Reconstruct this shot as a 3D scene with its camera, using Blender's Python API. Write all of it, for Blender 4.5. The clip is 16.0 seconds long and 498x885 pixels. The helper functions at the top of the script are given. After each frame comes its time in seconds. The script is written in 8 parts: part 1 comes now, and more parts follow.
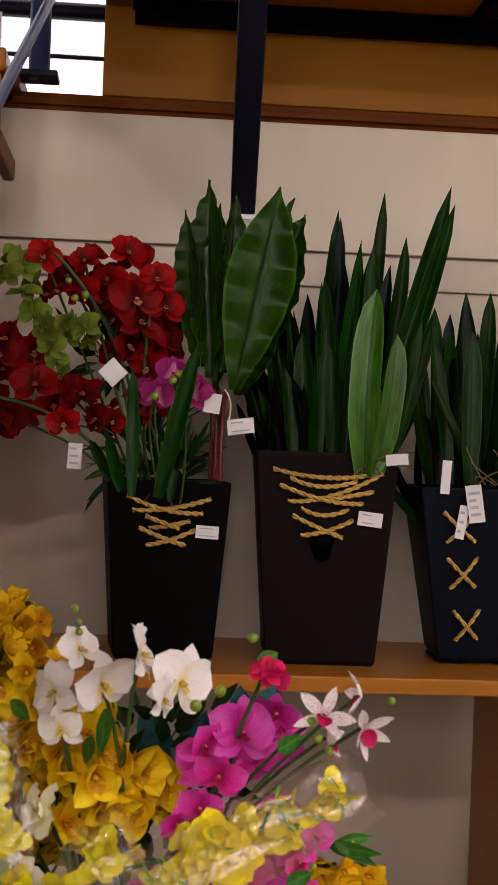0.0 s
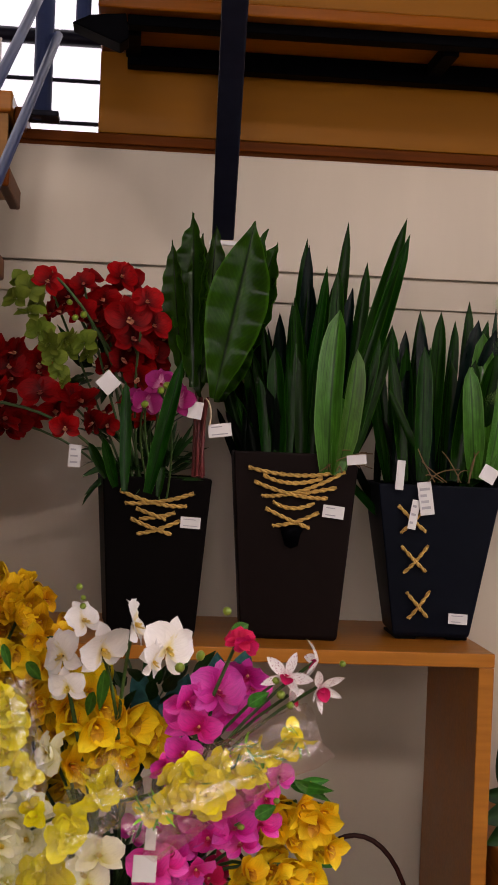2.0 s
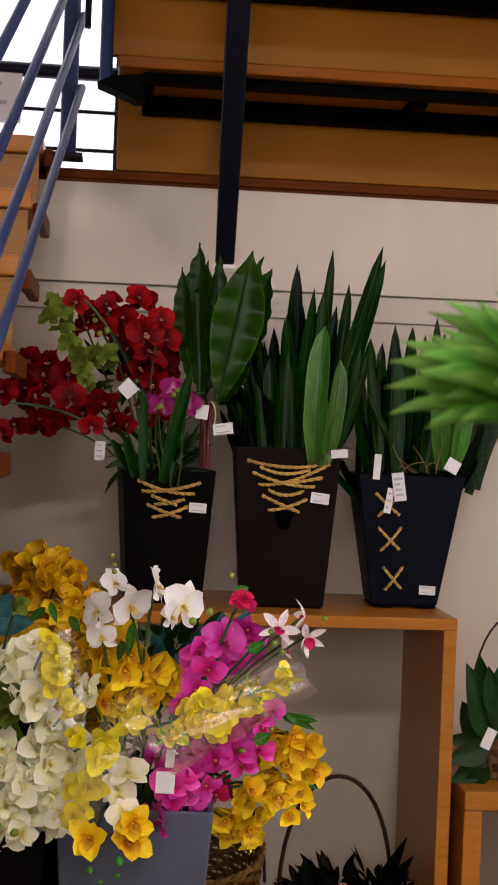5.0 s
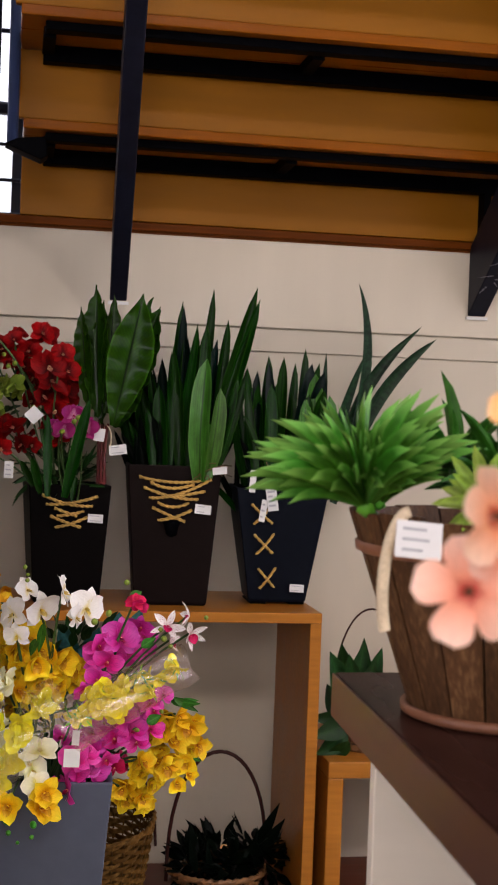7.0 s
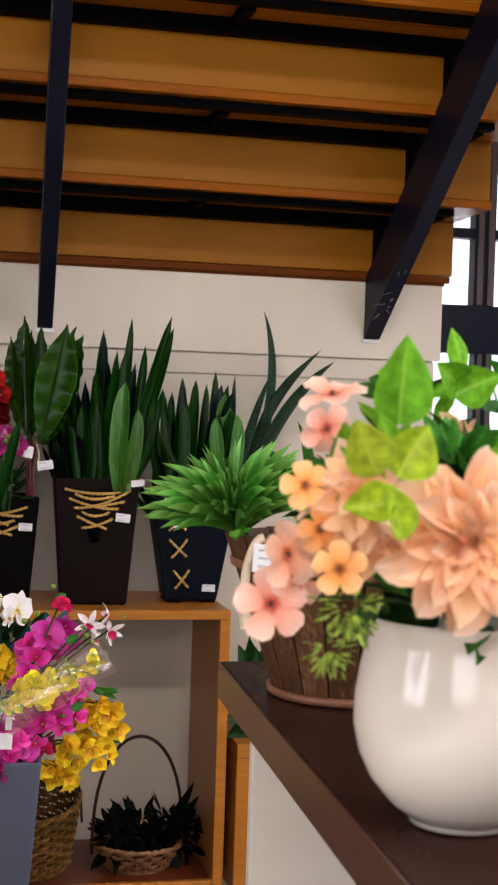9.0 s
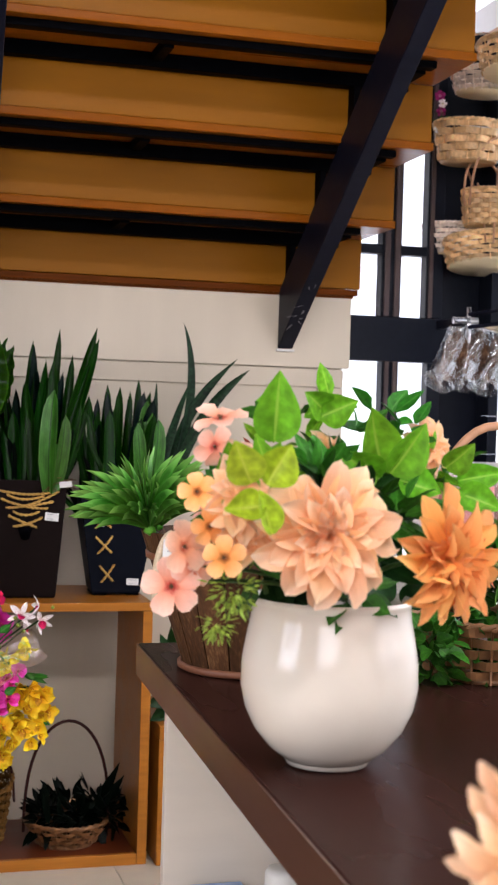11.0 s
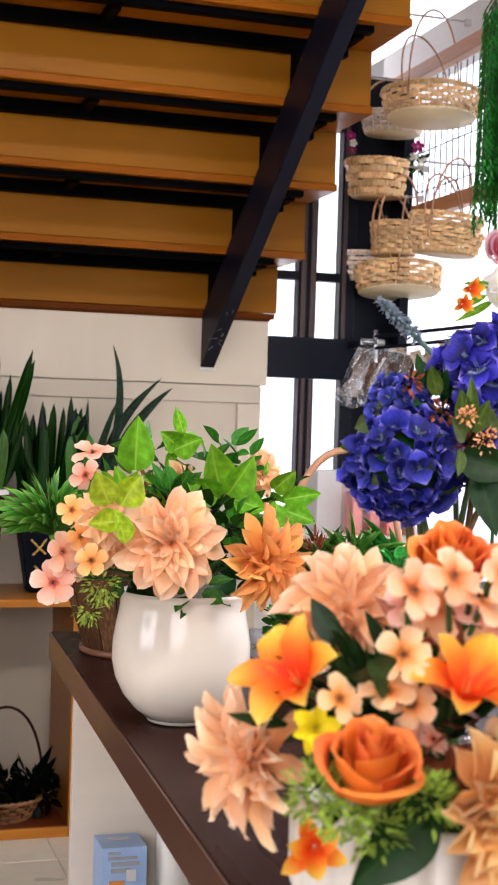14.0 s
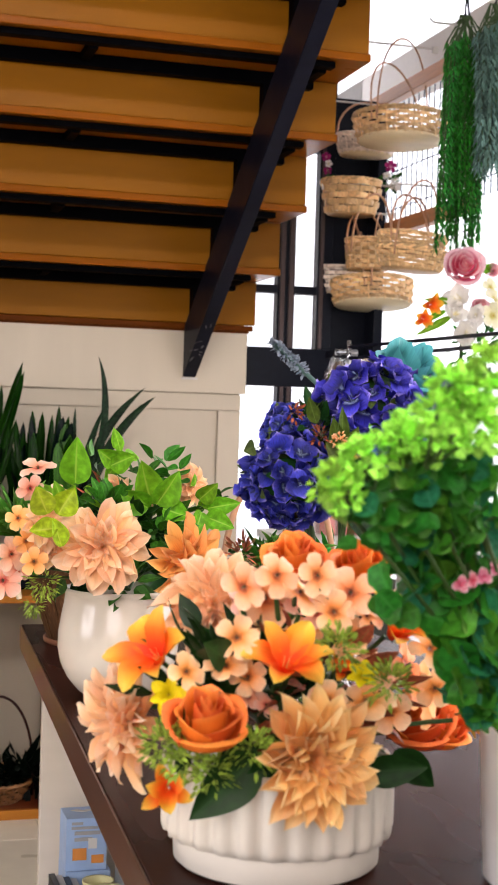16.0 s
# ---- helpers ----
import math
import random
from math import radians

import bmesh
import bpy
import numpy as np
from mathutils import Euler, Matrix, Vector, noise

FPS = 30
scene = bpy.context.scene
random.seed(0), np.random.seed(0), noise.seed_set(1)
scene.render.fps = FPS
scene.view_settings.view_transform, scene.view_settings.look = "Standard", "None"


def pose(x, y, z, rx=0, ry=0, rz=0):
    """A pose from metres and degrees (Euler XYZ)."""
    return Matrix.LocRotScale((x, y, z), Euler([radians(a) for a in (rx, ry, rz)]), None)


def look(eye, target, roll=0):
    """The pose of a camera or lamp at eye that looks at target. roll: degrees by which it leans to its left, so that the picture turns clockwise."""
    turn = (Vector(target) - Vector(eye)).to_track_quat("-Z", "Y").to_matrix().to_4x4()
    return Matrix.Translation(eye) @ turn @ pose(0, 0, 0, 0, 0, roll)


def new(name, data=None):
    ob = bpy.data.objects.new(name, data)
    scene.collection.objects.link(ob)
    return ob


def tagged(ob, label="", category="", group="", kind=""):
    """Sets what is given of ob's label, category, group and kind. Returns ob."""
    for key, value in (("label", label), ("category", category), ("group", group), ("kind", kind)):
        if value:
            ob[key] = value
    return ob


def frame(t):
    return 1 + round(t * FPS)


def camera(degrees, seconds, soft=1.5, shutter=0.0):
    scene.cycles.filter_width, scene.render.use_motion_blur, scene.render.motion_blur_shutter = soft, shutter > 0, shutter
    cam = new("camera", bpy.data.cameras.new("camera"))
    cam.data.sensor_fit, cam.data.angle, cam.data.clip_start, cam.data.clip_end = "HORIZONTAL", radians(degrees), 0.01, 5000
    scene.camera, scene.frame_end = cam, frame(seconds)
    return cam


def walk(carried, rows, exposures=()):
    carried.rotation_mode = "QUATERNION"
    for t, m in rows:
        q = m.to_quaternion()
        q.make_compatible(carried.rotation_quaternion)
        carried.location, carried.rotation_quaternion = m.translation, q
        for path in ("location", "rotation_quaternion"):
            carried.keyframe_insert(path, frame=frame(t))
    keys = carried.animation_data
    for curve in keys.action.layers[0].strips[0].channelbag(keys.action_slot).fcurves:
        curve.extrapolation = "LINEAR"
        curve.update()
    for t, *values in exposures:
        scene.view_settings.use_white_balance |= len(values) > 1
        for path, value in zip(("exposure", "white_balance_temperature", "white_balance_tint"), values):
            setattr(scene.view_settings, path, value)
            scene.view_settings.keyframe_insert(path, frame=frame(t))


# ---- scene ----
cam = camera(20.5, 16.0)
cam.data.dof.use_dof, cam.data.dof.focus_distance, cam.data.dof.aperture_fstop = True, 2.15, 18
PATH = [
    (0, (0.07, 0.702, 1.012), (0.224, 2.696, 1.022), 2.1),
    (0.5, (0.068, 0.642, 1.01), (0.226, 2.636, 1.02), 2.1),
    (1, (0.065, 0.569, 1.017), (0.23, 2.562, 1.019), 2.1),
    (1.5, (0.064, 0.497, 1.02), (0.237, 2.489, 1.022), 2.2),
    (2, (0.059, 0.422, 1.033), (0.235, 2.414, 1.027), 2.3),
    (2.5, (0.05, 0.356, 1.028), (0.228, 2.348, 1.023), 2.3),
    (3, (0.04, 0.307, 1.025), (0.219, 2.299, 1.018), 2.3),
    (5.5, (0.009, -0.054, 1.041), (0.194, 1.937, 1.029), 2.1),
    (6, (-0.005, -0.146, 1.058), (0.214, 1.842, 1.042), 2.2),
    (6.5, (-0.015, -0.24, 1.074), (0.289, 1.736, 1.058), 2.1),
    (7, (-0.028, -0.343, 1.112), (0.317, 1.627, 1.084), 2.1),
    (7.5, (-0.037, -0.444, 1.128), (0.328, 1.522, 1.099), 2),
    (8, (-0.04, -0.528, 1.148), (0.346, 1.434, 1.116), 2),
    (8.5, (-0.037, -0.602, 1.163), (0.372, 1.355, 1.129), 1.9),
    (9, (-0.046, -0.686, 1.17), (0.395, 1.264, 1.136), 1.8),
    (11.5, (-0.086, -0.997, 1.199), (0.474, 0.923, 1.164), 1.7),
    (12, (-0.09, -1.052, 1.206), (0.489, 0.862, 1.171), 1.7),
    (12.5, (-0.084, -1.11, 1.209), (0.509, 0.8, 1.172), 1.6),
    (13, (-0.075, -1.187, 1.221), (0.523, 0.721, 1.187), 1.6),
    (13.5, (-0.073, -1.27, 1.233), (0.523, 0.639, 1.201), 1.7),
    (14, (-0.073, -1.351, 1.238), (0.521, 0.559, 1.204), 1.8),
    (14.5, (-0.066, -1.431, 1.246), (0.524, 0.48, 1.21), 1.7),
    (15, (-0.044, -1.502, 1.254), (0.543, 0.41, 1.217), 1.7),
    (15.5, (-0.035, -1.566, 1.26), (0.547, 0.347, 1.223), 1.7),
    (16, (-0.023, -1.644, 1.275), (0.545, 0.274, 1.236), 1.7),
]
walk(cam, [(t, look(eye, target, roll)) for t, eye, target, roll in PATH], [(0, -0.46, 7150, 29), (5.5, -0.30, 6800, 28), (8, -0.12, 6450, 21), (9, -0.04, 6350, 21), (12.5, 0.05, 6250, 21), (16, -0.04, 6850, 21)])

# ---- light: daylight through the openings of the shop ----
world = bpy.data.worlds.new("sky")
scene.world = world
world.use_nodes = True
wt = world.node_tree
sky = wt.nodes.new("ShaderNodeTexSky")
sky.sky_type, sky.sun_disc = "NISHITA", False
sky.sun_elevation, sky.sun_rotation = radians(46), radians(-90)
wt.links.new(sky.outputs[0], wt.nodes["Background"].inputs[0])
wt.nodes["Background"].inputs[1].default_value = 0.08
sun = new("sun", bpy.data.lights.new("sun", "SUN"))
sun.data.energy, sun.data.angle, sun.data.color = 3.0, radians(0.5), (1, 0.95, 0.88)
sun.matrix_world = look((-8, 1, 8.5), (0, 1.2, 0))


def window_light(name, at, to, w, h, power, colour):
    lamp = new(name, bpy.data.lights.new(name, "AREA"))
    lamp.data.shape, lamp.data.size, lamp.data.size_y = "RECTANGLE", w, h
    lamp.data.energy, lamp.data.color = power, colour
    lamp.matrix_world = look(at, to)
    return lamp


window_light("daylight_side", (2.02, -0.2, 1.75), (0, -0.35, 0.85), 3.0, 1.6, 54, (1.0, 0.98, 0.95))
window_light("daylight_back", (1.75, 3.7, 1.7), (1.6, 0, 1.5), 0.9, 2.4, 8, (0.96, 0.98, 1.0))
window_light("daylight_landing", (-0.6, 4.5, 2.5), (-0.5, 0, 2.2), 1.9, 1.7, 12, (0.90, 0.94, 1.0))
window_light("daylight_front", (-1.0, -3.6, 2.05), (0.3, 0.2, 0.85), 2.4, 1.7, 98, (1.0, 0.97, 0.93))
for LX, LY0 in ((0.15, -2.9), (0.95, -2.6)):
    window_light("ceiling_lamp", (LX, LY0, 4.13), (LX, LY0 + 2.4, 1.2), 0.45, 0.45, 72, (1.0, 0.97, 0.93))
window_light("daylight_west", (-2.98, -0.7, 1.65), (0.4, -0.95, 0.90), 1.7, 1.4, 62, (0.88, 0.93, 1.0))


# ---- materials ----
def nodes_of(name):
    m = bpy.data.materials.new(name)
    m.use_nodes = True
    t = m.node_tree
    return m, t, t.nodes["Principled BSDF"]


def ramp(t, fac, stops):
    r = t.nodes.new("ShaderNodeValToRGB")
    e = r.color_ramp.elements
    while len(e) < len(stops):
        e.new(0.5)
    for k, (p, c) in zip(e, stops):
        k.position, k.color = p, (*c, 1)
    if fac is not None:
        t.links.new(fac, r.inputs[0])
    return r.outputs[0]


def tint(c, f):
    return tuple(max(0.0, min(1.0, v * f)) for v in c)


def vary(t, col, amount, hue=0.0):
    """A little difference of brightness from object to object."""
    info = t.nodes.new("ShaderNodeObjectInfo")
    hsv = t.nodes.new("ShaderNodeHueSaturation")
    mr = t.nodes.new("ShaderNodeMapRange")
    mr.inputs[3].default_value, mr.inputs[4].default_value = 1 - amount, 1 + amount
    t.links.new(info.outputs["Random"], mr.inputs[0])
    t.links.new(mr.outputs[0], hsv.inputs["Value"])
    if hue:
        mh = t.nodes.new("ShaderNodeMapRange")
        mh.inputs[3].default_value, mh.inputs[4].default_value = 0.5 - hue, 0.5 + hue
        t.links.new(info.outputs["Random"], mh.inputs[0])
        t.links.new(mh.outputs[0], hsv.inputs["Hue"])
    t.links.new(col, hsv.inputs["Color"])
    return hsv.outputs[0]


def noise_tex(t, scale, stretch=(1, 1, 1), detail=4.0, coord="Object", dist=0.0):
    tc = t.nodes.new("ShaderNodeTexCoord")
    mp = t.nodes.new("ShaderNodeMapping")
    mp.inputs["Scale"].default_value = stretch
    n = t.nodes.new("ShaderNodeTexNoise")
    n.inputs["Scale"].default_value, n.inputs["Detail"].default_value = scale, detail
    n.inputs["Distortion"].default_value = dist
    t.links.new(tc.outputs[coord], mp.inputs[0])
    t.links.new(mp.outputs[0], n.inputs["Vector"])
    return n.outputs[0]


def mat(name, col, rough=0.5, var=0.2, scale=40, stretch=(1, 1, 1), bump=0.1, metal=0.0, col2=None, spec=0.5, objvar=0.06, coat=0.0, depth=0.002, dist=0.0):
    m, t, b = nodes_of(name)
    fine = noise_tex(t, scale, stretch, 6, dist=dist)
    broad = noise_tex(t, scale / 7, stretch, 3)
    mix = t.nodes.new("ShaderNodeMath")
    mix.operation = "MULTIPLY_ADD"
    mix.inputs[1].default_value = 0.55
    t.links.new(fine, mix.inputs[0])
    half = t.nodes.new("ShaderNodeMath")
    half.operation = "MULTIPLY"
    half.inputs[1].default_value = 0.45
    t.links.new(broad, half.inputs[0])
    t.links.new(half.outputs[0], mix.inputs[2])
    c = ramp(t, mix.outputs[0], [(0.3, tint(col, 1 - var)), (0.52, col), (0.72, col2 or tint(col, 1 + var))])
    t.links.new(vary(t, c, objvar), b.inputs["Base Color"])
    mr = t.nodes.new("ShaderNodeMapRange")
    mr.inputs[3].default_value, mr.inputs[4].default_value = max(0.02, rough - 0.1), min(1, rough + 0.1)
    t.links.new(broad, mr.inputs[0])
    t.links.new(mr.outputs[0], b.inputs["Roughness"])
    b.inputs["Metallic"].default_value = metal
    b.inputs["Specular IOR Level"].default_value = spec
    b.inputs["Coat Weight"].default_value = coat
    if bump:
        bp = t.nodes.new("ShaderNodeBump")
        bp.inputs["Strength"].default_value, bp.inputs["Distance"].default_value = bump, depth
        t.links.new(fine, bp.inputs["Height"])
        t.links.new(bp.outputs[0], b.inputs["Normal"])
    return m


def petal_mat(name, stops, streak=0.25, rough=0.55, through_light=0.3, objvar=0.08, hue=0.01, speckle=None, spec=0.3, island=0.0):
    """Cloth or plastic petal: colour runs along its length, with fine streaks, and light shines through."""
    m, t, b = nodes_of(name)
    uv = t.nodes.new("ShaderNodeUVMap")
    sep = t.nodes.new("ShaderNodeSeparateXYZ")
    t.links.new(uv.outputs[0], sep.inputs[0])
    c = ramp(t, sep.outputs[1], stops)
    st = noise_tex(t, 1.0, (26, 3.0, 1), 3, "UV")
    mul = t.nodes.new("ShaderNodeMixRGB")
    mul.blend_type = "MULTIPLY"
    mul.inputs[0].default_value = 1
    t.links.new(c, mul.inputs[1])
    t.links.new(ramp(t, st, [(0.3, (1 - streak,) * 3), (0.7, (1, 1, 1))]), mul.inputs[2])
    col = mul.outputs[0]
    if speckle:
        sp = noise_tex(t, 1.0, (14, 12, 1), 1, "UV")
        mx = t.nodes.new("ShaderNodeMixRGB")
        t.links.new(ramp(t, sp, [(0.62, (0, 0, 0)), (0.66, (1, 1, 1))]), mx.inputs[0])
        t.links.new(col, mx.inputs[1])
        mx.inputs[2].default_value = (*speckle, 1)
        col = mx.outputs[0]
    if island:
        geo = t.nodes.new("ShaderNodeNewGeometry")
        hs = t.nodes.new("ShaderNodeHueSaturation")
        mi = t.nodes.new("ShaderNodeMapRange")
        mi.inputs[3].default_value, mi.inputs[4].default_value = 1 - island, 1 + island
        t.links.new(geo.outputs["Random Per Island"], mi.inputs[0])
        t.links.new(mi.outputs[0], hs.inputs["Value"])
        t.links.new(col, hs.inputs["Color"])
        col = hs.outputs[0]
    col = vary(t, col, objvar, hue)
    t.links.new(col, b.inputs["Base Color"])
    b.inputs["Roughness"].default_value = rough
    b.inputs["Specular IOR Level"].default_value = spec
    bp = t.nodes.new("ShaderNodeBump")
    bp.inputs["Strength"].default_value, bp.inputs["Distance"].default_value = 0.35, 0.001
    t.links.new(st, bp.inputs["Height"])
    t.links.new(bp.outputs[0], b.inputs["Normal"])
    if through_light:
        tr = t.nodes.new("ShaderNodeBsdfTranslucent")
        t.links.new(col, tr.inputs[0])
        ms = t.nodes.new("ShaderNodeMixShader")
        ms.inputs[0].default_value = through_light
        t.links.new(b.outputs[0], ms.inputs[1])
        t.links.new(tr.outputs[0], ms.inputs[2])
        t.links.new(ms.outputs[0], t.nodes["Material Output"].inputs[0])
    return m


def leaf_mat(name, col, rib, edge=None, rough=0.42, stripes=0.0, bands=0.0, through_light=0.1, tip=None, spec=0.22, veins=0.0):
    """Leaf: a rib down its middle, side veins or length stripes, blotches, differing from leaf to leaf."""
    m, t, b = nodes_of(name)
    uv = t.nodes.new("ShaderNodeUVMap")
    sep = t.nodes.new("ShaderNodeSeparateXYZ")
    t.links.new(uv.outputs[0], sep.inputs[0])
    blot = noise_tex(t, 1.0, (3, 5, 1), 4, "UV")
    c = ramp(t, blot, [(0.3, tint(col, 0.62)), (0.5, col), (0.72, tint(col, 1.45))])
    if tip:
        mt = t.nodes.new("ShaderNodeMixRGB")
        t.links.new(ramp(t, sep.outputs[1], [(0.72, (0, 0, 0)), (1.0, (1, 1, 1))]), mt.inputs[0])
        t.links.new(c, mt.inputs[1])
        mt.inputs[2].default_value = (*tip, 1)
        c = mt.outputs[0]
    fine = noise_tex(t, 1.0, (40, 2.0, 1), 3, "UV")
    if bands:
        fine = noise_tex(t, 1.0, (2.5, 34, 1), 3, "UV")
        mb = t.nodes.new("ShaderNodeMixRGB")
        mb.blend_type, mb.inputs[0].default_value = "MULTIPLY", bands
        t.links.new(c, mb.inputs[1])
        t.links.new(ramp(t, fine, [(0.42, (0.25, 0.3, 0.25)), (0.56, (1, 1, 1))]), mb.inputs[2])
        c = mb.outputs[0]
    elif veins:
        # slanting side veins, mirrored on the rib
        away = t.nodes.new("ShaderNodeMath")
        away.operation = "SUBTRACT"
        away.inputs[1].default_value = 0.5
        t.links.new(sep.outputs[0], away.inputs[0])
        ab = t.nodes.new("ShaderNodeMath")
        ab.operation = "ABSOLUTE"
        t.links.new(away.outputs[0], ab.inputs[0])
        ph = t.nodes.new("ShaderNodeMath")
        ph.operation = "MULTIPLY_ADD"
        ph.inputs[1].default_value = -0.35
        t.links.new(ab.outputs[0], ph.inputs[0])
        t.links.new(sep.outputs[1], ph.inputs[2])
        sn = t.nodes.new("ShaderNodeMath")
        sn.operation = "MULTIPLY"
        sn.inputs[1].default_value = 190.0
        t.links.new(ph.outputs[0], sn.inputs[0])
        si = t.nodes.new("ShaderNodeMath")
        si.operation = "SINE"
        t.links.new(sn.outputs[0], si.inputs[0])
        mb = t.nodes.new("ShaderNodeMixRGB")
        mb.blend_type, mb.inputs[0].default_value = "MULTIPLY", veins
        t.links.new(c, mb.inputs[1])
        t.links.new(ramp(t, si.outputs[0], [(0.0, (0.45, 0.5, 0.4)), (0.8, (1.15, 1.15, 1.1))]), mb.inputs[2])
        c = mb.outputs[0]
    elif stripes:
        mb = t.nodes.new("ShaderNodeMixRGB")
        mb.blend_type, mb.inputs[0].default_value = "MULTIPLY", stripes
        t.links.new(c, mb.inputs[1])
        t.links.new(ramp(t, fine, [(0.35, (0.45, 0.5, 0.4)), (0.65, (1.2, 1.2, 1.1))]), mb.inputs[2])
        c = mb.outputs[0]
    mx = t.nodes.new("ShaderNodeMixRGB")
    t.links.new(ramp(t, sep.outputs[0], [(0.45, (0, 0, 0)), (0.492, (1, 1, 1)), (0.508, (1, 1, 1)), (0.55, (0, 0, 0))]), mx.inputs[0])
    t.links.new(c, mx.inputs[1])
    mx.inputs[2].default_value = (*rib, 1)
    c = mx.outputs[0]
    if edge:
        me = t.nodes.new("ShaderNodeMixRGB")
        t.links.new(ramp(t, sep.outputs[0], [(0.0, (1, 1, 1)), (0.06, (0, 0, 0)), (0.94, (0, 0, 0)), (1.0, (1, 1, 1))]), me.inputs[0])
        t.links.new(c, me.inputs[1])
        me.inputs[2].default_value = (*edge, 1)
        c = me.outputs[0]
    geo = t.nodes.new("ShaderNodeNewGeometry")
    hs = t.nodes.new("ShaderNodeHueSaturation")
    mr = t.nodes.new("ShaderNodeMapRange")
    mr.inputs[3].default_value, mr.inputs[4].default_value = 0.5, 1.5
    t.links.new(geo.outputs["Random Per Island"], mr.inputs[0])
    t.links.new(mr.outputs[0], hs.inputs["Value"])
    t.links.new(c, hs.inputs["Color"])
    c = vary(t, hs.outputs[0], 0.22, 0.012)
    t.links.new(c, b.inputs["Base Color"])
    b.inputs["Roughness"].default_value = rough
    b.inputs["Specular IOR Level"].default_value = spec
    bp = t.nodes.new("ShaderNodeBump")
    bp.inputs["Strength"].default_value, bp.inputs["Distance"].default_value = 0.3, 0.001
    t.links.new(fine, bp.inputs["Height"])
    t.links.new(bp.outputs[0], b.inputs["Normal"])
    if through_light:
        tr = t.nodes.new("ShaderNodeBsdfTranslucent")
        t.links.new(c, tr.inputs[0])
        ms = t.nodes.new("ShaderNodeMixShader")
        ms.inputs[0].default_value = through_light
        t.links.new(b.outputs[0], ms.inputs[1])
        t.links.new(tr.outputs[0], ms.inputs[2])
        t.links.new(ms.outputs[0], t.nodes["Material Output"].inputs[0])
    return m


def film_mat(name, clear=0.78, rough=0.06, col=(1, 1, 1), crumple=1.0):
    """Clear wrapping film: mostly see-through, with sharp glints."""
    m, t, b = nodes_of(name)
    gl = t.nodes.new("ShaderNodeBsdfGlossy")
    gl.inputs["Color"].default_value = (*col, 1)
    gl.inputs["Roughness"].default_value = rough
    if crumple:
        bp = t.nodes.new("ShaderNodeBump")
        bp.inputs["Strength"].default_value, bp.inputs["Distance"].default_value = crumple, 0.006
        t.links.new(noise_tex(t, 55, (1, 1, 1), 2, dist=1.0), bp.inputs["Height"])
        t.links.new(bp.outputs[0], gl.inputs["Normal"])
    tp = t.nodes.new("ShaderNodeBsdfTransparent")
    tp.inputs[0].default_value = (*col, 1)
    ms = t.nodes.new("ShaderNodeMixShader")
    ms.inputs[0].default_value = 1 - clear
    t.links.new(tp.outputs[0], ms.inputs[1])
    t.links.new(gl.outputs[0], ms.inputs[2])
    t.links.new(ms.outputs[0], t.nodes["Material Output"].inputs[0])
    return m


WALL = mat("painted_wall", (0.26, 0.24, 0.21), 0.6, 0.06, 60, bump=0.06)
PANEL = mat("panel_laminate", (0.54, 0.475, 0.37), 0.40, 0.05, 4, (4, 1, 0.6), bump=0.01, spec=0.3)
WHITE = mat("white_paint", (0.78, 0.76, 0.73), 0.5, 0.04, 50, bump=0.05)
CEIL = mat("ceiling_paint", (0.42, 0.41, 0.39), 0.7, 0.04, 40, bump=0.04)
FLOOR = mat("floor_grout", (0.42, 0.39, 0.33), 0.8, 0.15, 80, bump=0.2)
TILE = mat("floor_tile", (0.62, 0.56, 0.44), 0.3, 0.08, 18, bump=0.02)
HONEY = mat("honey_wood", (0.27, 0.12, 0.022), 0.4, 0.15, 20, (0.25, 6, 6), bump=0.04, spec=0.2)
STAIRWOOD = mat("varnished_stair_wood", (0.245, 0.090, 0.0030), 0.42, 0.10, 7, (0.5, 4, 4), bump=0.02, spec=0.10)
NOSING = mat("reddish_tread_wood", (0.11, 0.026, 0.002), 0.42, 0.35, 20, (0.3, 6, 6), bump=0.03, spec=0.04)
TREADWOOD = mat("tread_underside_wood", (0.25, 0.070, 0.003), 0.30, 0.2, 20, (0.3, 6, 6), bump=0.03, spec=0.06)
SHELFWOOD = mat("orange_shelf_wood", (0.37, 0.132, 0.014), 0.36, 0.22, 24, (0.3, 5, 5), bump=0.04, spec=0.22)
SHELFDARK = mat("dark_red_shelf_board", (0.12, 0.022, 0.006), 0.4, 0.25, 22, (0.3, 5, 5), bump=0.04, spec=0.3)
STEEL = mat("painted_black_steel", (0.0070, 0.0078, 0.0155), 0.42, 0.3, 45, bump=0.05, spec=0.09)
SCUFF = mat("pale_scuff", (0.16, 0.16, 0.18), 0.7, 0.4, 200, bump=0)
CARRIER = mat("matt_black_steel", (0.0012, 0.0012, 0.0018), 0.5, 0.3, 45, bump=0.03, spec=0.012)
STEELB = mat("blue_grey_steel_paint", (0.030, 0.046, 0.110), 0.4, 0.15, 40, bump=0.04, spec=0.15)
FRAME = mat("dark_window_frame", (0.006, 0.008, 0.015), 0.42, 0.2, 40, bump=0.05, spec=0.15)
CREAMP = mat("cream_laminate_panel", (0.70, 0.62, 0.51), 0.45, 0.06, 6, (1, 1, 5), bump=0.01)
BEAD = mat("brown_frame_bead", (0.075, 0.052, 0.050), 0.4, 0.2, 40, (5, 5, 0.4), bump=0.03, spec=0.3)
COUNTER = mat("dark_brown_laminate", (0.034, 0.0125, 0.009), 0.26, 0.05, 30, (3, 0.6, 3), bump=0, spec=0.02)
COUNTEREDGE = mat("brown_edge_band", (0.075, 0.030, 0.018), 0.34, 0.14, 30, (3, 0.6, 3), bump=0.03)
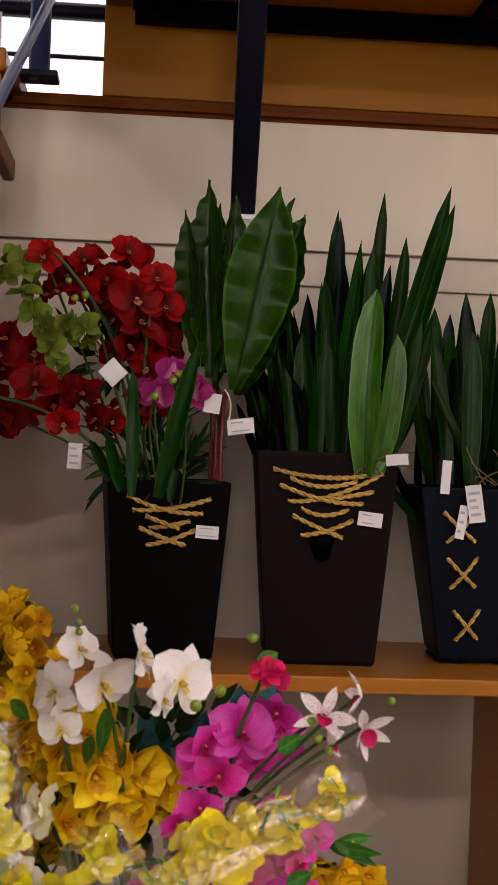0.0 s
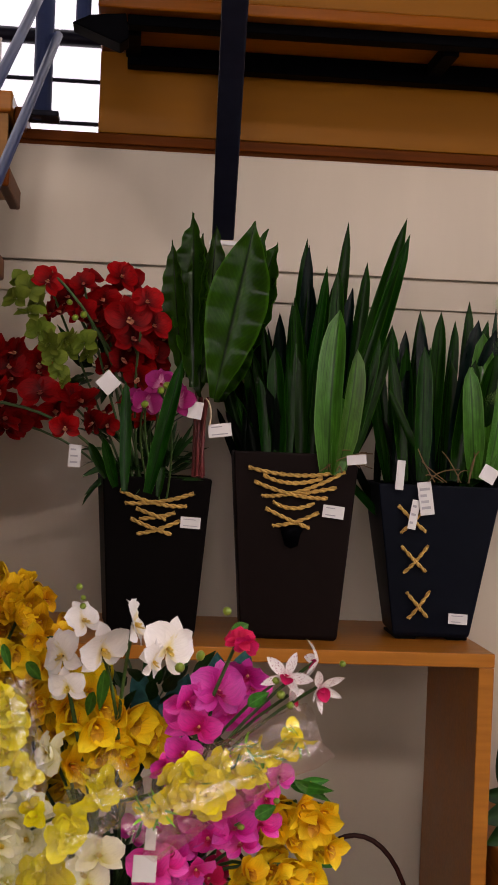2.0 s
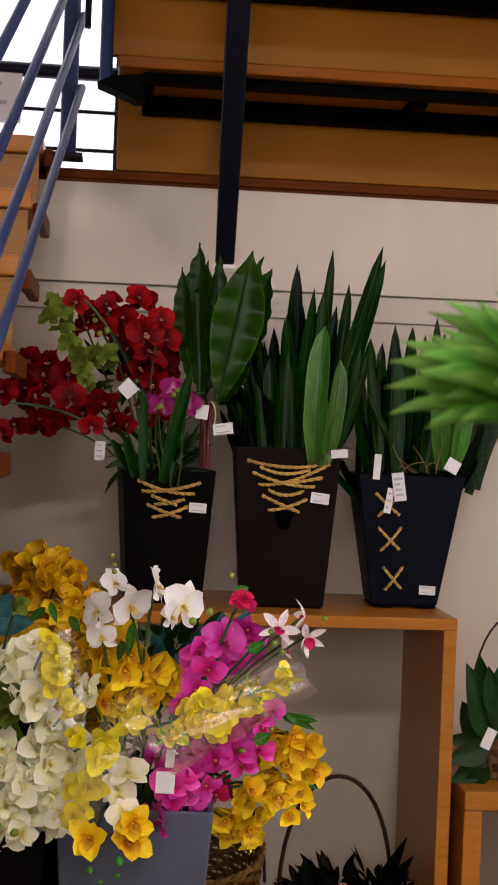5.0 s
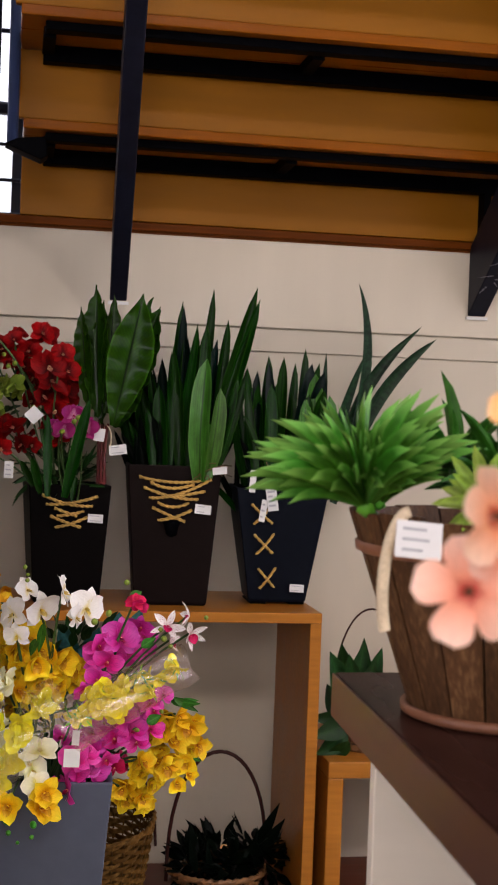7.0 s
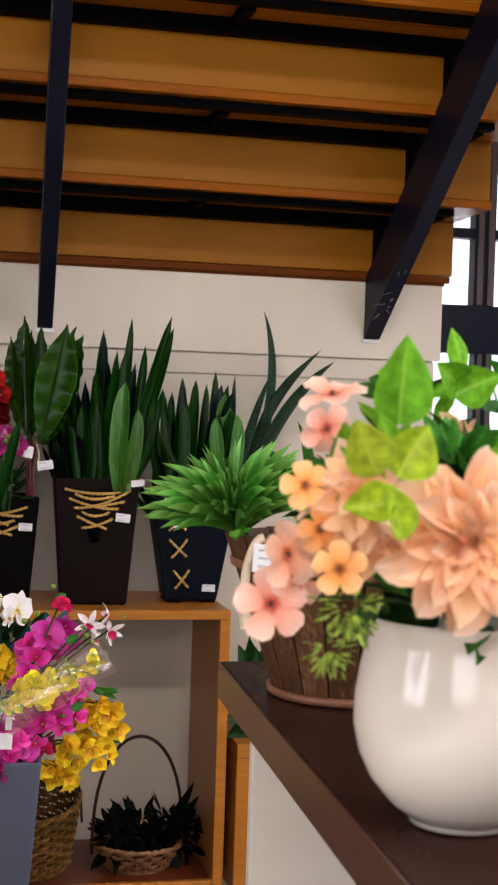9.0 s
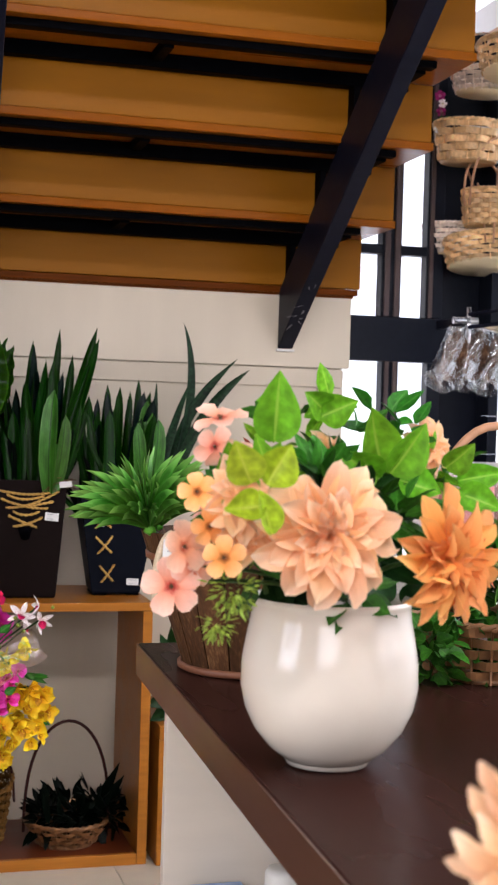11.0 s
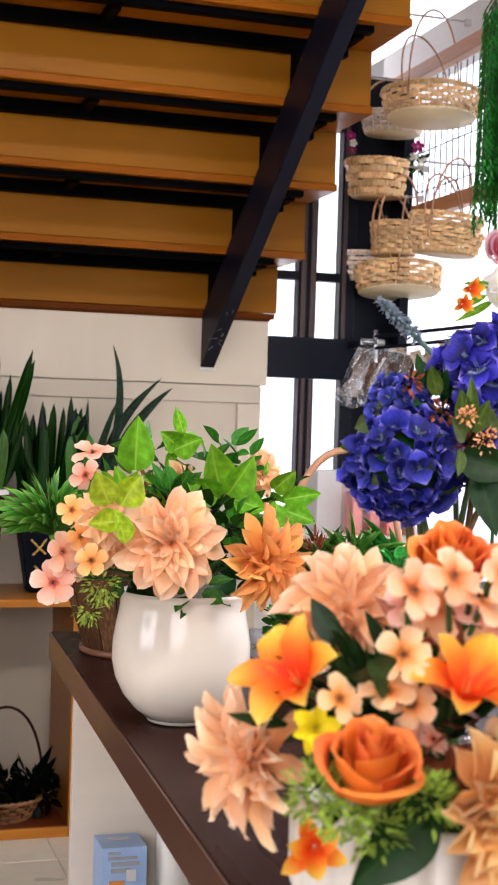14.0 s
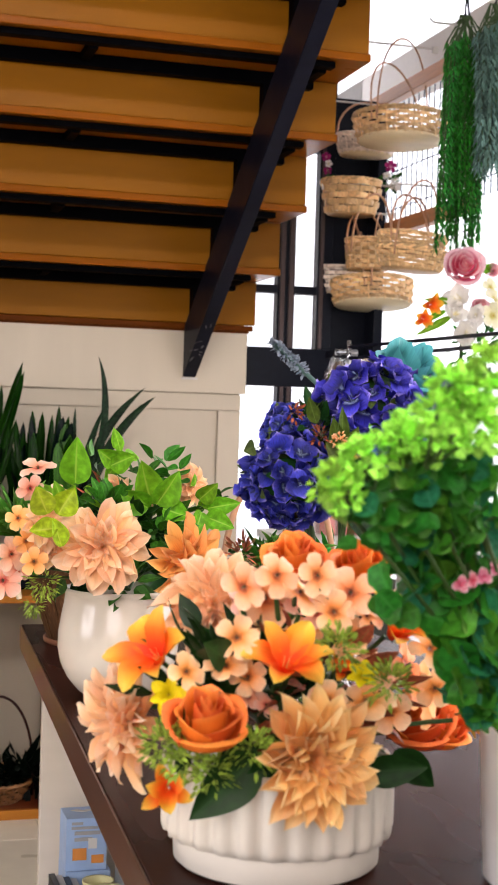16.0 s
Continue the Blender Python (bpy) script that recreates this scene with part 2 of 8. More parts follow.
RAILWOOD = mat("pinkish_beam_wood", (0.66, 0.29, 0.12), 0.42, 0.15, 22, (5, 0.4, 5), bump=0.05)
WIRE = mat("chromed_wire", (0.55, 0.56, 0.58), 0.28, 0.05, 60, metal=0.9, bump=0)
PLANTERB = mat("black_brown_planter", (0.0022, 0.0014, 0.0013), 0.5, 0.25, 50, bump=0.05, spec=0.04)
PLANTERBR = mat("dark_brown_planter", (0.0075, 0.0042, 0.0037), 0.5, 0.2, 50, bump=0.05, spec=0.05)
PLANTERN = mat("blue_black_planter", (0.0036, 0.0050, 0.0092), 0.5, 0.2, 50, bump=0.05, spec=0.06)
PLANTERG = mat("slate_planter", (0.060, 0.070, 0.098), 0.5, 0.1, 40, bump=0.05, spec=0.3)
ROPE = mat("yellow_jute_cord", (0.50, 0.30, 0.07), 0.8, 0.35, 260, (1, 1, 1), bump=0.6, depth=0.001)
ROPEP = mat("pale_cotton_rope", (0.58, 0.46, 0.31), 0.85, 0.25, 300, bump=0.6, depth=0.001)
CARD = mat("white_card", (0.62, 0.61, 0.59), 0.6, 0.04, 60, bump=0.02)
INK = mat("grey_print", (0.34, 0.34, 0.35), 0.7, 0.1, 60, bump=0)
STAVE = mat("stained_stave_wood", (0.085, 0.036, 0.013), 0.65, 0.5, 45, (6, 6, 0.5), bump=0.3, objvar=0.4, col2=(0.20, 0.10, 0.04), spec=0.2)
HOOP = mat("reddish_hoop", (0.20, 0.075, 0.035), 0.5, 0.25, 60, bump=0.2)
CERAMIC = mat("white_glazed_ceramic", (0.64, 0.585, 0.49), 0.13, 0.04, 20, bump=0.02, spec=0.5)
CERAMICW = mat("bright_white_ceramic", (0.80, 0.79, 0.77), 0.3, 0.03, 20, bump=0.01)
CERAMICR = mat("cream_fluted_ceramic", (0.74, 0.69, 0.60), 0.38, 0.04, 30, bump=0.05)
WICKER = mat("pale_wicker", (0.80, 0.51, 0.24), 0.42, 0.4, 90, bump=0.3, objvar=0.3)
WICKERW = mat("whitewashed_wicker", (0.86, 0.74, 0.64), 0.42, 0.4, 90, bump=0.3, objvar=0.25)
WICKERB = mat("brown_rush", (0.15, 0.072, 0.016), 0.6, 0.5, 90, bump=0.5, objvar=0.25, col2=(0.30, 0.17, 0.05), spec=0.1)
WICKERD = mat("dark_wicker", (0.19, 0.085, 0.03), 0.5, 0.4, 90, bump=0.4, objvar=0.15)
HANDLE = mat("bent_willow", (0.52, 0.27, 0.15), 0.42, 0.2, 60, bump=0.15)
HANDLED = mat("dark_red_cane", (0.030, 0.007, 0.005), 0.4, 0.25, 60, bump=0.15, spec=0.15)
BASEW = mat("pale_plywood", (0.86, 0.72, 0.46), 0.5, 0.12, 14, (1, 6, 1), bump=0.05)
WIREG = mat("grey_grid_wire", (0.07, 0.10, 0.15), 0.4, 0.1, 60, bump=0)
STEM = mat("green_stem", (0.035, 0.085, 0.016), 0.5, 0.25, 60, bump=0.15)
REDSTEM = mat("dark_red_stalk", (0.13, 0.022, 0.02), 0.5, 0.3, 60, bump=0.2)
TWIG = mat("dry_root_fibre", (0.12, 0.065, 0.022), 0.8, 0.4, 120, bump=0.5)
BUDG = mat("green_bud", (0.17, 0.25, 0.02), 0.4, 0.25, 50, bump=0.1)
SOIL = mat("dark_filler", (0.010, 0.009, 0.007), 0.9, 0.4, 120, bump=0.6, depth=0.004)
FILM = film_mat("clear_film", 0.88, 0.25, crumple=0.8)
FILMB = film_mat("bag_film", 0.80, 0.26, (1.0, 1.0, 1.0), 0.6)
FILMP = film_mat("pinkish_film", 0.86, 0.30, (1.0, 0.94, 0.93), 0.8)
GLASS = film_mat("window_glass", 0.95, 0.01, crumple=0)
WAX = mat("white_wax", (0.78, 0.76, 0.68), 0.4, 0.04, 40, bump=0.03)
YCUP = mat("pale_yellow_plastic", (0.72, 0.68, 0.36), 0.35, 0.05, 40, bump=0.02)
BOXB = mat("pale_blue_carton", (0.32, 0.47, 0.72), 0.4, 0.12, 30, bump=0.02)
BOXO = mat("orange_print", (0.75, 0.28, 0.06), 0.45, 0.2, 40, bump=0.02)
BLACKP = mat("black_plastic", (0.012, 0.012, 0.013), 0.35, 0.2, 40, bump=0.02)
FUZZ = mat("brown_dried_filler", (0.09, 0.040, 0.018), 0.9, 0.7, 160, bump=1.0, depth=0.008, col2=(0.40, 0.20, 0.09))
PINKP = mat("pink_packets", (0.88, 0.30, 0.27), 0.4, 0.4, 25, bump=0.1, objvar=0.3, col2=(0.95, 0.6, 0.5))
BURLAP = mat("beige_dotted_cloth", (0.58, 0.46, 0.34), 0.8, 0.45, 180, bump=0.3, col2=(0.85, 0.80, 0.72))

P_RED = petal_mat("red_petal", [(0, (0.06, 0.0008, 0.0008)), (0.4, (0.26, 0.0015, 0.002)), (1, (0.36, 0.003, 0.003))], 0.5, objvar=0.42, hue=0.0, spec=0.1, through_light=0.12)
P_REDLIP = petal_mat("red_lip", [(0, (0.7, 0.45, 0.25)), (1, (0.5, 0.05, 0.04))], 0.2)
P_GREENO = petal_mat("lime_petal", [(0, (0.09, 0.14, 0.012)), (1, (0.19, 0.25, 0.03))], 0.25, objvar=0.2, spec=0.12, through_light=0.14)
P_MAG = petal_mat("magenta_petal", [(0, (0.58, 0.008, 0.15)), (0.25, (0.80, 0.02, 0.34)), (1, (0.90, 0.10, 0.56))], 0.3, rough=0.42, objvar=0.2, spec=0.35, through_light=0.14)
P_MAGLIP = petal_mat("crimson_lip", [(0, (0.85, 0.45, 0.2)), (0.3, (0.5, 0.01, 0.08)), (1, (0.62, 0.02, 0.18))], 0.2)
P_CRIM = petal_mat("crimson_petal", [(0, (0.40, 0.004, 0.05)), (1, (0.76, 0.02, 0.13))], 0.2, objvar=0.14, spec=0.15, through_light=0.14)
P_PLUM = petal_mat("plum_petal", [(0, (0.75, 0.30, 0.45)), (0.3, (0.34, 0.012, 0.13)), (1, (0.42, 0.03, 0.19))], 0.2, spec=0.15)
P_WHITE = petal_mat("white_petal", [(0, (0.88, 0.76, 0.34)), (0.2, (0.95, 0.92, 0.86)), (1, (0.97, 0.95, 0.92))], 0.1, through_light=0.28)
P_WHITELIP = petal_mat("yellow_lip", [(0, (0.80, 0.55, 0.05)), (1, (0.85, 0.72, 0.30))], 0.15)
P_CREAM = petal_mat("cream_petal", [(0, (0.72, 0.66, 0.10)), (0.35, (0.97, 0.95, 0.62)), (1, (1.0, 0.99, 0.80))], 0.1, through_light=0.15)
P_SPECK = petal_mat("speckled_petal", [(0, (0.75, 0.5, 0.5)), (0.3, (0.93, 0.88, 0.84)), (1, (0.95, 0.92, 0.88))], 0.10, speckle=(0.35, 0.05, 0.09))
P_YEL = petal_mat("yellow_petal", [(0, (0.78, 0.30, 0.002)), (0.3, (1.0, 0.62, 0.008)), (1, (1.0, 0.78, 0.03))], 0.2, through_light=0.2, objvar=0.1, hue=0.01, spec=0.15)
P_YELD = petal_mat("ochre_petal", [(0, (0.60, 0.25, 0.003)), (1, (0.95, 0.62, 0.015))], 0.25, through_light=0.15, spec=0.15)
P_YELLIP = petal_mat("rust_lip", [(0, (0.50, 0.10, 0.01)), (1, (0.95, 0.60, 0.03))], 0.3)
P_LEMON = petal_mat("lemon_petal", [(0, (0.75, 0.62, 0.006)), (1, (1.0, 0.88, 0.012))], 0.2, through_light=0.15, objvar=0.1)
P_PEACH = petal_mat("peach_petal", [(0, (1.0, 0.44, 0.16)), (0.3, (1.0, 0.53, 0.25)), (0.75, (1.0, 0.64, 0.37)), (1, (1.0, 0.78, 0.55))], 0.10, through_light=0.30, spec=0.15, island=0.05)
P_ORANGE = petal_mat("apricot_petal", [(0, (1.0, 0.28, 0.04)), (0.4, (1.0, 0.41, 0.10)), (1, (1.0, 0.55, 0.20))], 0.14, through_light=0.28, spec=0.15, island=0.06)
P_APRICOT = petal_mat("pale_apricot_petal", [(0, (1.0, 0.38, 0.07)), (0.4, (1.0, 0.50, 0.15)), (0.75, (1.0, 0.58, 0.22)), (1, (1.0, 0.72, 0.36))], 0.14, through_light=0.22, spec=0.15, island=0.06)
P_PINK = petal_mat("pale_pink_petal", [(0, (0.60, 0.06, 0.03)), (0.25, (0.98, 0.40, 0.24)), (1, (1.0, 0.68, 0.53))], 0.15, through_light=0.12)
P_APR = petal_mat("light_apricot_petal", [(0, (0.36, 0.06, 0.01)), (0.25, (0.95, 0.32, 0.08)), (1, (1.0, 0.52, 0.24))], 0.15, through_light=0.12)
P_CRPEACH = petal_mat("cream_peach_petal", [(0, (0.34, 0.06, 0.01)), (0.24, (0.90, 0.30, 0.07)), (0.5, (0.98, 0.52, 0.25)), (1, (1.0, 0.68, 0.42))], 0.14, through_light=0.12)
P_ROSE = petal_mat("burnt_orange_petal", [(0, (0.50, 0.045, 0.005)), (0.75, (0.80, 0.15, 0.020)), (1, (0.95, 0.27, 0.06))], 0.12, through_light=0.1)
P_LILY = petal_mat("flame_petal", [(0, (0.95, 0.07, 0.004)), (0.35, (1.0, 0.13, 0.012)), (0.6, (1.0, 0.27, 0.02)), (0.8, (1.0, 0.50, 0.05)), (1, (1.0, 0.72, 0.12))], 0.15, through_light=0.25)
P_BLUE = petal_mat("blue_violet_petal", [(0, (0.25, 0.34, 0.5)), (0.12, (0.006, 0.008, 0.12)), (0.45, (0.030, 0.034, 0.42)), (0.78, (0.085, 0.080, 0.66)), (0.92, (0.30, 0.26, 0.85)), (1, (0.55, 0.48, 0.92))], 0.6, objvar=0.25, hue=0.012, spec=0.3, island=0.55, through_light=0.2)
P_LILAC = petal_mat("grey_lilac_petal", [(0, (0.14, 0.16, 0.34)), (1, (0.34, 0.36, 0.62))], 0.3, island=0.3)
P_TEAL = petal_mat("teal_petal", [(0, (0.03, 0.22, 0.24)), (1, (0.10, 0.48, 0.50))], 0.2)
P_LAV = petal_mat("grey_lavender_petal", [(0, (0.16, 0.22, 0.28)), (1, (0.36, 0.42, 0.50))], 0.3)
P_ROSEP = petal_mat("rose_pink_petal", [(0, (0.85, 0.08, 0.20)), (0.6, (0.95, 0.34, 0.45)), (1, (1.0, 0.72, 0.74))], 0.12, through_light=0.45)

L_STRAP = leaf_mat("dark_strap_leaf", (0.0042, 0.032, 0.0016), (0.0015, 0.010, 0.0010), rough=0.24, stripes=0.9, edge=(0.018, 0.085, 0.006), spec=0.10)
L_STRAPL = leaf_mat("light_strap_leaf", (0.045, 0.155, 0.014), (0.012, 0.05, 0.004), rough=0.32, stripes=0.9, edge=(0.09, 0.23, 0.04), spec=0.3)
L_STRAPB = leaf_mat("blue_strap_leaf", (0.0016, 0.0085, 0.0065), (0.0016, 0.006, 0.006), rough=0.24, stripes=0.6, spec=0.12)
L_NEST = leaf_mat("wavy_broad_leaf", (0.0085, 0.036, 0.0009), (0.002, 0.008, 0.0007), rough=0.24, edge=(0.020, 0.080, 0.003), spec=0.14, veins=0.18)
L_SNAKE = leaf_mat("banded_leaf", (0.010, 0.036, 0.013), (0.009, 0.03, 0.012), bands=0.85, spec=0.15)
L_LIME = leaf_mat("lime_leaf", (0.16, 0.44, 0.018), (0.34, 0.60, 0.07), rough=0.36, through_light=0.28)
L_LIMEY = leaf_mat("yellow_lime_leaf", (0.36, 0.52, 0.018), (0.50, 0.62, 0.06), rough=0.36, through_light=0.28)
L_GREEN = leaf_mat("mid_green_leaf", (0.026, 0.135, 0.010), (0.07, 0.21, 0.03))
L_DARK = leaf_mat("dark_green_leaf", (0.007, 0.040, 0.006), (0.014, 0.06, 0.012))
# near-black: the blackish basket foliage, and shade painted between the strap leaves
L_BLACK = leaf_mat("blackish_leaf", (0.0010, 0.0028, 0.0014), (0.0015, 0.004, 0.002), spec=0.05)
L_FAN = leaf_mat("fan_blade", (0.060, 0.25, 0.020), (0.09, 0.30, 0.03), tip=(0.24, 0.52, 0.10), through_light=0.1)
L_TEAL = leaf_mat("teal_leaf", (0.020, 0.105, 0.105), (0.03, 0.14, 0.14))
L_YG = leaf_mat("yellow_green_foliage", (0.30, 0.44, 0.06), (0.3, 0.45, 0.1), through_light=0.25)
L_PALE = leaf_mat("pale_lime_tip", (0.34, 0.76, 0.09), (0.46, 0.82, 0.16), through_light=0.3)
L_ROUND = leaf_mat("round_bush_leaf", (0.030, 0.23, 0.022), (0.06, 0.30, 0.05), through_light=0.25, veins=0.15)
L_ROUNDT = leaf_mat("bluish_bush_leaf", (0.018, 0.20, 0.085), (0.05, 0.28, 0.15), through_light=0.25)
L_OLIVE = leaf_mat("olive_leaf", (0.050, 0.085, 0.010), (0.09, 0.14, 0.03), rough=0.36)
L_RUST = leaf_mat("rusty_foliage", (0.30, 0.075, 0.035), (0.2, 0.12, 0.04))
L_GREY = leaf_mat("grey_green_foliage", (0.14, 0.27, 0.235), (0.16, 0.3, 0.26))
L_HANG = leaf_mat("hanging_green_foliage", (0.026, 0.27, 0.030), (0.03, 0.3, 0.04), through_light=0.25)


# ---- mesh helpers ----
def world_of(ob):
    m = ob.matrix_basis.copy()
    return world_of(ob.parent) @ ob.matrix_parent_inverse @ m if ob.parent else m


def thing(name, label, category, at=(0, 0, 0), group="", kind=""):
    ob = new(name)
    ob.matrix_basis = Matrix.Translation(at)
    ob.empty_display_size = 0.05
    return tagged(ob, label, category, group, kind)


def to_mesh(name, bm, mats, smooth=True):
    me = bpy.data.meshes.new(name)
    bm.to_mesh(me)
    bm.free()
    for m in mats if isinstance(mats, (list, tuple)) else [mats]:
        me.materials.append(m)
    if smooth:
        me.polygons.foreach_set("use_smooth", [True] * len(me.polygons))
    return me


def part(name, shape, mats, parent=None, label="", m=None, smooth=True):
    """Links a bmesh (or a ready mesh) as one object under a thing or a part, in world coordinates."""
    me = shape if isinstance(shape, bpy.types.Mesh) else to_mesh(name, shape, mats, smooth)
    ob = new(name, me)
    ob.matrix_basis = m if m is not None else Matrix()
    if parent is not None:
        ob.parent = parent
        ob.matrix_parent_inverse = world_of(parent).inverted()
    if label:
        ob["label"] = label
    return ob


def box(x0, x1, y0, y1, z0, z1, bevel=0.0, bm=None):
    own = bm is None
    bm = bm or bmesh.new()
    got = bmesh.ops.create_cube(bm, size=1, matrix=Matrix.LocRotScale(((x0 + x1) / 2, (y0 + y1) / 2, (z0 + z1) / 2), None, (x1 - x0, y1 - y0, z1 - z0)))
    if bevel and own:
        bmesh.ops.bevel(bm, geom=bm.edges[:], offset=bevel, segments=2, affect="EDGES", profile=0.5)
    return bm


def prism(pts, d0, d1, axis="x", bevel=0.0):
    """A flat outline pushed through a thickness; the outline lies in the two other axes."""
    bm = bmesh.new()

    def at(p, d):
        return {"x": (d, p[0], p[1]), "y": (p[0], d, p[1]), "z": (p[0], p[1], d)}[axis]
    a = [bm.verts.new(at(p, d0)) for p in pts]
    b = [bm.verts.new(at(p, d1)) for p in pts]
    bm.faces.new(a)
    bm.faces.new(b[::-1])
    for k in range(len(pts)):
        bm.faces.new((a[k], b[k], b[(k + 1) % len(pts)], a[(k + 1) % len(pts)]))
    bmesh.ops.recalc_face_normals(bm, faces=bm.faces[:])
    if bevel:
        bmesh.ops.bevel(bm, geom=bm.edges[:], offset=bevel, segments=2, affect="EDGES", profile=0.5)
    return bm


def tube(pts, r, n=7, bm=None, closed=False, taper=1.0, flat=1.0):
    """A rod swept along points."""
    bm = bm or bmesh.new()
    pts = [Vector(p) for p in pts]
    rings, up = [], None
    for k, p in enumerate(pts):
        a = pts[k - 1] if k or closed else p
        b = pts[(k + 1) % len(pts)] if k + 1 < len(pts) or closed else p
        d = (b - a).normalized() if (b - a).length > 1e-9 else Vector((0, 0, 1))
        if up is None:
            up = d.orthogonal().normalized()
        up = (up - d * up.dot(d))
        up = up.normalized() if up.length > 1e-6 else d.orthogonal().normalized()
        side = d.cross(up)
        rr = r * (1 + (taper - 1) * k / max(1, len(pts) - 1))
        rings.append([bm.verts.new(p + up * (math.cos(6.28319 * j / n) * rr) + side * (math.sin(6.28319 * j / n) * rr * flat)) for j in range(n)])
    m = len(rings)
    for k in range(m if closed else m - 1):
        for j in range(n):
            bm.faces.new((rings[k][j], rings[(k + 1) % m][j], rings[(k + 1) % m][(j + 1) % n], rings[k][(j + 1) % n]))
    if not closed:
        bm.faces.new(rings[0][::-1])
        bm.faces.new(rings[-1])
    return bm


def bez(a, b, c, n=8):
    a, b, c = Vector(a), Vector(b), Vector(c)
    return [a * (1 - u) ** 2 + b * 2 * u * (1 - u) + c * u * u for u in (k / n for k in range(n + 1))]


def lathe(profile, n=40, wave=None, bm=None):
    """Turned form; wave(angle, k) scales the radius."""
    bm = bm or bmesh.new()
    rings = []
    for k, (r, z) in enumerate(profile):
        rings.append([bm.verts.new((math.cos(6.28319 * j / n) * r * (wave(6.28319 * j / n, k) if wave else 1), math.sin(6.28319 * j / n) * r * (wave(6.28319 * j / n, k) if wave else 1), z)) for j in range(n)])
    for a, b in zip(rings, rings[1:]):
        for j in range(n):
            bm.faces.new((a[j], a[(j + 1) % n], b[(j + 1) % n], b[j]))
    return bm


SHAPES = {
    "lily": lambda v: (0.25 + 0.75 * math.sin(1.5708 * min(1, v / 0.55))) * (1 - max(0.0, (v - 0.55) / 0.45) ** 2.2) ** 0.8 if v < 1 else 0.0,
    "lance": lambda v: (0.40 + 0.60 * math.sin(math.pi * min(1, 0.06 + 0.84 * v))) * (1 - v ** 3.2) ** 0.8 if v < 1 else 0.0,
    "spoon": lambda v: (0.4 + 0.6 * min(1, v / 0.6)) * (1 - max(0.0, (v - 0.6) / 0.4) ** 2.4) ** 0.7 if v < 1 else 0.0,
    "round": lambda v: math.sin(math.pi * min(1, 0.06 + v * 0.94) ** 0.8) ** 0.55,
    "oval": lambda v: math.sin(math.pi * min(1, 0.05 + v * 0.95)) ** 0.75,
    "point": lambda v: (math.sin(math.pi * (0.08 + 0.92 * v) ** 0.75)) ** 0.85 if v < 1 else 0.0,
    "petal": lambda v: (0.25 + 0.75 * math.sin(math.pi * min(1, v * 0.92) ** 1.15) ** 0.9) * (1 - v ** 3) ** 0.75 if v < 1 else 0.0,
    "fan": lambda v: (0.35 + 0.65 * min(1.0, v / 0.62)) * (1 - 0.5 * max(0.0, (v - 0.74) / 0.26) ** 2),
    "leaf": lambda v: math.sin(math.pi * (0.02 + 0.98 * v) ** 0.72) ** 0.9,
    "strap": lambda v: min(1, 0.55 + 1.6 * v) * (1 - max(0, (v - 0.62) / 0.38) ** 2) ** 0.6,
    "blade": lambda v: (0.75 + 0.5 * v) * (1 - v ** 2.2) ** 0.8 if v < 1 else 0.0,
    "broad": lambda v: (0.14 * (1 - v) + 0.9 * math.sin(math.pi * v ** 1.2) ** (0.85 if v < 0.56 else 1.15)) if v < 0.995 else 0.0,
}


def petal(bm, m, length, width, shape="round", cup=0.2, curl=0.3, ruffle=0.0, nu=4, nv=6, mi=0, waves=3.0, seed=0.0, fold=0.0):
    """One petal or leaf: a curved sheet that grows along local y, with its face towards z."""
    uvl = bm.loops.layers.uv.verify()
    f = SHAPES[shape]
    grid, y, z, ang = [], 0.0, 0.0, 0.0
    for k in range(nv + 1):
        v = k / nv
        if k:
            ang = curl * (v - 0.5 / nv)
            y += math.cos(ang) * length / nv
            z += math.sin(ang) * length / nv
        w = max(0.015, f(v)) * width / 2
        row = []
        for j in range(nu + 1):
            u = 2 * j / nu - 1
            lift = cup * w * u * u + fold * w * abs(u) + ruffle * width * abs(u) ** 1.5 * math.sin(waves * 6.28 * v + seed + (1.3 if u > 0 else 0))
            row.append((bm.verts.new(m @ Vector((u * w, y - math.sin(ang) * lift, z + math.cos(ang) * lift))), (j / nu, v)))
        grid.append(row)
    for k in range(nv):
        for j in range(nu):
            q = (grid[k][j], grid[k][j + 1], grid[k + 1][j + 1], grid[k + 1][j])
            fc = bm.faces.new([a[0] for a in q])
            fc.material_index, fc.smooth = mi, True
            for lp, a in zip(fc.loops, q):
                lp[uvl].uv = a[1]


def spin(deg, tilt=0.0, off=0.0, z=0.0, roll=0.0):
    """Pose of a petal that leaves the middle at an angle, rising by tilt degrees."""
    return Matrix.Translation((0, 0, z)) @ Matrix.Rotation(radians(deg), 4, "Z") @ Matrix.Translation((0, off, 0)) @ Matrix.Rotation(radians(tilt), 4, "X") @ Matrix.Rotation(radians(roll), 4, "Y")


def blob(bm, at, r, mi=0, sub=2, squash=(1, 1, 1)):
    got = bmesh.ops.create_icosphere(bm, subdivisions=sub, radius=r, matrix=Matrix.LocRotScale(at, None, squash))
    for v in got["verts"]:
        for fc in v.link_faces:
            fc.material_index, fc.smooth = mi, True


RNG = random.Random(7)


def jit(a):
    return RNG.uniform(-a, a)


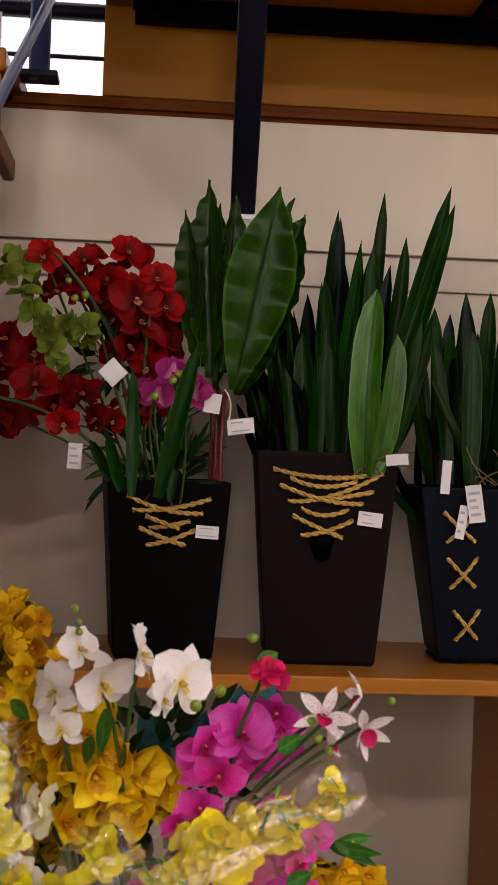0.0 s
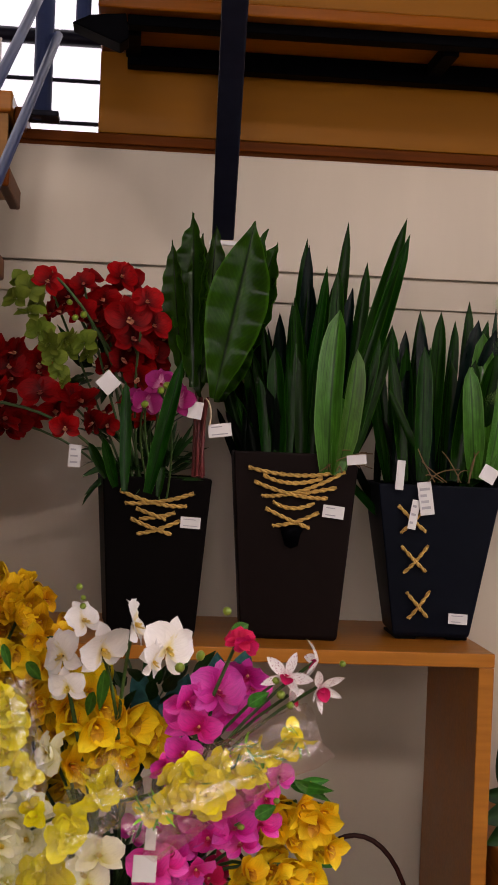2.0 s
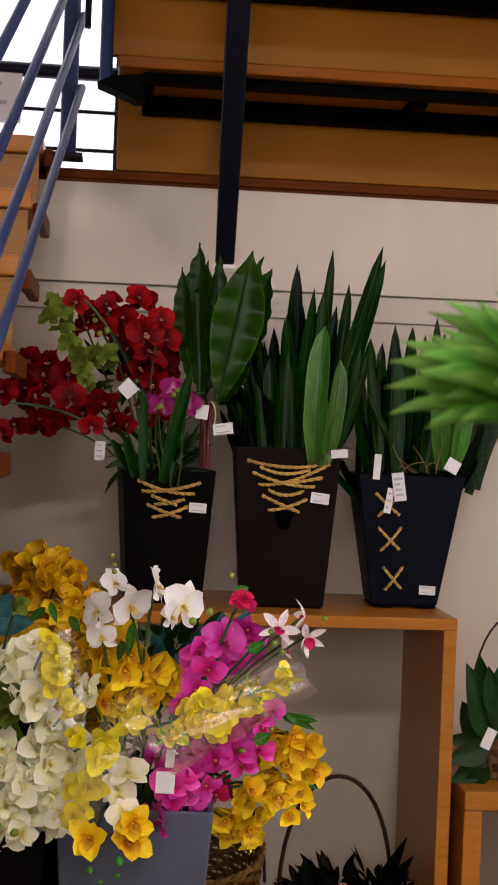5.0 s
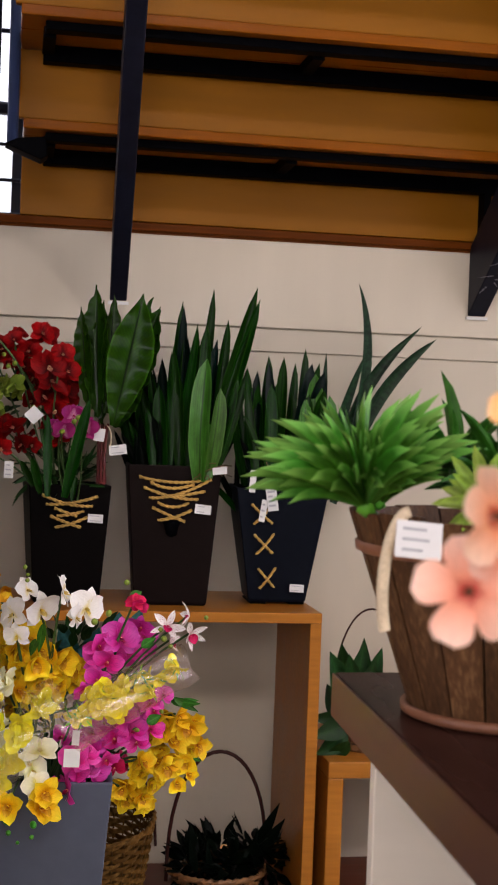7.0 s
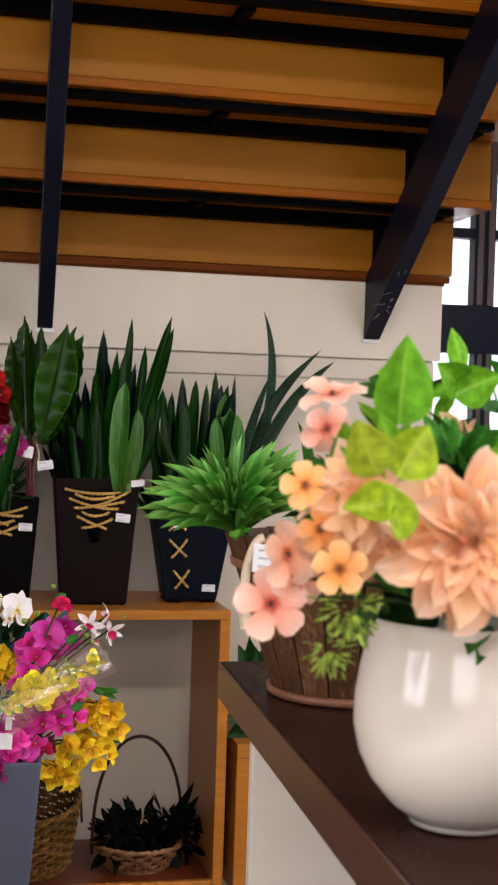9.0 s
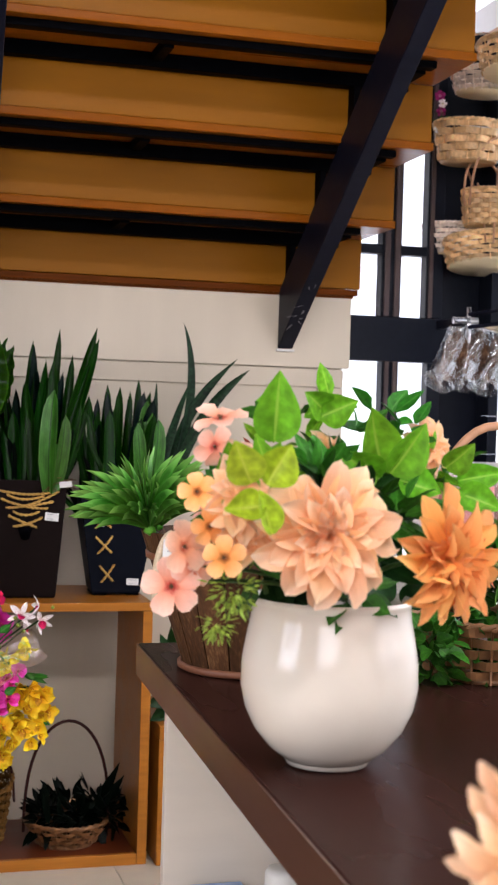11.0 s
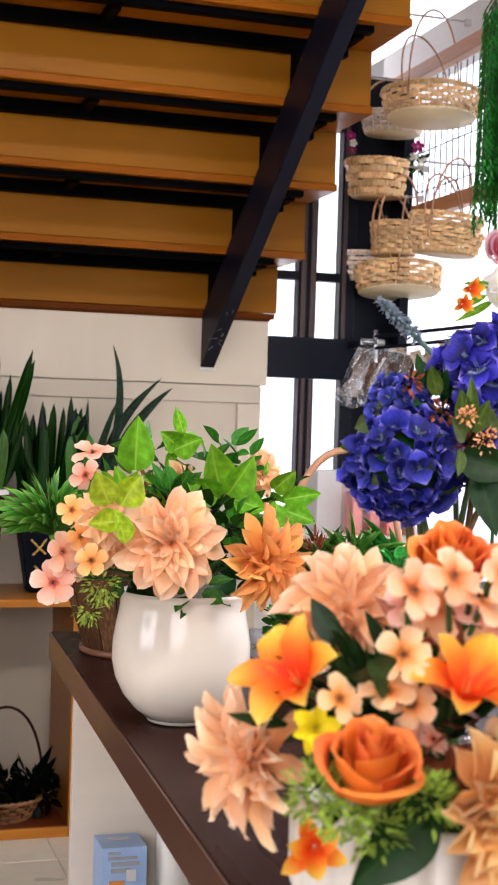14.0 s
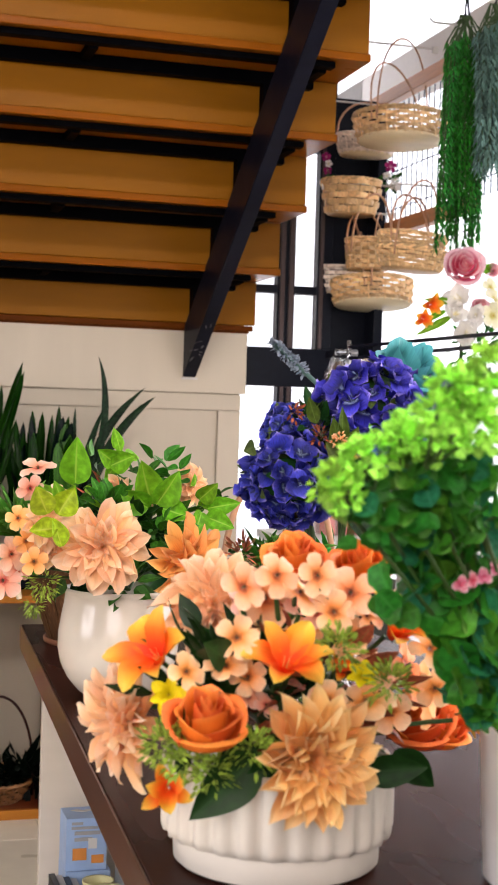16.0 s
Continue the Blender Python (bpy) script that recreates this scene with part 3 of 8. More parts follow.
# ---- flower heads of unit radius, facing +z ----
def moth_orchid():
    bm = bmesh.new()
    for a in (0, 122, 238):
        petal(bm, spin(a + jit(6), 8 + jit(8), 0.04), 0.92 + jit(0.06), 0.66, "oval", 0.30, -0.35 + jit(0.4), mi=0, ruffle=0.03, seed=jit(3))
    for a in (62, -62):
        petal(bm, spin(a + jit(6), 14 + jit(8), 0.05, 0.03), 0.98, 1.12 + jit(0.1), "round", 0.26, -0.55 + jit(0.5), mi=0, ruffle=0.04, nu=6, seed=jit(3))
    for a, l, w, ti in ((180, 0.42, 0.3, 48), (150, 0.26, 0.22, 70), (210, 0.26, 0.22, 70), (180, 0.3, 0.16, 80)):
        petal(bm, spin(a, ti, 0.03, 0.04), l, w, "oval", 0.5, 0.7, mi=1)
    blob(bm, (0, 0.02, 0.11), 0.075, 1, 1)
    return bm


def slim_orchid():
    """An orchid with narrow petals and a dark, broad lip."""
    bm = bmesh.new()
    for k, (a, w) in enumerate(((0, 0.42), (70, 0.5), (-70, 0.5), (135, 0.36), (-135, 0.36))):
        petal(bm, spin(a + jit(10), 14 + jit(16), 0.04), 1.1 + jit(0.1), w, "oval", 0.25, 0.2 + jit(0.6), mi=0, ruffle=0.02)
    petal(bm, spin(180, 40, 0.03, 0.03), 0.62, 0.6, "round", 0.5, 0.2, mi=1, ruffle=0.05, nu=6)
    petal(bm, spin(180, 78, 0.02, 0.04), 0.35, 0.26, "oval", 0.6, 0.5, mi=1)
    return bm


def cup_orchid():
    bm = bmesh.new()
    for k in range(5):
        petal(bm, spin(72 * k + jit(14), 30 + jit(24), 0.04), 1.05 + jit(0.15), 0.92, "round", 0.5, 0.35 + jit(0.7), mi=0, ruffle=0.03, nu=5, seed=jit(3))
    for a, l, w, ti in ((180, 0.7, 0.5, 50), (130, 0.45, 0.3, 66), (230, 0.45, 0.3, 66)):
        petal(bm, spin(a + jit(8), ti, 0.04, 0.03), l, w, "oval", 0.7, -0.5, mi=1, ruffle=0.08)
    petal(bm, spin(0, 72, 0.02, 0.03), 0.4, 0.2, "oval", 0.7, 0.8, mi=0)
    return bm


def ruffled_orchid():
    bm = bmesh.new()
    for k in range(3):
        petal(bm, spin(120 * k + jit(15), 10 + jit(20), 0.02), 1.0, 1.0, "round", 0.2, -0.4 + jit(0.4), mi=0, ruffle=0.06, nu=6)
    for k in range(3):
        petal(bm, spin(120 * k + 60 + jit(15), 40 + jit(15), 0.02, 0.05), 0.62, 0.55, "round", 0.3, 0.3, mi=0, ruffle=0.06)
    blob(bm, (0, 0, 0.12), 0.1, 1, 1)
    return bm


def dahlia():
    """The heart of a dahlia: small cupped petals that close over the middle."""
    bm = bmesh.new()
    for ring, (n, l, w, ti, z, cu) in enumerate(((11, 0.50, 0.20, 36, 0.06, -0.5), (11, 0.43, 0.18, 46, 0.09, -0.6), (10, 0.36, 0.16, 55, 0.12, -0.6), (8, 0.29, 0.14, 64, 0.15, -0.6), (6, 0.22, 0.11, 72, 0.17, -0.5), (4, 0.16, 0.08, 80, 0.18, -0.3))):
        for k in range(n):
            petal(bm, spin(360 / n * (k + 0.5 * (ring % 2)) + jit(11), ti + jit(9), 0.03, z, jit(18)), l * (1 + jit(0.16)), w * (1 + jit(0.15)), "spoon", 0.75, cu + jit(0.3), mi=0, nv=5, ruffle=0.04, seed=jit(3), fold=0.15)
    return bm


DAHLIA_PETALS = {}


def dahlia_head(owner, matl, at, d, r, label="", broad=0.70, n0=7, wild=1.0, tip="lance", back=-0.55):
    """A whole dahlia: the heart, and every outer petal as a piece of its own."""
    key = (matl.name, tip, back)
    if key not in DAHLIA_PETALS:
        shapes = []
        for q in range(7):
            bm = bmesh.new()
            petal(bm, Matrix(), 1.0, 1.0, tip, 0.12 + jit(0.1), back + jit(0.3), mi=0, nu=6, nv=10, ruffle=0.09, waves=1.3 + jit(0.4), seed=jit(3), fold=0.30 + jit(0.1))
            shapes.append(to_mesh("petal", bm, matl))
        DAHLIA_PETALS[key] = shapes
    m = facing(at, d, r)
    bm = bmesh.new()
    blob(bm, (0, 0, 0.02), 0.13, 0, 2, (1, 1, 0.5))
    body = part("dahlia", bm, matl, owner, label, m)
    tagged(part("petal_heart", head(dahlia, (matl,)), None, body, "", m), kind="stuff")
    for ring, (n, l, ti, z) in enumerate(((n0, 1.0, 14, -0.05), (n0, 0.94, 27, -0.02), (n0, 0.80, 40, 0.01), (n0 + 1, 0.62, 50, 0.04))):
        for k in range(n):
            f = l * (1 + jit(0.10 * wild))
            part("petal", RNG.choice(DAHLIA_PETALS[key]), None, body, "", m @ spin(360 / n * (k + 0.5 * (ring % 2)) + jit(10 * wild), ti + jit(9 * wild), 0.04, z, jit(20 * wild)) @ Matrix.Diagonal((broad * (1 + jit(0.15 * wild)) * (1 - 0.14 * ring), f, f, 1)))
    return body


def five_petal():
    bm = bmesh.new()
    for k in range(5):
        petal(bm, spin(72 * k + jit(6), 12 + jit(10), 0.06), 0.98, 0.84, "fan", 0.22, -0.35 + jit(0.3), mi=0, ruffle=0.05, nu=5, seed=jit(3))
    for k in range(9):
        petal(bm, spin(40 * k, 55, 0.03, 0.03), 0.2, 0.04, "blade", 0.1, 0.2, mi=1, nu=2, nv=2)
    blob(bm, (0, 0, 0.04), 0.07, 1, 1, (1, 1, 0.6))
    return bm


def rose():
    """A half-closed tea rose: cupped petals wound round each other, their lips rolled out to a blunt point."""
    bm = bmesh.new()
    uvl = bm.loops.layers.uv.verify()
    turn = 0.0
    for n, r, h, span, roll in ((3, 0.80, 0.98, 2.3, 0.30), (3, 0.66, 1.20, 2.3, 0.20), (2, 0.48, 1.36, 3.0, 0.10), (2, 0.33, 1.46, 3.0, 0.05), (2, 0.20, 1.48, 3.2, 0.02), (1, 0.10, 1.46, 4.6, 0.0)):
        turn += 0.7
        for k in range(n):
            a0, h1, r1, grid = turn + 6.28319 * k / n + jit(0.15), h * (1 + jit(0.05)), r * (1 + jit(0.06)), []
            for q in range(10):
                v = q / 9
                row = []
                for w in range(11):
                    u = w / 5 - 1
                    top = h1 * (1 - 0.24 * abs(u) ** 1.7 + 0.05 * max(0, 1 - 3 * abs(u)))
                    z = v * top
                    lip = max(0.0, (v - 0.72) / 0.28)
                    rad = r1 * (0.30 + 0.70 * math.sin(min(1.0, v / 0.62) * 1.5708)) - 0.10 * r1 * max(0, v - 0.55) + roll * lip ** 2 * (0.45 + 0.55 * (1 - abs(u)))
                    rad += 0.05 * r1 * (u + 1)
                    z -= roll * 0.5 * lip ** 3
                    a = a0 + u * span / 2 * (0.55 + 0.45 * min(1, v / 0.5))
                    row.append((bm.verts.new((math.cos(a) * rad, math.sin(a) * rad, z - 0.45)), ((u + 1) / 2, v)))
                grid.append(row)
            for q in range(9):
                for w in range(10):
                    f = (grid[q][w], grid[q][w + 1], grid[q + 1][w + 1], grid[q + 1][w])
                    fc = bm.faces.new([x[0] for x in f])
                    fc.smooth = True
                    for lp, x in zip(fc.loops, f):
                        lp[uvl].uv = x[1]
    return bm


def lily():
    """A half-open funnel of six broad pointed petals."""
    bm = bmesh.new()
    for k in range(6):
        petal(bm, spin(60 * k + jit(7), (66 if k % 2 else 56) + jit(9), 0.05), 1.45 + jit(0.12), 0.86 if k % 2 else 0.68, "lily", 0.40, -1.0 + jit(0.5), mi=0, nu=6, nv=10, ruffle=0.05, seed=jit(3), fold=0.14)
    for k in range(5):
        petal(bm, spin(72 * k, 76, 0.02), 0.6, 0.03, "blade", 0, 0.1, mi=1, nu=2, nv=3)
    return bm


def hydrangea():
    """A loose ball of four-petalled florets with gaps between them."""
    bm = bmesh.new()
    n = 60
    for k in range(n):
        z = 1 - 1.6 * (k + 0.5) / n
        a = 2.39996 * k
        s = math.sqrt(max(0, 1 - z * z))
        d = Vector((s * math.cos(a), s * math.sin(a), z)) + Vector((jit(0.12), jit(0.12), jit(0.12)))
        q = d.to_track_quat("Z", "Y").to_matrix().to_4x4()
        base = Matrix.Translation(d.normalized() * (0.78 + jit(0.15))) @ q @ Matrix.Rotation(jit(3), 4, "Z") @ Matrix.Rotation(jit(0.6), 4, "X")
        f = RNG.uniform(0.85, 1.2)
        for j in range(4):
            petal(bm, base @ spin(90 * j + jit(10), 24 + jit(32), 0.01), 0.33 * f, 0.37 * f * (1 + jit(0.25)), "round", 0.35, -0.3 + jit(1.0), mi=0, nu=5, nv=5, ruffle=0.10, seed=jit(3))
        if k % 3 == 1:
            petal(bm, base @ spin(jit(180), 30, 0.10), 0.36, 0.20, "leaf", 0.2, -0.3, mi=1, nu=2, nv=4)
    return bm


def bud():
    bm = bmesh.new()
    blob(bm, (0, 0, 0), 1, 0, 2, (0.8, 0.8, 1.15))
    return bm


HEADS = {}


def head(kind, mats, count=3):
    """A few differing meshes of one kind of flower, shared by its repeats."""
    key = (kind, tuple(m.name for m in mats))
    if key not in HEADS:
        HEADS[key] = [to_mesh("flower", kind(), mats) for _ in range(count)]
    return RNG.choice(HEADS[key])


PIECES = {}


def pieces_of(me):
    """The separate petals of a flower's mesh, each as a mesh of its own."""
    if me.name not in PIECES:
        root = list(range(len(me.vertices)))

        def top(k):
            while root[k] != k:
                root[k] = root[root[k]]
                k = root[k]
            return k
        for e in me.edges:
            p, q = top(e.vertices[0]), top(e.vertices[1])
            root[p] = q
        groups = {}
        for f in me.polygons:
            groups.setdefault(top(f.vertices[0]), []).append(f.index)
        uvs, made = me.uv_layers[0].data, []
        for faces in groups.values():
            bm, seen = bmesh.new(), {}
            lay = bm.loops.layers.uv.verify()
            for k in faces:
                f = me.polygons[k]
                vs = []
                for v in f.vertices:
                    if v not in seen:
                        seen[v] = bm.verts.new(me.vertices[v].co)
                    vs.append(seen[v])
                g = bm.faces.new(vs)
                g.smooth = True
                for lp, li in zip(g.loops, f.loop_indices):
                    lp[lay].uv = uvs[li].uv
            made.append(to_mesh("petal", bm, me.materials[me.polygons[faces[0]].material_index]))
        PIECES[me.name] = made
    return PIECES[me.name]


def loose_head(owner, kind, mats, at, d, r, name, label=""):
    """A large flower whose petals are pieces of their own."""
    m = facing(at, d, r)
    got = pieces_of(head(kind, mats))
    core = part(name, got[-1], None, owner, label, m)
    for me in got[:-1]:
        part("petal", me, None, core, "", m)
    return core


def facing(at, d, r, roll=None):
    q = Vector(d).normalized().to_track_quat("Z", "Y").to_matrix().to_4x4()
    return Matrix.Translation(at) @ q @ Matrix.Rotation(jit(0.5) if roll is None else roll, 4, "Z") @ Matrix.Scale(r, 4)


def flowers(owner, kind, mats, rows, name="flower", lean=0.55, aim=(0, -1, 0.12), label="", spread=None, count=3):
    """Heads at (x, y, z, radius); each looks towards the aisle, turned a little, or away from the point spread."""
    for x, y, z, r in rows:
        d = Vector(aim)
        if spread is not None:
            d = d * 0.8 + (Vector((x, y, z)) - Vector(spread)).normalized() * 0.9
        d = d.normalized() + Vector((jit(lean), jit(lean), jit(lean) * 0.8))
        part(name, head(kind, mats, count), None, owner, label, facing((x, y, z), d, r))


def more(rows, n, s, dy=0.0, f=1.0):
    """Further heads close to those given."""
    return [(x + jit(s), y + dy + jit(0.015), z + jit(s), r * f * RNG.uniform(0.85, 1.1)) for x, y, z, r in (RNG.choice(rows) for _ in range(n))]


def stems(owner, rows, root, r=0.0022, bend=0.06, matl=None, name="stem"):
    for x, y, z, *_ in rows:
        a = Vector(root) + Vector((jit(0.015), jit(0.015), 0))
        c = Vector((x, y + 0.012, z))
        mid = (a + c) / 2 + Vector((jit(bend), jit(bend), bend))
        part(name, tube(bez(a, mid, c, 7), r, 5), matl or STEM, owner)


def leaf_between(a, b, width, shape="strap", bow=0.05, cup=0.2, face=(0, -1, 0.1), ruffle=0.0, nu=4, nv=10, curl=0.0, waves=3.0, fold=0.0):
    """A leaf from its foot to its tip, with its upper face to the aisle."""
    a, b = Vector(a), Vector(b)
    y = (b - a).normalized()
    z = Vector(face) + Vector((jit(0.5), 0, 0))
    z = (z - y * z.dot(y)).normalized()
    x = y.cross(z)
    m = Matrix(((x.x, y.x, z.x, a.x), (x.y, y.y, z.y, a.y), (x.z, y.z, z.z, a.z), (0, 0, 0, 1)))
    bm = bmesh.new()
    c = curl + jit(bow)
    length = (b - a).length
    m = m @ Matrix.Rotation(-c / 2, 4, "X")
    petal(bm, m, length * (1 + c * c / 24), width, shape, cup, c, ruffle, nu, nv, waves=waves, seed=jit(3), fold=fold)
    return bm


def curved_leaf(a, c, b, width, twist=0.0, nv=16):
    """A pointed blade that follows a bend, its face turned to the aisle."""
    bm, rows = bmesh.new(), []
    uvl = bm.loops.layers.uv.verify()
    pts = bez(a, c, b, nv)
    for k, p in enumerate(pts):
        v = k / nv
        t = (pts[min(k + 1, nv)] - pts[max(k - 1, 0)]).normalized()
        side = t.cross(Vector((0.25 + twist * v, -1, 0.1))).normalized()
        out = side.cross(t)
        w = width / 2 * max(0.02, (0.6 + 0.9 * v) * (1 - v ** 2.4) ** 0.9)
        rows.append([(bm.verts.new(p + side * (u * w) + out * (0.4 * w * u * u)), ((u + 1) / 2, v)) for u in (-1, -0.5, 0, 0.5, 1)])
    for r0, r1 in zip(rows, rows[1:]):
        for j in range(4):
            q = (r0[j], r0[j + 1], r1[j + 1], r1[j])
            fc = bm.faces.new([x[0] for x in q])
            for lp, x in zip(fc.loops, q):
                lp[uvl].uv = x[1]
    return bm


def leaves(owner, rows, matl, shape="strap", name="leaf", **kw):
    for ax, ay, az, bx, by, bz, w in rows:
        part(name, leaf_between((ax, ay, az), (bx, by, bz), w, shape, **kw), matl, owner)


def sprig(owner, centre, r, n, l, w, matl, shape="leaf", name="foliage", down=0.0, label="", flat=1.0):
    """Many small leaves round a middle, in one tuft."""
    bm = bmesh.new()
    for k in range(n):
        d = Vector((jit(1), jit(1), jit(1) + 0.2 - down))
        while d.length < 0.15:
            d = Vector((jit(1), jit(1), jit(1)))
        d.normalize()
        p = Vector(centre) + Vector((d.x, d.y * flat, d.z)) * r * RNG.uniform(0.3, 1.0)
        q = d.to_track_quat("Y", "Z").to_matrix().to_4x4()
        petal(bm, Matrix.Translation(p) @ q @ Matrix.Rotation(jit(1.2), 4, "Y"), l * RNG.uniform(0.7, 1.2), w * RNG.uniform(0.7, 1.2), shape, 0.3, jit(0.6), nu=2, nv=4)
    return tagged(part(name, bm, matl, owner, label), kind="stuff")


def card(owner, at, w, h, yaw=0.0, roll=0.0, pitch=0.0, lines=0, name="price_tag", label="white card price tag"):
    """A small card with printed bars."""
    m = Matrix.Translation(at) @ Matrix.Rotation(radians(yaw), 4, "Z") @ Matrix.Rotation(radians(roll), 4, "Y") @ Matrix.Rotation(radians(pitch), 4, "X")
    ob = part(name, box(-w / 2, w / 2, -0.0006, 0.0006, -h / 2, h / 2, 0.0005), CARD, owner, label, m, smooth=False)
    for k in range(lines):
        z = h * (0.28 - 0.56 * k / max(1, lines - 1)) if lines > 1 else 0
        part("print_bar", box(-w * 0.36, w * RNG.uniform(0.05, 0.36), -0.0011, -0.0007, z - h * 0.04, z + h * 0.04), INK, ob, "", m, smooth=False)
    return ob


# ---- the setting ----
def glow_mat(name, col, power):
    m, t, p = nodes_of(name)
    p.inputs["Base Color"].default_value = (*col, 1)
    p.inputs["Emission Color"].default_value = (*col, 1)
    p.inputs["Emission Strength"].default_value = power
    return m


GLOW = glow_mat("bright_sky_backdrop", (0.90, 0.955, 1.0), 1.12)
tagged(part("backdrop", box(5.2, 5.25, -3, 12, 0.2, 7), GLOW, smooth=False), kind="structure")
tagged(part("backdrop", box(-5, 5.19, 7.0, 7.05, 0.2, 7), GLOW, smooth=False), kind="structure")
tagged(part("floor", box(-3.2, 2.6, -5.2, 4.6, -0.12, -0.004), FLOOR, smooth=False), kind="structure")
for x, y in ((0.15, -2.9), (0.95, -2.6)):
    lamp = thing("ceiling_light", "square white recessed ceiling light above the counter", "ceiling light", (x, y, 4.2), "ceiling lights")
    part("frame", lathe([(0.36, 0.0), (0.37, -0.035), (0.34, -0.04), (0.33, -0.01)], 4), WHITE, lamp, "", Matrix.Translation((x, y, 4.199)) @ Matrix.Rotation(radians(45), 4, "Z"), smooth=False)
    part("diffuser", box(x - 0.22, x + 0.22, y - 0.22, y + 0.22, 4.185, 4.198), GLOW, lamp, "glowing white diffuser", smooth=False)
tagged(part("ceiling", box(-3.2, 2.6, -5.2, 4.6, 4.2, 4.3), CEIL, smooth=False), kind="structure")
wall_west = tagged(part("wall_west", box(-3.2, -3.05, 0.2, 4.6, -0.004, 4.2), WALL, smooth=False), kind="structure")
part("wall_pier", box(-3.2, -3.05, -5.2, -1.6, -0.004, 4.2), WALL, wall_west, smooth=False)
part("wall_under_sill", box(-3.2, -3.05, -1.6, 0.2, -0.004, 0.88), WALL, wall_west, smooth=False)
part("wall_head", box(-3.2, -3.05, -1.6, 0.2, 2.42, 4.2), WALL, wall_west, smooth=False)
w4 = tagged(thing("window_4", "", "", (-3.12, -0.7, 0.88)), kind="structure")
for y in (-1.575, -0.7, 0.175):
    part("mullion", box(-3.15, -3.10, y - 0.025, y + 0.025, 0.881, 2.419), FRAME, w4, smooth=False)
wall_back = tagged(part("wall_north", box(-0.62, 1.30, 3.02, 3.12, -0.004, 1.56), PANEL, smooth=False), kind="structure")
part("upper_board", box(-0.62, 1.335, 3.0, 3.019, 1.3495, 1.562, 0.0015), PANEL, wall_back, smooth=False)
part("rail_board", box(-0.62, 1.318, 3.005, 3.019, 1.291, 1.3455, 0.0015), PANEL, wall_back, smooth=False)
part("stile", box(1.238, 1.318, 3.005, 3.019, 0, 1.289, 0.0015), PANEL, wall_back, smooth=False)
part("panel_field", box(-0.62, 1.2345, 3.014, 3.0195, 0, 1.289), PANEL, wall_back, smooth=False)
part("end_board", box(1.302, 1.318, 3.021, 3.12, 0, 1.56), PANEL, wall_back, smooth=False)

# wall behind the landing, with its window
wall_landing = tagged(part("wall_landing", box(-3.05, -1.45, 4.3, 4.42, -0.004, 4.2), WALL, smooth=False), kind="structure")
part("wall_pier", box(0.55, 1.34, 4.3, 4.42, 1.56, 4.2), WALL, wall_landing, smooth=False)
part("wall_under_sill", box(-1.45, 0.55, 4.3, 4.42, -0.004, 1.62), WALL, wall_landing, smooth=False)
part("wall_head", box(-1.45, 0.55, 4.3, 4.42, 3.4, 4.2), WALL, wall_landing, smooth=False)
w1 = tagged(thing("window_1", "", "", (-0.45, 4.26, 1.62)), kind="structure")
for x in (-1.43, -0.62, -0.02, 0.53):
    part("mullion", box(x - 0.025, x + 0.025, 4.27, 4.33, 1.62, 3.4), FRAME, w1, smooth=False)
for z, h in ((1.76, 0.006), (1.87, 0.006), (1.985, 0.006), (2.10, 0.022), (2.35, 0.008), (2.65, 0.008)):
    part("guard_bar", tube([(-1.43, 4.2, z), (0.5, 4.2, z)], h, 6), STEEL, w1)
sign = thing("paper_notice", "white paper notice with grey lettering on the landing window", "sign", (-0.38, 4.18, 2.0))
card(sign, (-0.405, 4.185, 2.01), 0.17, 0.15, lines=4, name="sheet", label="")

# landing and the stairs
landing = tagged(part("landing", box(-1.45, 1.34, 3.0, 4.29, 1.562, 1.575), NOSING, smooth=False), kind="structure")
part("landing_edge", box(-0.165, 1.352, 2.990, 2.999, 1.569, 1.588, 0.002), NOSING, landing, smooth=False)
part("landing_floor", box(-1.45, 1.34, 3.07, 4.29, 1.576, 1.60), STAIRWOOD, landing, smooth=False)

RISE, GO, Y0, Z0 = 0.175, 0.258, 3.0, 1.58
XL, XR = -0.018, 1.362
stair = tagged(thing("staircase", "varnished wooden stair flight on black steel stringers seen from below", "stairs", (0.7, 2.99, 1.58)), kind="structure")
for k in range(12):
    y, z = Y0 - GO * k, Z0 + RISE * k
    x0 = XL - 0.012 * min(k, 3)
    part("riser", box(x0, XR, y, y + 0.02, z + 0.011, z + RISE - 0.013, 0.002), STAIRWOOD, stair, smooth=False)
    tread = part("tread", box(x0, XR + 0.004, y - GO - 0.008, y + 0.024, z + RISE - 0.012, z + RISE + 0.010, 0.003), TREADWOOD, stair, smooth=False)
    # steel carrier under the tread
    for yy, deep in ((y - 0.034, 0.036), (y - GO + 0.040, 0.018)):
        part("carrier_bar", box(x0 + 0.05, XR - 0.09, yy - 0.019, yy + 0.019, z + RISE - 0.013 - deep, z + RISE - 0.013, 0.002), CARRIER, stair, smooth=False)
    for xx in (x0 + 0.06, 0.60, XR - 0.115):
        part("carrier_end", box(xx - 0.013, xx + 0.013, y - GO + 0.066, y - 0.054, z + RISE - 0.036, z + RISE - 0.013), CARRIER, stair, smooth=False)
    for xs, low in ((0.218 + 0.0535 * (y - 2.9), 0.03), (1.128, 0.0)):
        part("bracket", box(xs - 0.009, xs + 0.009, y - 0.058, y - 0.014, z - 0.005 - low, z + RISE - 0.0495), CARRIER, stair, smooth=False)
SLOPE = RISE / GO
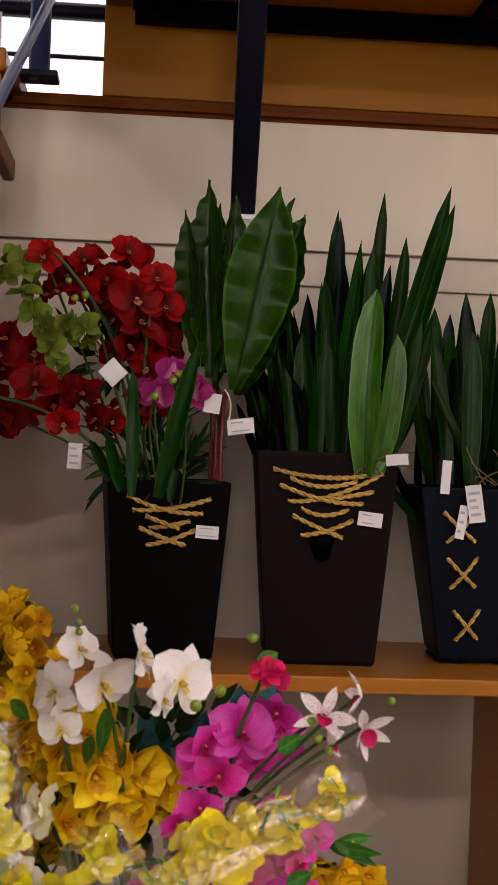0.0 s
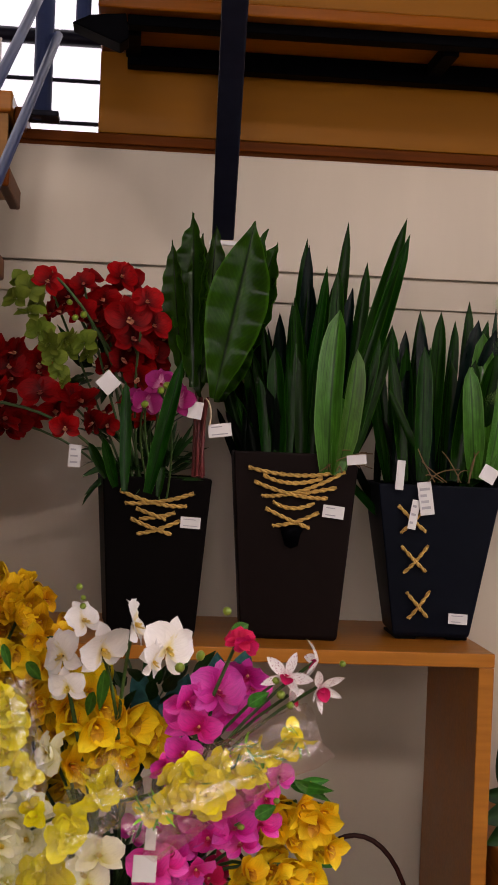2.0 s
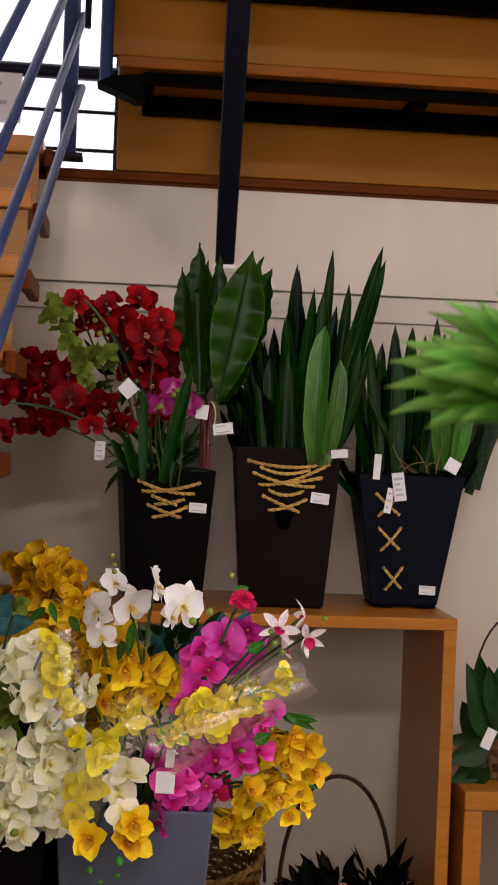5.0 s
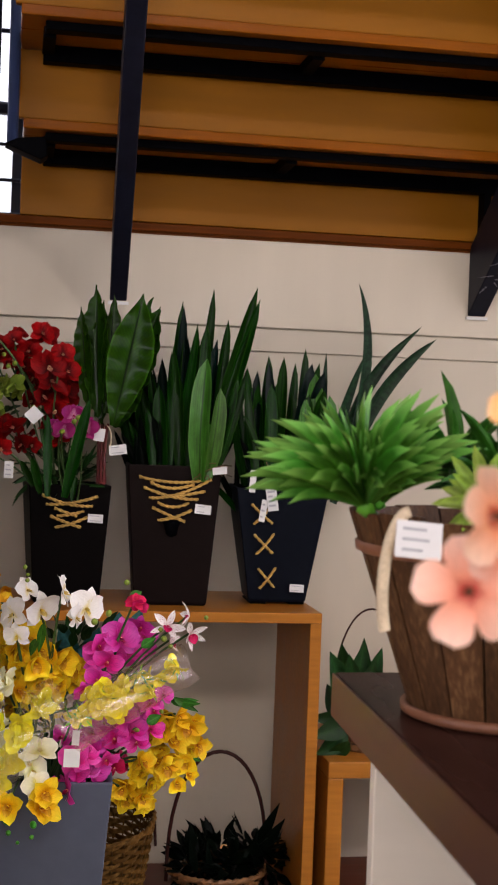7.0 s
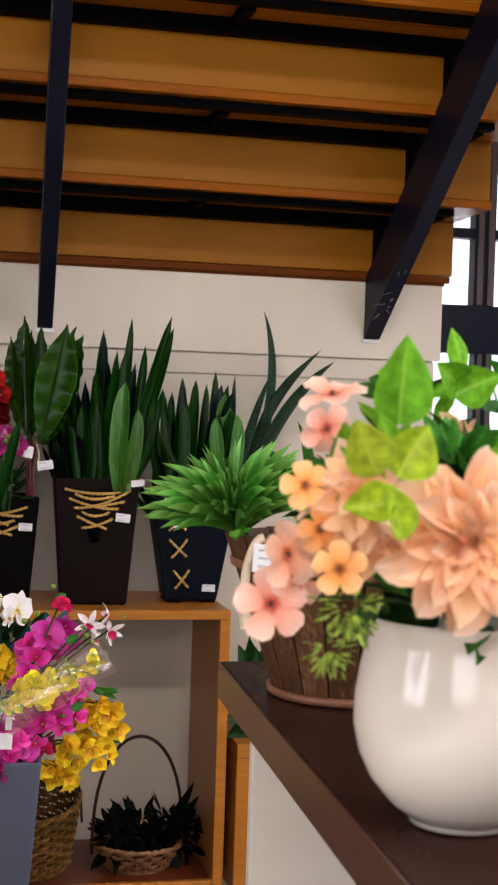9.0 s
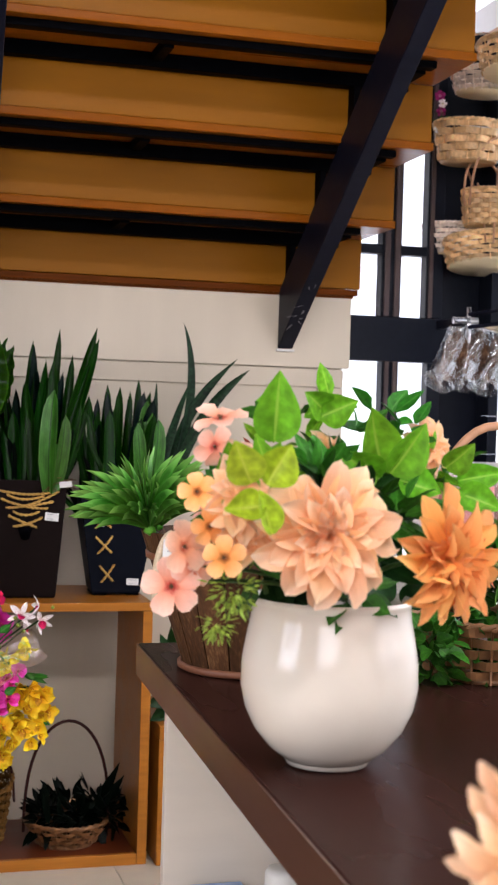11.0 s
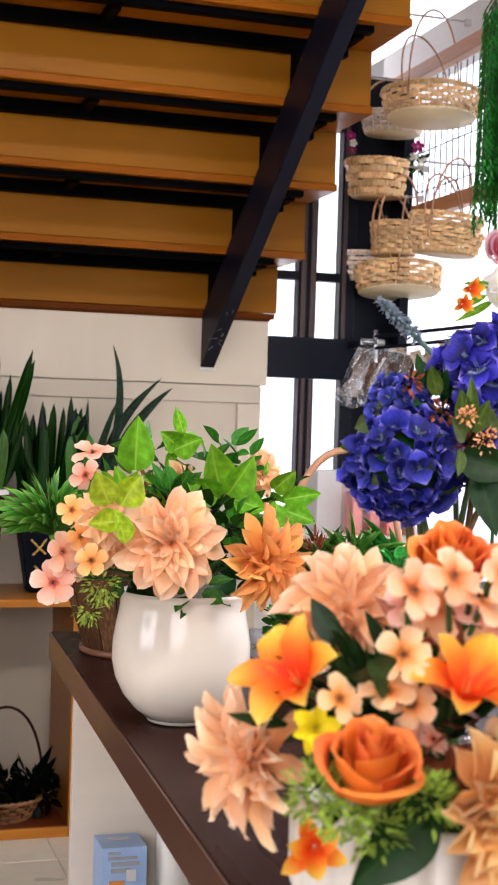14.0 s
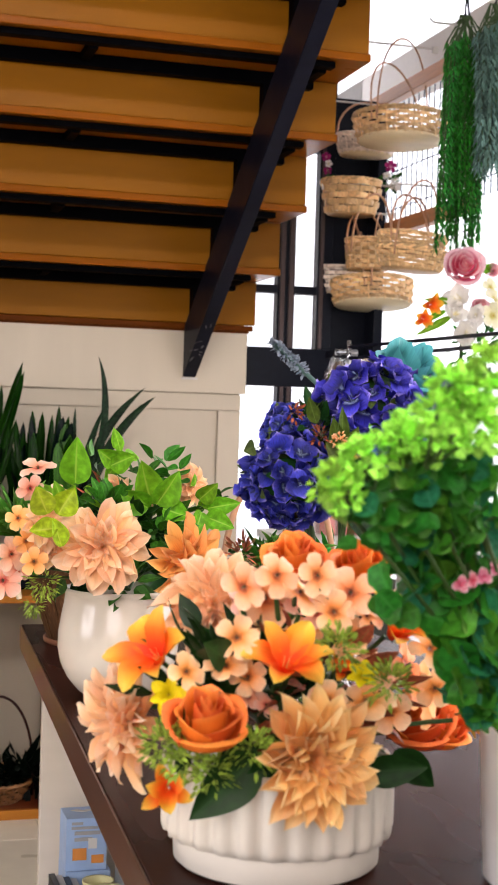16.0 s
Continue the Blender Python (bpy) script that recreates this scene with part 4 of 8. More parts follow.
for xa, xb, skew, ya, za in ((0.196, 0.236, 0.0535, 2.90, 1.562), (1.105, 1.152, 0.0, 2.998, Z0 - 0.003)):
    yb = -0.05
    beam = prism([(ya, za - 0.175), (ya, za - 0.002), (yb, za + (ya - yb) * SLOPE), (yb, za - 0.175 + (ya - yb) * SLOPE)], xa, xb, "x", 0.003)
    for v in beam.verts:
        v.co.x += skew * (v.co.y - ya)
    part("stringer", beam, STEEL, stair, "black painted steel stringer", smooth=False)
    part("foot_plate", box(xa - 0.004, xb + 0.004, ya - 0.008, ya + 0.0015, za - 0.183, za - 0.176), CARD, stair, smooth=False)
# pale scuffs on the stringer's lower face
for dy, dx, ln, wd, turn in ((0.10, 0.012, 0.030, 0.006, 20), (0.115, 0.026, 0.022, 0.004, -40), (0.135, 0.018, 0.040, 0.004, 75), (0.155, 0.030, 0.018, 0.008, 10), (0.175, 0.020, 0.028, 0.003, 62), (0.245, 0.014, 0.016, 0.004, -15), (0.255, 0.032, 0.020, 0.003, 5), (0.125, 0.036, 0.012, 0.006, 80)):
    bm = bmesh.new()
    petal(bm, Matrix(), ln, wd, "blade", 0.0, 0.0, ruffle=0.25, nu=3, nv=7, waves=2.3, seed=dy * 90)
    q = Matrix.Translation((1.105 + dx, 2.998 - dy, Z0 - 0.1795 + dy * SLOPE)) @ Matrix.Rotation(-math.atan(SLOPE), 4, "X") @ Matrix.Rotation(radians(turn), 4, "Z")
    part("scuff", bm, SCUFF, stair, "pale scuff mark", q)
# upper balustrade post
post = part("baluster_post", tube([(-0.04, 2.70, 1.70), (-0.044, 2.70, 3.1)], 0.0125, 10), STEELB, stair)
part("post_foot", prism([(-0.056, 1.692), (-0.028, 1.706), (0.030, 1.712), (0.036, 1.672), (0.022, 1.662)], 2.66, 2.72, "y", 0.002), CARRIER, stair, "black steel foot bracket", smooth=False)
part("baluster_post", tube([(-0.075, 2.62, 1.78), (-0.08, 2.62, 3.0)], 0.006, 8), STEEL, stair)

# lower flight beside the wall
low = tagged(thing("staircase", "light wooden stair flight with brown treads rising to the landing", "stairs", (-0.6, 2.9, 0)), kind="structure")
for k in range(9):
    y, z = 2.9 - 0.258 * k, 1.634 - 0.155 * k
    part("tread", box(-1.35, -0.168, y, y + 0.29, z - 0.036, z, 0.004), SHELFWOOD, low, smooth=False)
    part("tread_end", box(-0.167, -0.148, y + 0.03, y + 0.27, z - 0.055, z - 0.02, 0.004), NOSING, low, smooth=False)
    part("riser", box(-1.34, -0.176, y + 0.018, y + 0.036, z - 0.155, z - 0.037), HONEY, low, smooth=False)
part("stringer", prism([(2.95, 1.40), (2.95, 1.56), (0.75, 0.24), (0.75, 0.08)], -1.2, -1.16, "x"), STEEL, low, smooth=False)
rail = tagged(thing("stair_railing", "blue-grey painted tube railing beside the lower stair flight", "railing", (-0.12, 2.95, 1.6)), kind="structure")
part("newel_post", tube([(-0.12, 2.96, 1.60), (-0.122, 2.96, 3.0)], 0.0175, 14), STEELB, rail)
part("base_plate", box(-0.15, -0.088, 2.93, 2.99, 1.6, 1.61, 0.002), STEEL, rail, smooth=False)
for dz in (0, 0.15, 0.30, 0.45):
    a, b = Vector((-0.094, 2.93, 1.745 + dz)), Vector((-0.171, 2.0, 1.118 + dz))
    part("rail_tube", tube([a + Vector((-0.012, 0.02, 0.0)), a, b, b + (b - a) * 0.9], 0.0085, 10), STEELB, rail)

# window wall at the end, right of the panelled wall
w2 = tagged(thing("window_2", "dark framed window with bright daylight behind", "window", (1.6, 3.16, 0)), kind="structure")
part("transom", box(1.322, 1.74, 3.15, 3.21, 1.385, 1.527, 0.003), FRAME, w2, smooth=False)
for x0, x1 in ((1.322, 1.345), (1.49, 1.556), (1.642, 1.70)):
    part("mullion", box(x0, x1, 3.155, 3.205, 1.5275, 3.4, 0.003), FRAME, w2, smooth=False)
for x0, x1 in ((1.322, 1.335), (1.50, 1.556), (1.655, 1.70)):
    part("mullion", box(x0, x1, 3.155, 3.205, 0.0, 1.3845, 0.003), FRAME, w2, smooth=False)
for x0, x1, z0, z1 in ((1.497, 1.515, 1.5275, 3.39), (1.530, 1.549, 1.5275, 3.39), (1.506, 1.520, 0.76, 1.3845), (1.534, 1.548, 0.76, 1.3845), (1.648, 1.662, 1.5275, 3.39)):
    part("bead", box(x0, x1, 3.146, 3.1545, z0, z1, 0.002), BEAD, w2, "brown wooden glazing bead", smooth=False)
for z in (1.725, 2.25):
    part("glazing_bar", box(1.345, 1.642, 3.16, 3.20, z, z + 0.03), FRAME, w2, smooth=False)
part("bottom_panel", box(1.335, 1.655, 3.165, 3.195, 0.0, 0.75), WHITE, w2, smooth=False)
for x0, x1 in ((1.345, 1.49), (1.556, 1.642)):
    pane = part("pane", box(x0, x1, 3.178, 3.182, 0.76, 3.4), GLASS, w2, smooth=False)
    pane.visible_shadow = False
tagged(part("corner_column", box(1.70, 1.905, 3.22, 3.26, 0, 2.47, 0.004), FRAME, smooth=False), kind="structure")
tagged(part("corner_jamb", box(1.855, 1.890, 3.12, 3.215, 0, 2.40, 0.003), FRAME, smooth=False), kind="structure")
tagged(part("wall_above_window", box(1.322, 1.97, 3.15, 3.25, 3.4, 4.2), WHITE, smooth=False), kind="structure")

# side window front with its fascia
w3 = tagged(thing("window_3", "tall shop window with dark mullions", "window", (2.1, 0.8, 0)), kind="structure")
for y in (1.75, 0.2, -1.5):
    part("mullion", box(2.07, 2.13, y - 0.03, y + 0.03, 0.0, 2.52), FRAME, w3, smooth=False)
part("sill", box(2.05, 2.15, -1.6, 3.3, 0.0, 0.45), WHITE, w3, smooth=False)
for a, b in ((1.78, 3.21), (0.23, 1.72), (-1.47, 0.17)):
    pane = part("pane", box(2.098, 2.102, a, b, 0.46, 2.51), GLASS, w3, smooth=False)
    pane.visible_shadow = False
fascia = tagged(part("fascia", box(1.98, 2.12, -1.6, 4.1, 2.53, 2.66, 0.004), WHITE, smooth=False), kind="structure")
tagged(part("wall_east", box(2.05, 2.2, -5.2, -1.62, 0, 4.2), WALL, smooth=False), kind="structure")
wall_front = tagged(part("wall_south", box(-3.05, -2.5, -5.2, -5.05, 0, 4.2), WALL, smooth=False), kind="structure")
part("wall_pier", box(1.3, 2.05, -5.2, -5.05, 0, 4.2), WALL, wall_front, smooth=False)
part("wall_head", box(-2.5, 1.3, -5.2, -5.05, 3.0, 4.2), WALL, wall_front, smooth=False)

# display rails and wire grid on the window side
display = thing("display_grid", "wire display grid held between two pinkish wooden beams", "display rack", (1.9, 2.6, 1.95))
for z in (2.445, 1.952):
    part("beam", box(1.885, 1.925, 2.42, 3.42, z, z + 0.05, 0.003), RAILWOOD, display, smooth=False)
for k in range(38):
    y = 1.65 + k * 0.046
    part("wire", tube([(1.93, y, 2.0), (1.93, y, 2.447)], 0.0024, 4), WIREG, display)
for z in (2.06, 2.2, 2.34):
    part("wire", tube([(1.934, 1.6, z), (1.934, 3.40, z)], 0.0024, 4), WIREG, display)
for z in (0.98, 1.10, 1.22):
    part("wire", tube([(1.80, 3.05, z), (2.02, 3.02, z)], 0.0018, 4), WIRE, display)
rod = thing("hanging_rod", "pair of dark steel rods in front of the window", "rod", (1.69, 2.9, 1.5))
part("rod_bar", tube([(1.69, 2.93, 1.528), (1.71, 1.5, 1.52)], 0.006, 8), STEEL, rod)
part("rod_bar", tube([(1.69, 2.93, 1.488), (1.71, 1.5, 1.49)], 0.006, 8), STEEL, rod)
part("hook", tube([(1.64, 2.93, 1.508), (1.72, 2.93, 1.508)], 0.011, 8), WIRE, rod)
part("hook", tube([(1.69, 2.93, 1.55), (1.69, 2.93, 1.44)], 0.009, 8), WIRE, rod)
part("wall_bracket", box(1.68, 1.70, 2.93, 3.22, 1.495, 1.52), STEEL, rod, smooth=False)

# ---- shelf units ----
shelf = thing("shelf_unit", "open orange-brown wooden shelf unit against the panelled wall", "shelf", (0.05, 2.8, 0))
part("top_board", box(-0.62, 0.670, 2.62, 2.995, 0.6745, 0.6975, 0.002), SHELFWOOD, shelf, smooth=False)
part("side_board", box(0.644, 0.670, 2.622, 2.995, 0.0, 0.674, 0.002), SHELFWOOD, shelf, smooth=False)
part("side_board", box(-0.62, -0.58, 2.622, 2.995, 0.0, 0.674, 0.003), SHELFWOOD, shelf, smooth=False)
part("bottom_board", box(-0.579, 0.6435, 2.64, 2.995, 0.004, 0.028, 0.002), SHELFDARK, shelf, smooth=False)
part("front_lip", box(-0.579, 0.6435, 2.622, 2.639, 0.0, 0.030, 0.002), SHELFWOOD, shelf, smooth=False)
low_shelf = thing("shelf_unit", "low orange-brown wooden shelf unit beside the taller one", "shelf", (0.95, 2.8, 0))
part("top_board", box(0.692, 1.28, 2.60, 2.995, 0.335, 0.372, 0.003), SHELFWOOD, low_shelf, smooth=False)
part("side_board", box(0.692, 0.728, 2.602, 2.995, 0.0, 0.3345, 0.003), SHELFWOOD, low_shelf, smooth=False)
part("side_board", box(1.245, 1.28, 2.602, 2.995, 0.0, 0.3345, 0.003), SHELFWOOD, low_shelf, smooth=False)
part("bottom_board", box(0.729, 1.244, 2.605, 2.995, 0.004, 0.035, 0.002), SHELFDARK, low_shelf, smooth=False)

# ---- counter ----
counter = thing("counter", "dark brown laminate counter top on a cream end panel", "counter", (0.7, 0, 0))


def edge_x(y):
    return 0.328 + 0.0478 * (y - 1.11)


part("top", prism([(edge_x(1.112) + 0.003, 1.112), (1.02, 1.112), (0.93, -1.45), (edge_x(-1.45) + 0.003, -1.45)], 0.797, 0.845, "z", 0.002), COUNTER, counter, smooth=False)
part("edge_band", prism([(edge_x(1.112), 1.112), (edge_x(1.112) + 0.0025, 1.112), (edge_x(-1.45) + 0.0025, -1.45), (edge_x(-1.45), -1.45)], 0.798, 0.844, "z"), COUNTEREDGE, counter, smooth=False)
part("end_panel", box(0.374, 0.98, 1.09, 1.11, 0.0, 0.7965, 0.002), CREAMP, counter, "cream laminate end panel", smooth=False)
part("back_panel", prism([(0.965, 1.089), (0.985, 1.089), (0.90, -1.4), (0.88, -1.4)], 0.0, 0.7965, "z"), WHITE, counter, smooth=False)
part("inner_shelf", prism([(edge_x(1.089) + 0.055, 1.089), (0.962, 1.089), (0.878, -1.4), (edge_x(-1.4) + 0.055, -1.4)], 0.255, 0.275, "z"), WHITE, counter, smooth=False)
part("end_panel", box(0.26, 0.88, -1.44, -1.42, 0.0, 0.7965), WHITE, counter, smooth=False)

# goods on the counter's inner shelf
b1 = thing("carton", "pale blue candle carton with orange print under the counter", "box", (0.455, 1.03, 0.382))
part("carton_body", box(0.412, 0.492, 0.99, 1.07, 0.382, 0.484, 0.001), BOXB, b1, smooth=False)
part("orange_picture", box(0.425, 0.452, 0.988, 0.9894, 0.403, 0.426), BOXO, b1, smooth=False)
part("orange_picture", box(0.462, 0.486, 0.988, 0.9894, 0.396, 0.412), BOXO, b1, smooth=False)
for z, w in ((0.452, 0.05), (0.440, 0.035)):
    part("print_bar", box(0.428, 0.428 + w, 0.988, 0.9894, z, z + 0.007), INK, b1, smooth=False)
part("top_picture", prism([(0.428, 1.045), (0.440, 1.052), (0.452, 1.044), (0.468, 1.050), (0.472, 1.040), (0.455, 1.032), (0.440, 1.036)], 0.4842, 0.4848, "z"), CARD, b1, smooth=False)
for z, w in ((0.472, 0.022), (0.463, 0.052)):
    part("print_bar", box(0.422, 0.422 + w, 0.988, 0.9894, z, z + 0.005), INK, b1, smooth=False)
part("white_sticker", box(0.455, 0.472, 0.987, 0.9878, 0.425, 0.445), CARD, b1, smooth=False)
b2 = thing("carton", "blue carton standing under another on the shelf", "box", (0.46, 1.03, 0.275))
part("carton_body", box(0.412, 0.50, 0.985, 1.075, 0.275, 0.3815, 0.001), BOXB, b2, smooth=False)
c1 = thing("pillar_candle", "white pillar candle wrapped in film under the counter", "candle", (0.545, 1.02, 0.275))
part("wax", lathe([(0.001, 0.0), (0.028, 0.0), (0.029, 0.01), (0.029, 0.235), (0.024, 0.243), (0.001, 0.24)], 24), WAX, c1, "", Matrix.Translation((0.545, 1.02, 0.275)))
for k in range(3):
    cup = thing("candle_cup", "pale yellow plastic cup candle stacked on the inner shelf", "candle", (0.452 + 0.012 * k, 0.86 - 0.05 * k, 0.275), "stacked cups")
    part("cup", lathe([(0.022, 0.0), (0.026, 0.12), (0.030, 0.128), (0.030, 0.132), (0.025, 0.131), (0.022, 0.10), (0.001, 0.098)], 20), YCUP, cup, "", Matrix.Translation((0.452 + 0.012 * k, 0.86 - 0.05 * k, 0.275)))
for k in range(4):
    bk = thing("boxed_goods", "thin black and white box standing on edge", "box", (0.385 + 0.014 * k, 0.95, 0.275), "thin boxes")
    part("case", box(0.378 + 0.014 * k, 0.39 + 0.014 * k, 0.9, 0.98, 0.275, 0.384 - 0.004 * k, 0.001), BLACKP if k % 2 == 0 else CARD, bk, smooth=False)
pk = thing("plastic_pack", "clear plastic pack of small goods under the counter", "package", (0.56, 0.9, 0.275))
part("pack", box(0.50, 0.60, 0.84, 0.95, 0.275, 0.40, 0.008), FILM, pk)
part("contents", box(0.515, 0.585, 0.86, 0.935, 0.276, 0.37, 0.006), CARD, pk, smooth=False)


# ---- square tapered planters with lacing ----
def planter(label, cx, cy, z0, wb, wt, h, matl, yaw=0.0, db=None, dt=None):
    m = Matrix.Translation((cx, cy, z0)) @ Matrix.Rotation(radians(yaw), 4, "Z")
    ob = thing("planter", label, "planter", (cx, cy, z0), "tapered planters")
    db, dt, t = db or wb, dt or wt, 0.008
    bm = bmesh.new()
    loops = []
    for w, d, z in ((wb - 0.01, db - 0.01, 0.0), (wb, db, 0.005), (wt, dt, h), (wt - 2 * t, dt - 2 * t, h), (wb - 2 * t, db - 2 * t, h * 0.55)):
        loops.append([bm.verts.new((sx * w / 2, sy * d / 2, z)) for sx, sy in ((-1, -1), (1, -1), (1, 1), (-1, 1))])
    bm.faces.new(loops[0][::-1])
    for a, b in zip(loops, loops[1:]):
        for j in range(4):
            bm.faces.new((a[j], a[(j + 1) % 4], b[(j + 1) % 4], b[j]))
    bm.faces.new(loops[-1])
    bmesh.ops.recalc_face_normals(bm, faces=bm.faces[:])
    hard = [e for e in bm.edges if all(v in set(loops[1] + loops[2] + loops[3]) for v in e.verts)]
    bmesh.ops.bevel(bm, geom=hard, offset=0.003, segments=2, affect="EDGES", profile=0.5)
    body = part("planter_body", bm, matl, ob, "", m, smooth=False)
    part("filler", box(-wt / 2 + 0.02, wt / 2 - 0.02, -dt / 2 + 0.02, dt / 2 - 0.02, h * 0.56, h - 0.035), SOIL, ob, "", m, smooth=False)

    def front(u, w):
        """Point on the front face: u across from -1 to 1, w metres above the foot."""
        f = w / h
        return m @ Vector((u * (wb + (wt - wb) * f) / 2, -(db + (dt - db) * f) / 2 - 0.0035, w))
    return ob, front, m


def cord(owner, pts, r=0.0034):
    """Two strands twisted round one another along a slightly sagging line."""
    a, b = pts[0], pts[-1]
    mid = pts[len(pts) // 2]
    bow = mid - a.lerp(b, 0.5) if len(pts) > 2 else Vector()
    n = max(8, int((b - a).length / 0.0045))
    d = (b - a).normalized()
    u = Vector((0, -1, 0)).cross(d).normalized()
    w, sag, start = d.cross(u), RNG.uniform(0.0, 0.003), jit(3)
    bm = bmesh.new()
    for half in (0, math.pi):
        line = []
        for k in range(n + 1):
            f = k / n
            p = a.lerp(b, f) + (bow + Vector((0, -0.0035, -sag))) * (4 * f * (1 - f))
            t = start + half + 1.15 * k
            line.append(p + (u * math.cos(t) + w * math.sin(t)) * r * 0.5)
        tube(line, r * 0.62, 5, bm)
    part("cord", bm, ROPE, owner, "yellow jute cord")


def lacing(owner, front, rows):
    """Cords over a planter's front, each from hole to hole over a middle point."""
    for k, (u0, w0, u1, w1, u2, w2) in enumerate(rows):
        lift = Vector((0, -0.0012 * (k % 3), 0))
        cord(owner, [p + lift for p in bez(front(u0, w0), front(u1, w1), front(u2, w2), 4)], 0.0037)


p1, f1, m1 = planter("black tapered square planter laced with yellow cord, holding red orchids", 0.106, 2.81, 0.6975, 0.148, 0.183, 0.2645, PLANTERB, 4)
lacing(p1, f1, ((-0.69, 0.2415, -0.05, 0.217, 0.56, 0.218), (-0.60, 0.2205, 0.05, 0.219, 0.67, 0.240), (-0.39, 0.2125, -0.10, 0.203, 0.18, 0.195), (-0.33, 0.195, 0.05, 0.198, 0.35, 0.2065), (-0.49, 0.195, -0.1, 0.182, 0.30, 0.170), (-0.37, 0.170, 0.0, 0.175, 0.45, 0.193)))
card(p1, f1(0.66, 0.1905) + Vector((0, -0.002, 0)), 0.034, 0.019, 4, 3, -4, 2)
p2, f2, m2 = planter("dark brown tapered square planter laced with yellow cord", 0.346, 2.80, 0.6975, 0.163, 0.210, 0.3145, PLANTERBR, -3)
lacing(p2, f2, ((-0.77, 0.288, 0.0, 0.272, 0.62, 0.284), (-0.56, 0.2415, 0.0, 0.244, 0.79, 0.286), (-0.68, 0.265, 0.0, 0.242, 0.54, 0.241), (-0.10, 0.245, 0.2, 0.249, 0.68, 0.259), (-0.53, 0.276, -0.1, 0.255, 0.43, 0.274), (-0.37, 0.232, -0.05, 0.214, 0.33, 0.232), (-0.49, 0.2205, -0.1, 0.206, 0.27, 0.190), (-0.37, 0.192, 0.0, 0.198, 0.41, 0.2165)))
# black plate painted as the notch's shaded opening; the planter is not cut
part("notch", prism([(-0.014, 0.160), (-0.019, 0.176), (-0.024, 0.192), (0.018, 0.192), (0.011, 0.178), (0.008, 0.160), (-0.004, 0.155)], -0.1015, -0.099, "y"), CARRIER, p2, "flat black patch for the shaded notch below the lacing", m2 @ Matrix.Rotation(radians(0), 4, "X"))
card(p2, f2(0.66, 0.2185) + Vector((0, -0.003, 0)), 0.036, 0.021, -3, 6, -4, 2)
p3, f3, m3 = planter("blue-black tapered square planter with three cord crosses", 0.596, 2.82, 0.7035, 0.133, 0.212, 0.2625, PLANTERN, -3)
for sx in (-1, 1):
    part("foot", box(0.596 + sx * 0.045 - 0.018, 0.596 + sx * 0.045 + 0.018, 2.765, 2.875, 0.698, 0.7034, 0.001), PLANTERB, p3, "", smooth=False)
for u, w in ((-0.46, 0.203), (-0.44, 0.134), (-0.37, 0.055)):
    cord(p3, [f3(u - 0.24, w + 0.023), f3(u + 0.24, w - 0.020)], 0.0034)
    cord(p3, [f3(u - 0.22, w - 0.023), f3(u + 0.27, w + 0.026)], 0.0034)
card(p3, f3(0.60, 0.034) + Vector((0, -0.003, 0)), 0.033, 0.018, -3, 2, -6, 2)
card(p3, f3(-0.26, 0.240) + Vector((0, -0.008, 0)), 0.024, 0.056, -3, -8, -6, 4)
card(p3, f3(-0.46, 0.212) + Vector((0, -0.010, 0)), 0.014, 0.050, -3, 10, -6, 3)
card(p3, f3(-0.66, 0.278) + Vector((0, -0.004, 0)), 0.014, 0.05, -3, 4, -6, 0)

# plants in the first planter
ROOT1 = (0.10, 2.80, 0.88)
red = thing("red_orchid_bunch", "deep red artificial orchid stems spreading from a planter", "artificial flowers", ROOT1)
RED_A = [(-0.079, 2.669, 1.274, 0.0272), (-0.045, 2.705, 1.252, 0.0277), (-0.022, 2.684, 1.273, 0.0226), (0.038, 2.712, 1.291, 0.0296), (0.012, 2.715, 1.25, 0.0296), (0.053, 2.648, 1.218, 0.0398), (0.082, 2.642, 1.246, 0.027), (0.105, 2.74, 1.251, 0.0267), (0.06, 2.671, 1.187, 0.037), (0.095, 2.668, 1.21, 0.029), (0.113, 2.759, 1.194, 0.0287), (0.042, 2.696, 1.156, 0.0326), (0.078, 2.74, 1.162, 0.0333), (0.074, 2.697, 1.124, 0.031), (0.003, 2.717, 1.215, 0.028), (-0.055, 2.658, 1.222, 0.0223), (0.024, 2.716, 1.195, 0.0312), (0.127, 2.744, 1.223, 0.0251), (-0.021, 2.703, 1.232, 0.0245), (0.099, 2.729, 1.17, 0.0249)]
RED_B = [(-0.116, 2.717, 1.14, 0.0327), (-0.084, 2.656, 1.092, 0.0349), (-0.061, 2.726, 1.06, 0.0329), (-0.016, 2.709, 1.08, 0.0327), (0.004, 2.68, 1.048, 0.029), (-0.042, 2.653, 1.039, 0.0254), (-0.127, 2.737, 1.044, 0.0297), (-0.131, 2.697, 1.113, 0.0308), (-0.092, 2.722, 1.129, 0.0263), (0.025, 2.738, 1.047, 0.0216), (0.085, 2.721, 1.057, 0.0248), (0.061, 2.742, 1.086, 0.025)]
RED_C = [(-0.21, 2.672, 1.098, 0.0287), (-0.175, 2.704, 1.108, 0.0291), (-0.153, 2.676, 1.097, 0.0266), (-0.145, 2.715, 1.046, 0.0292), (-0.189, 2.71, 1.033, 0.0269), (-0.162, 2.648, 1.159, 0.0285), (-0.123, 2.651, 1.153, 0.0308), (-0.215, 2.657, 1.025, 0.0242), (-0.092, 2.717, 1.142, 0.0316)]
for rows in (RED_A, RED_B, RED_C):
    rows = [(x, y, z, r * 1.06) for x, y, z, r in rows]
    flowers(red, moth_orchid, (P_RED, P_REDLIP), rows + more(rows, len(rows), 0.02, 0.04), lean=0.8)
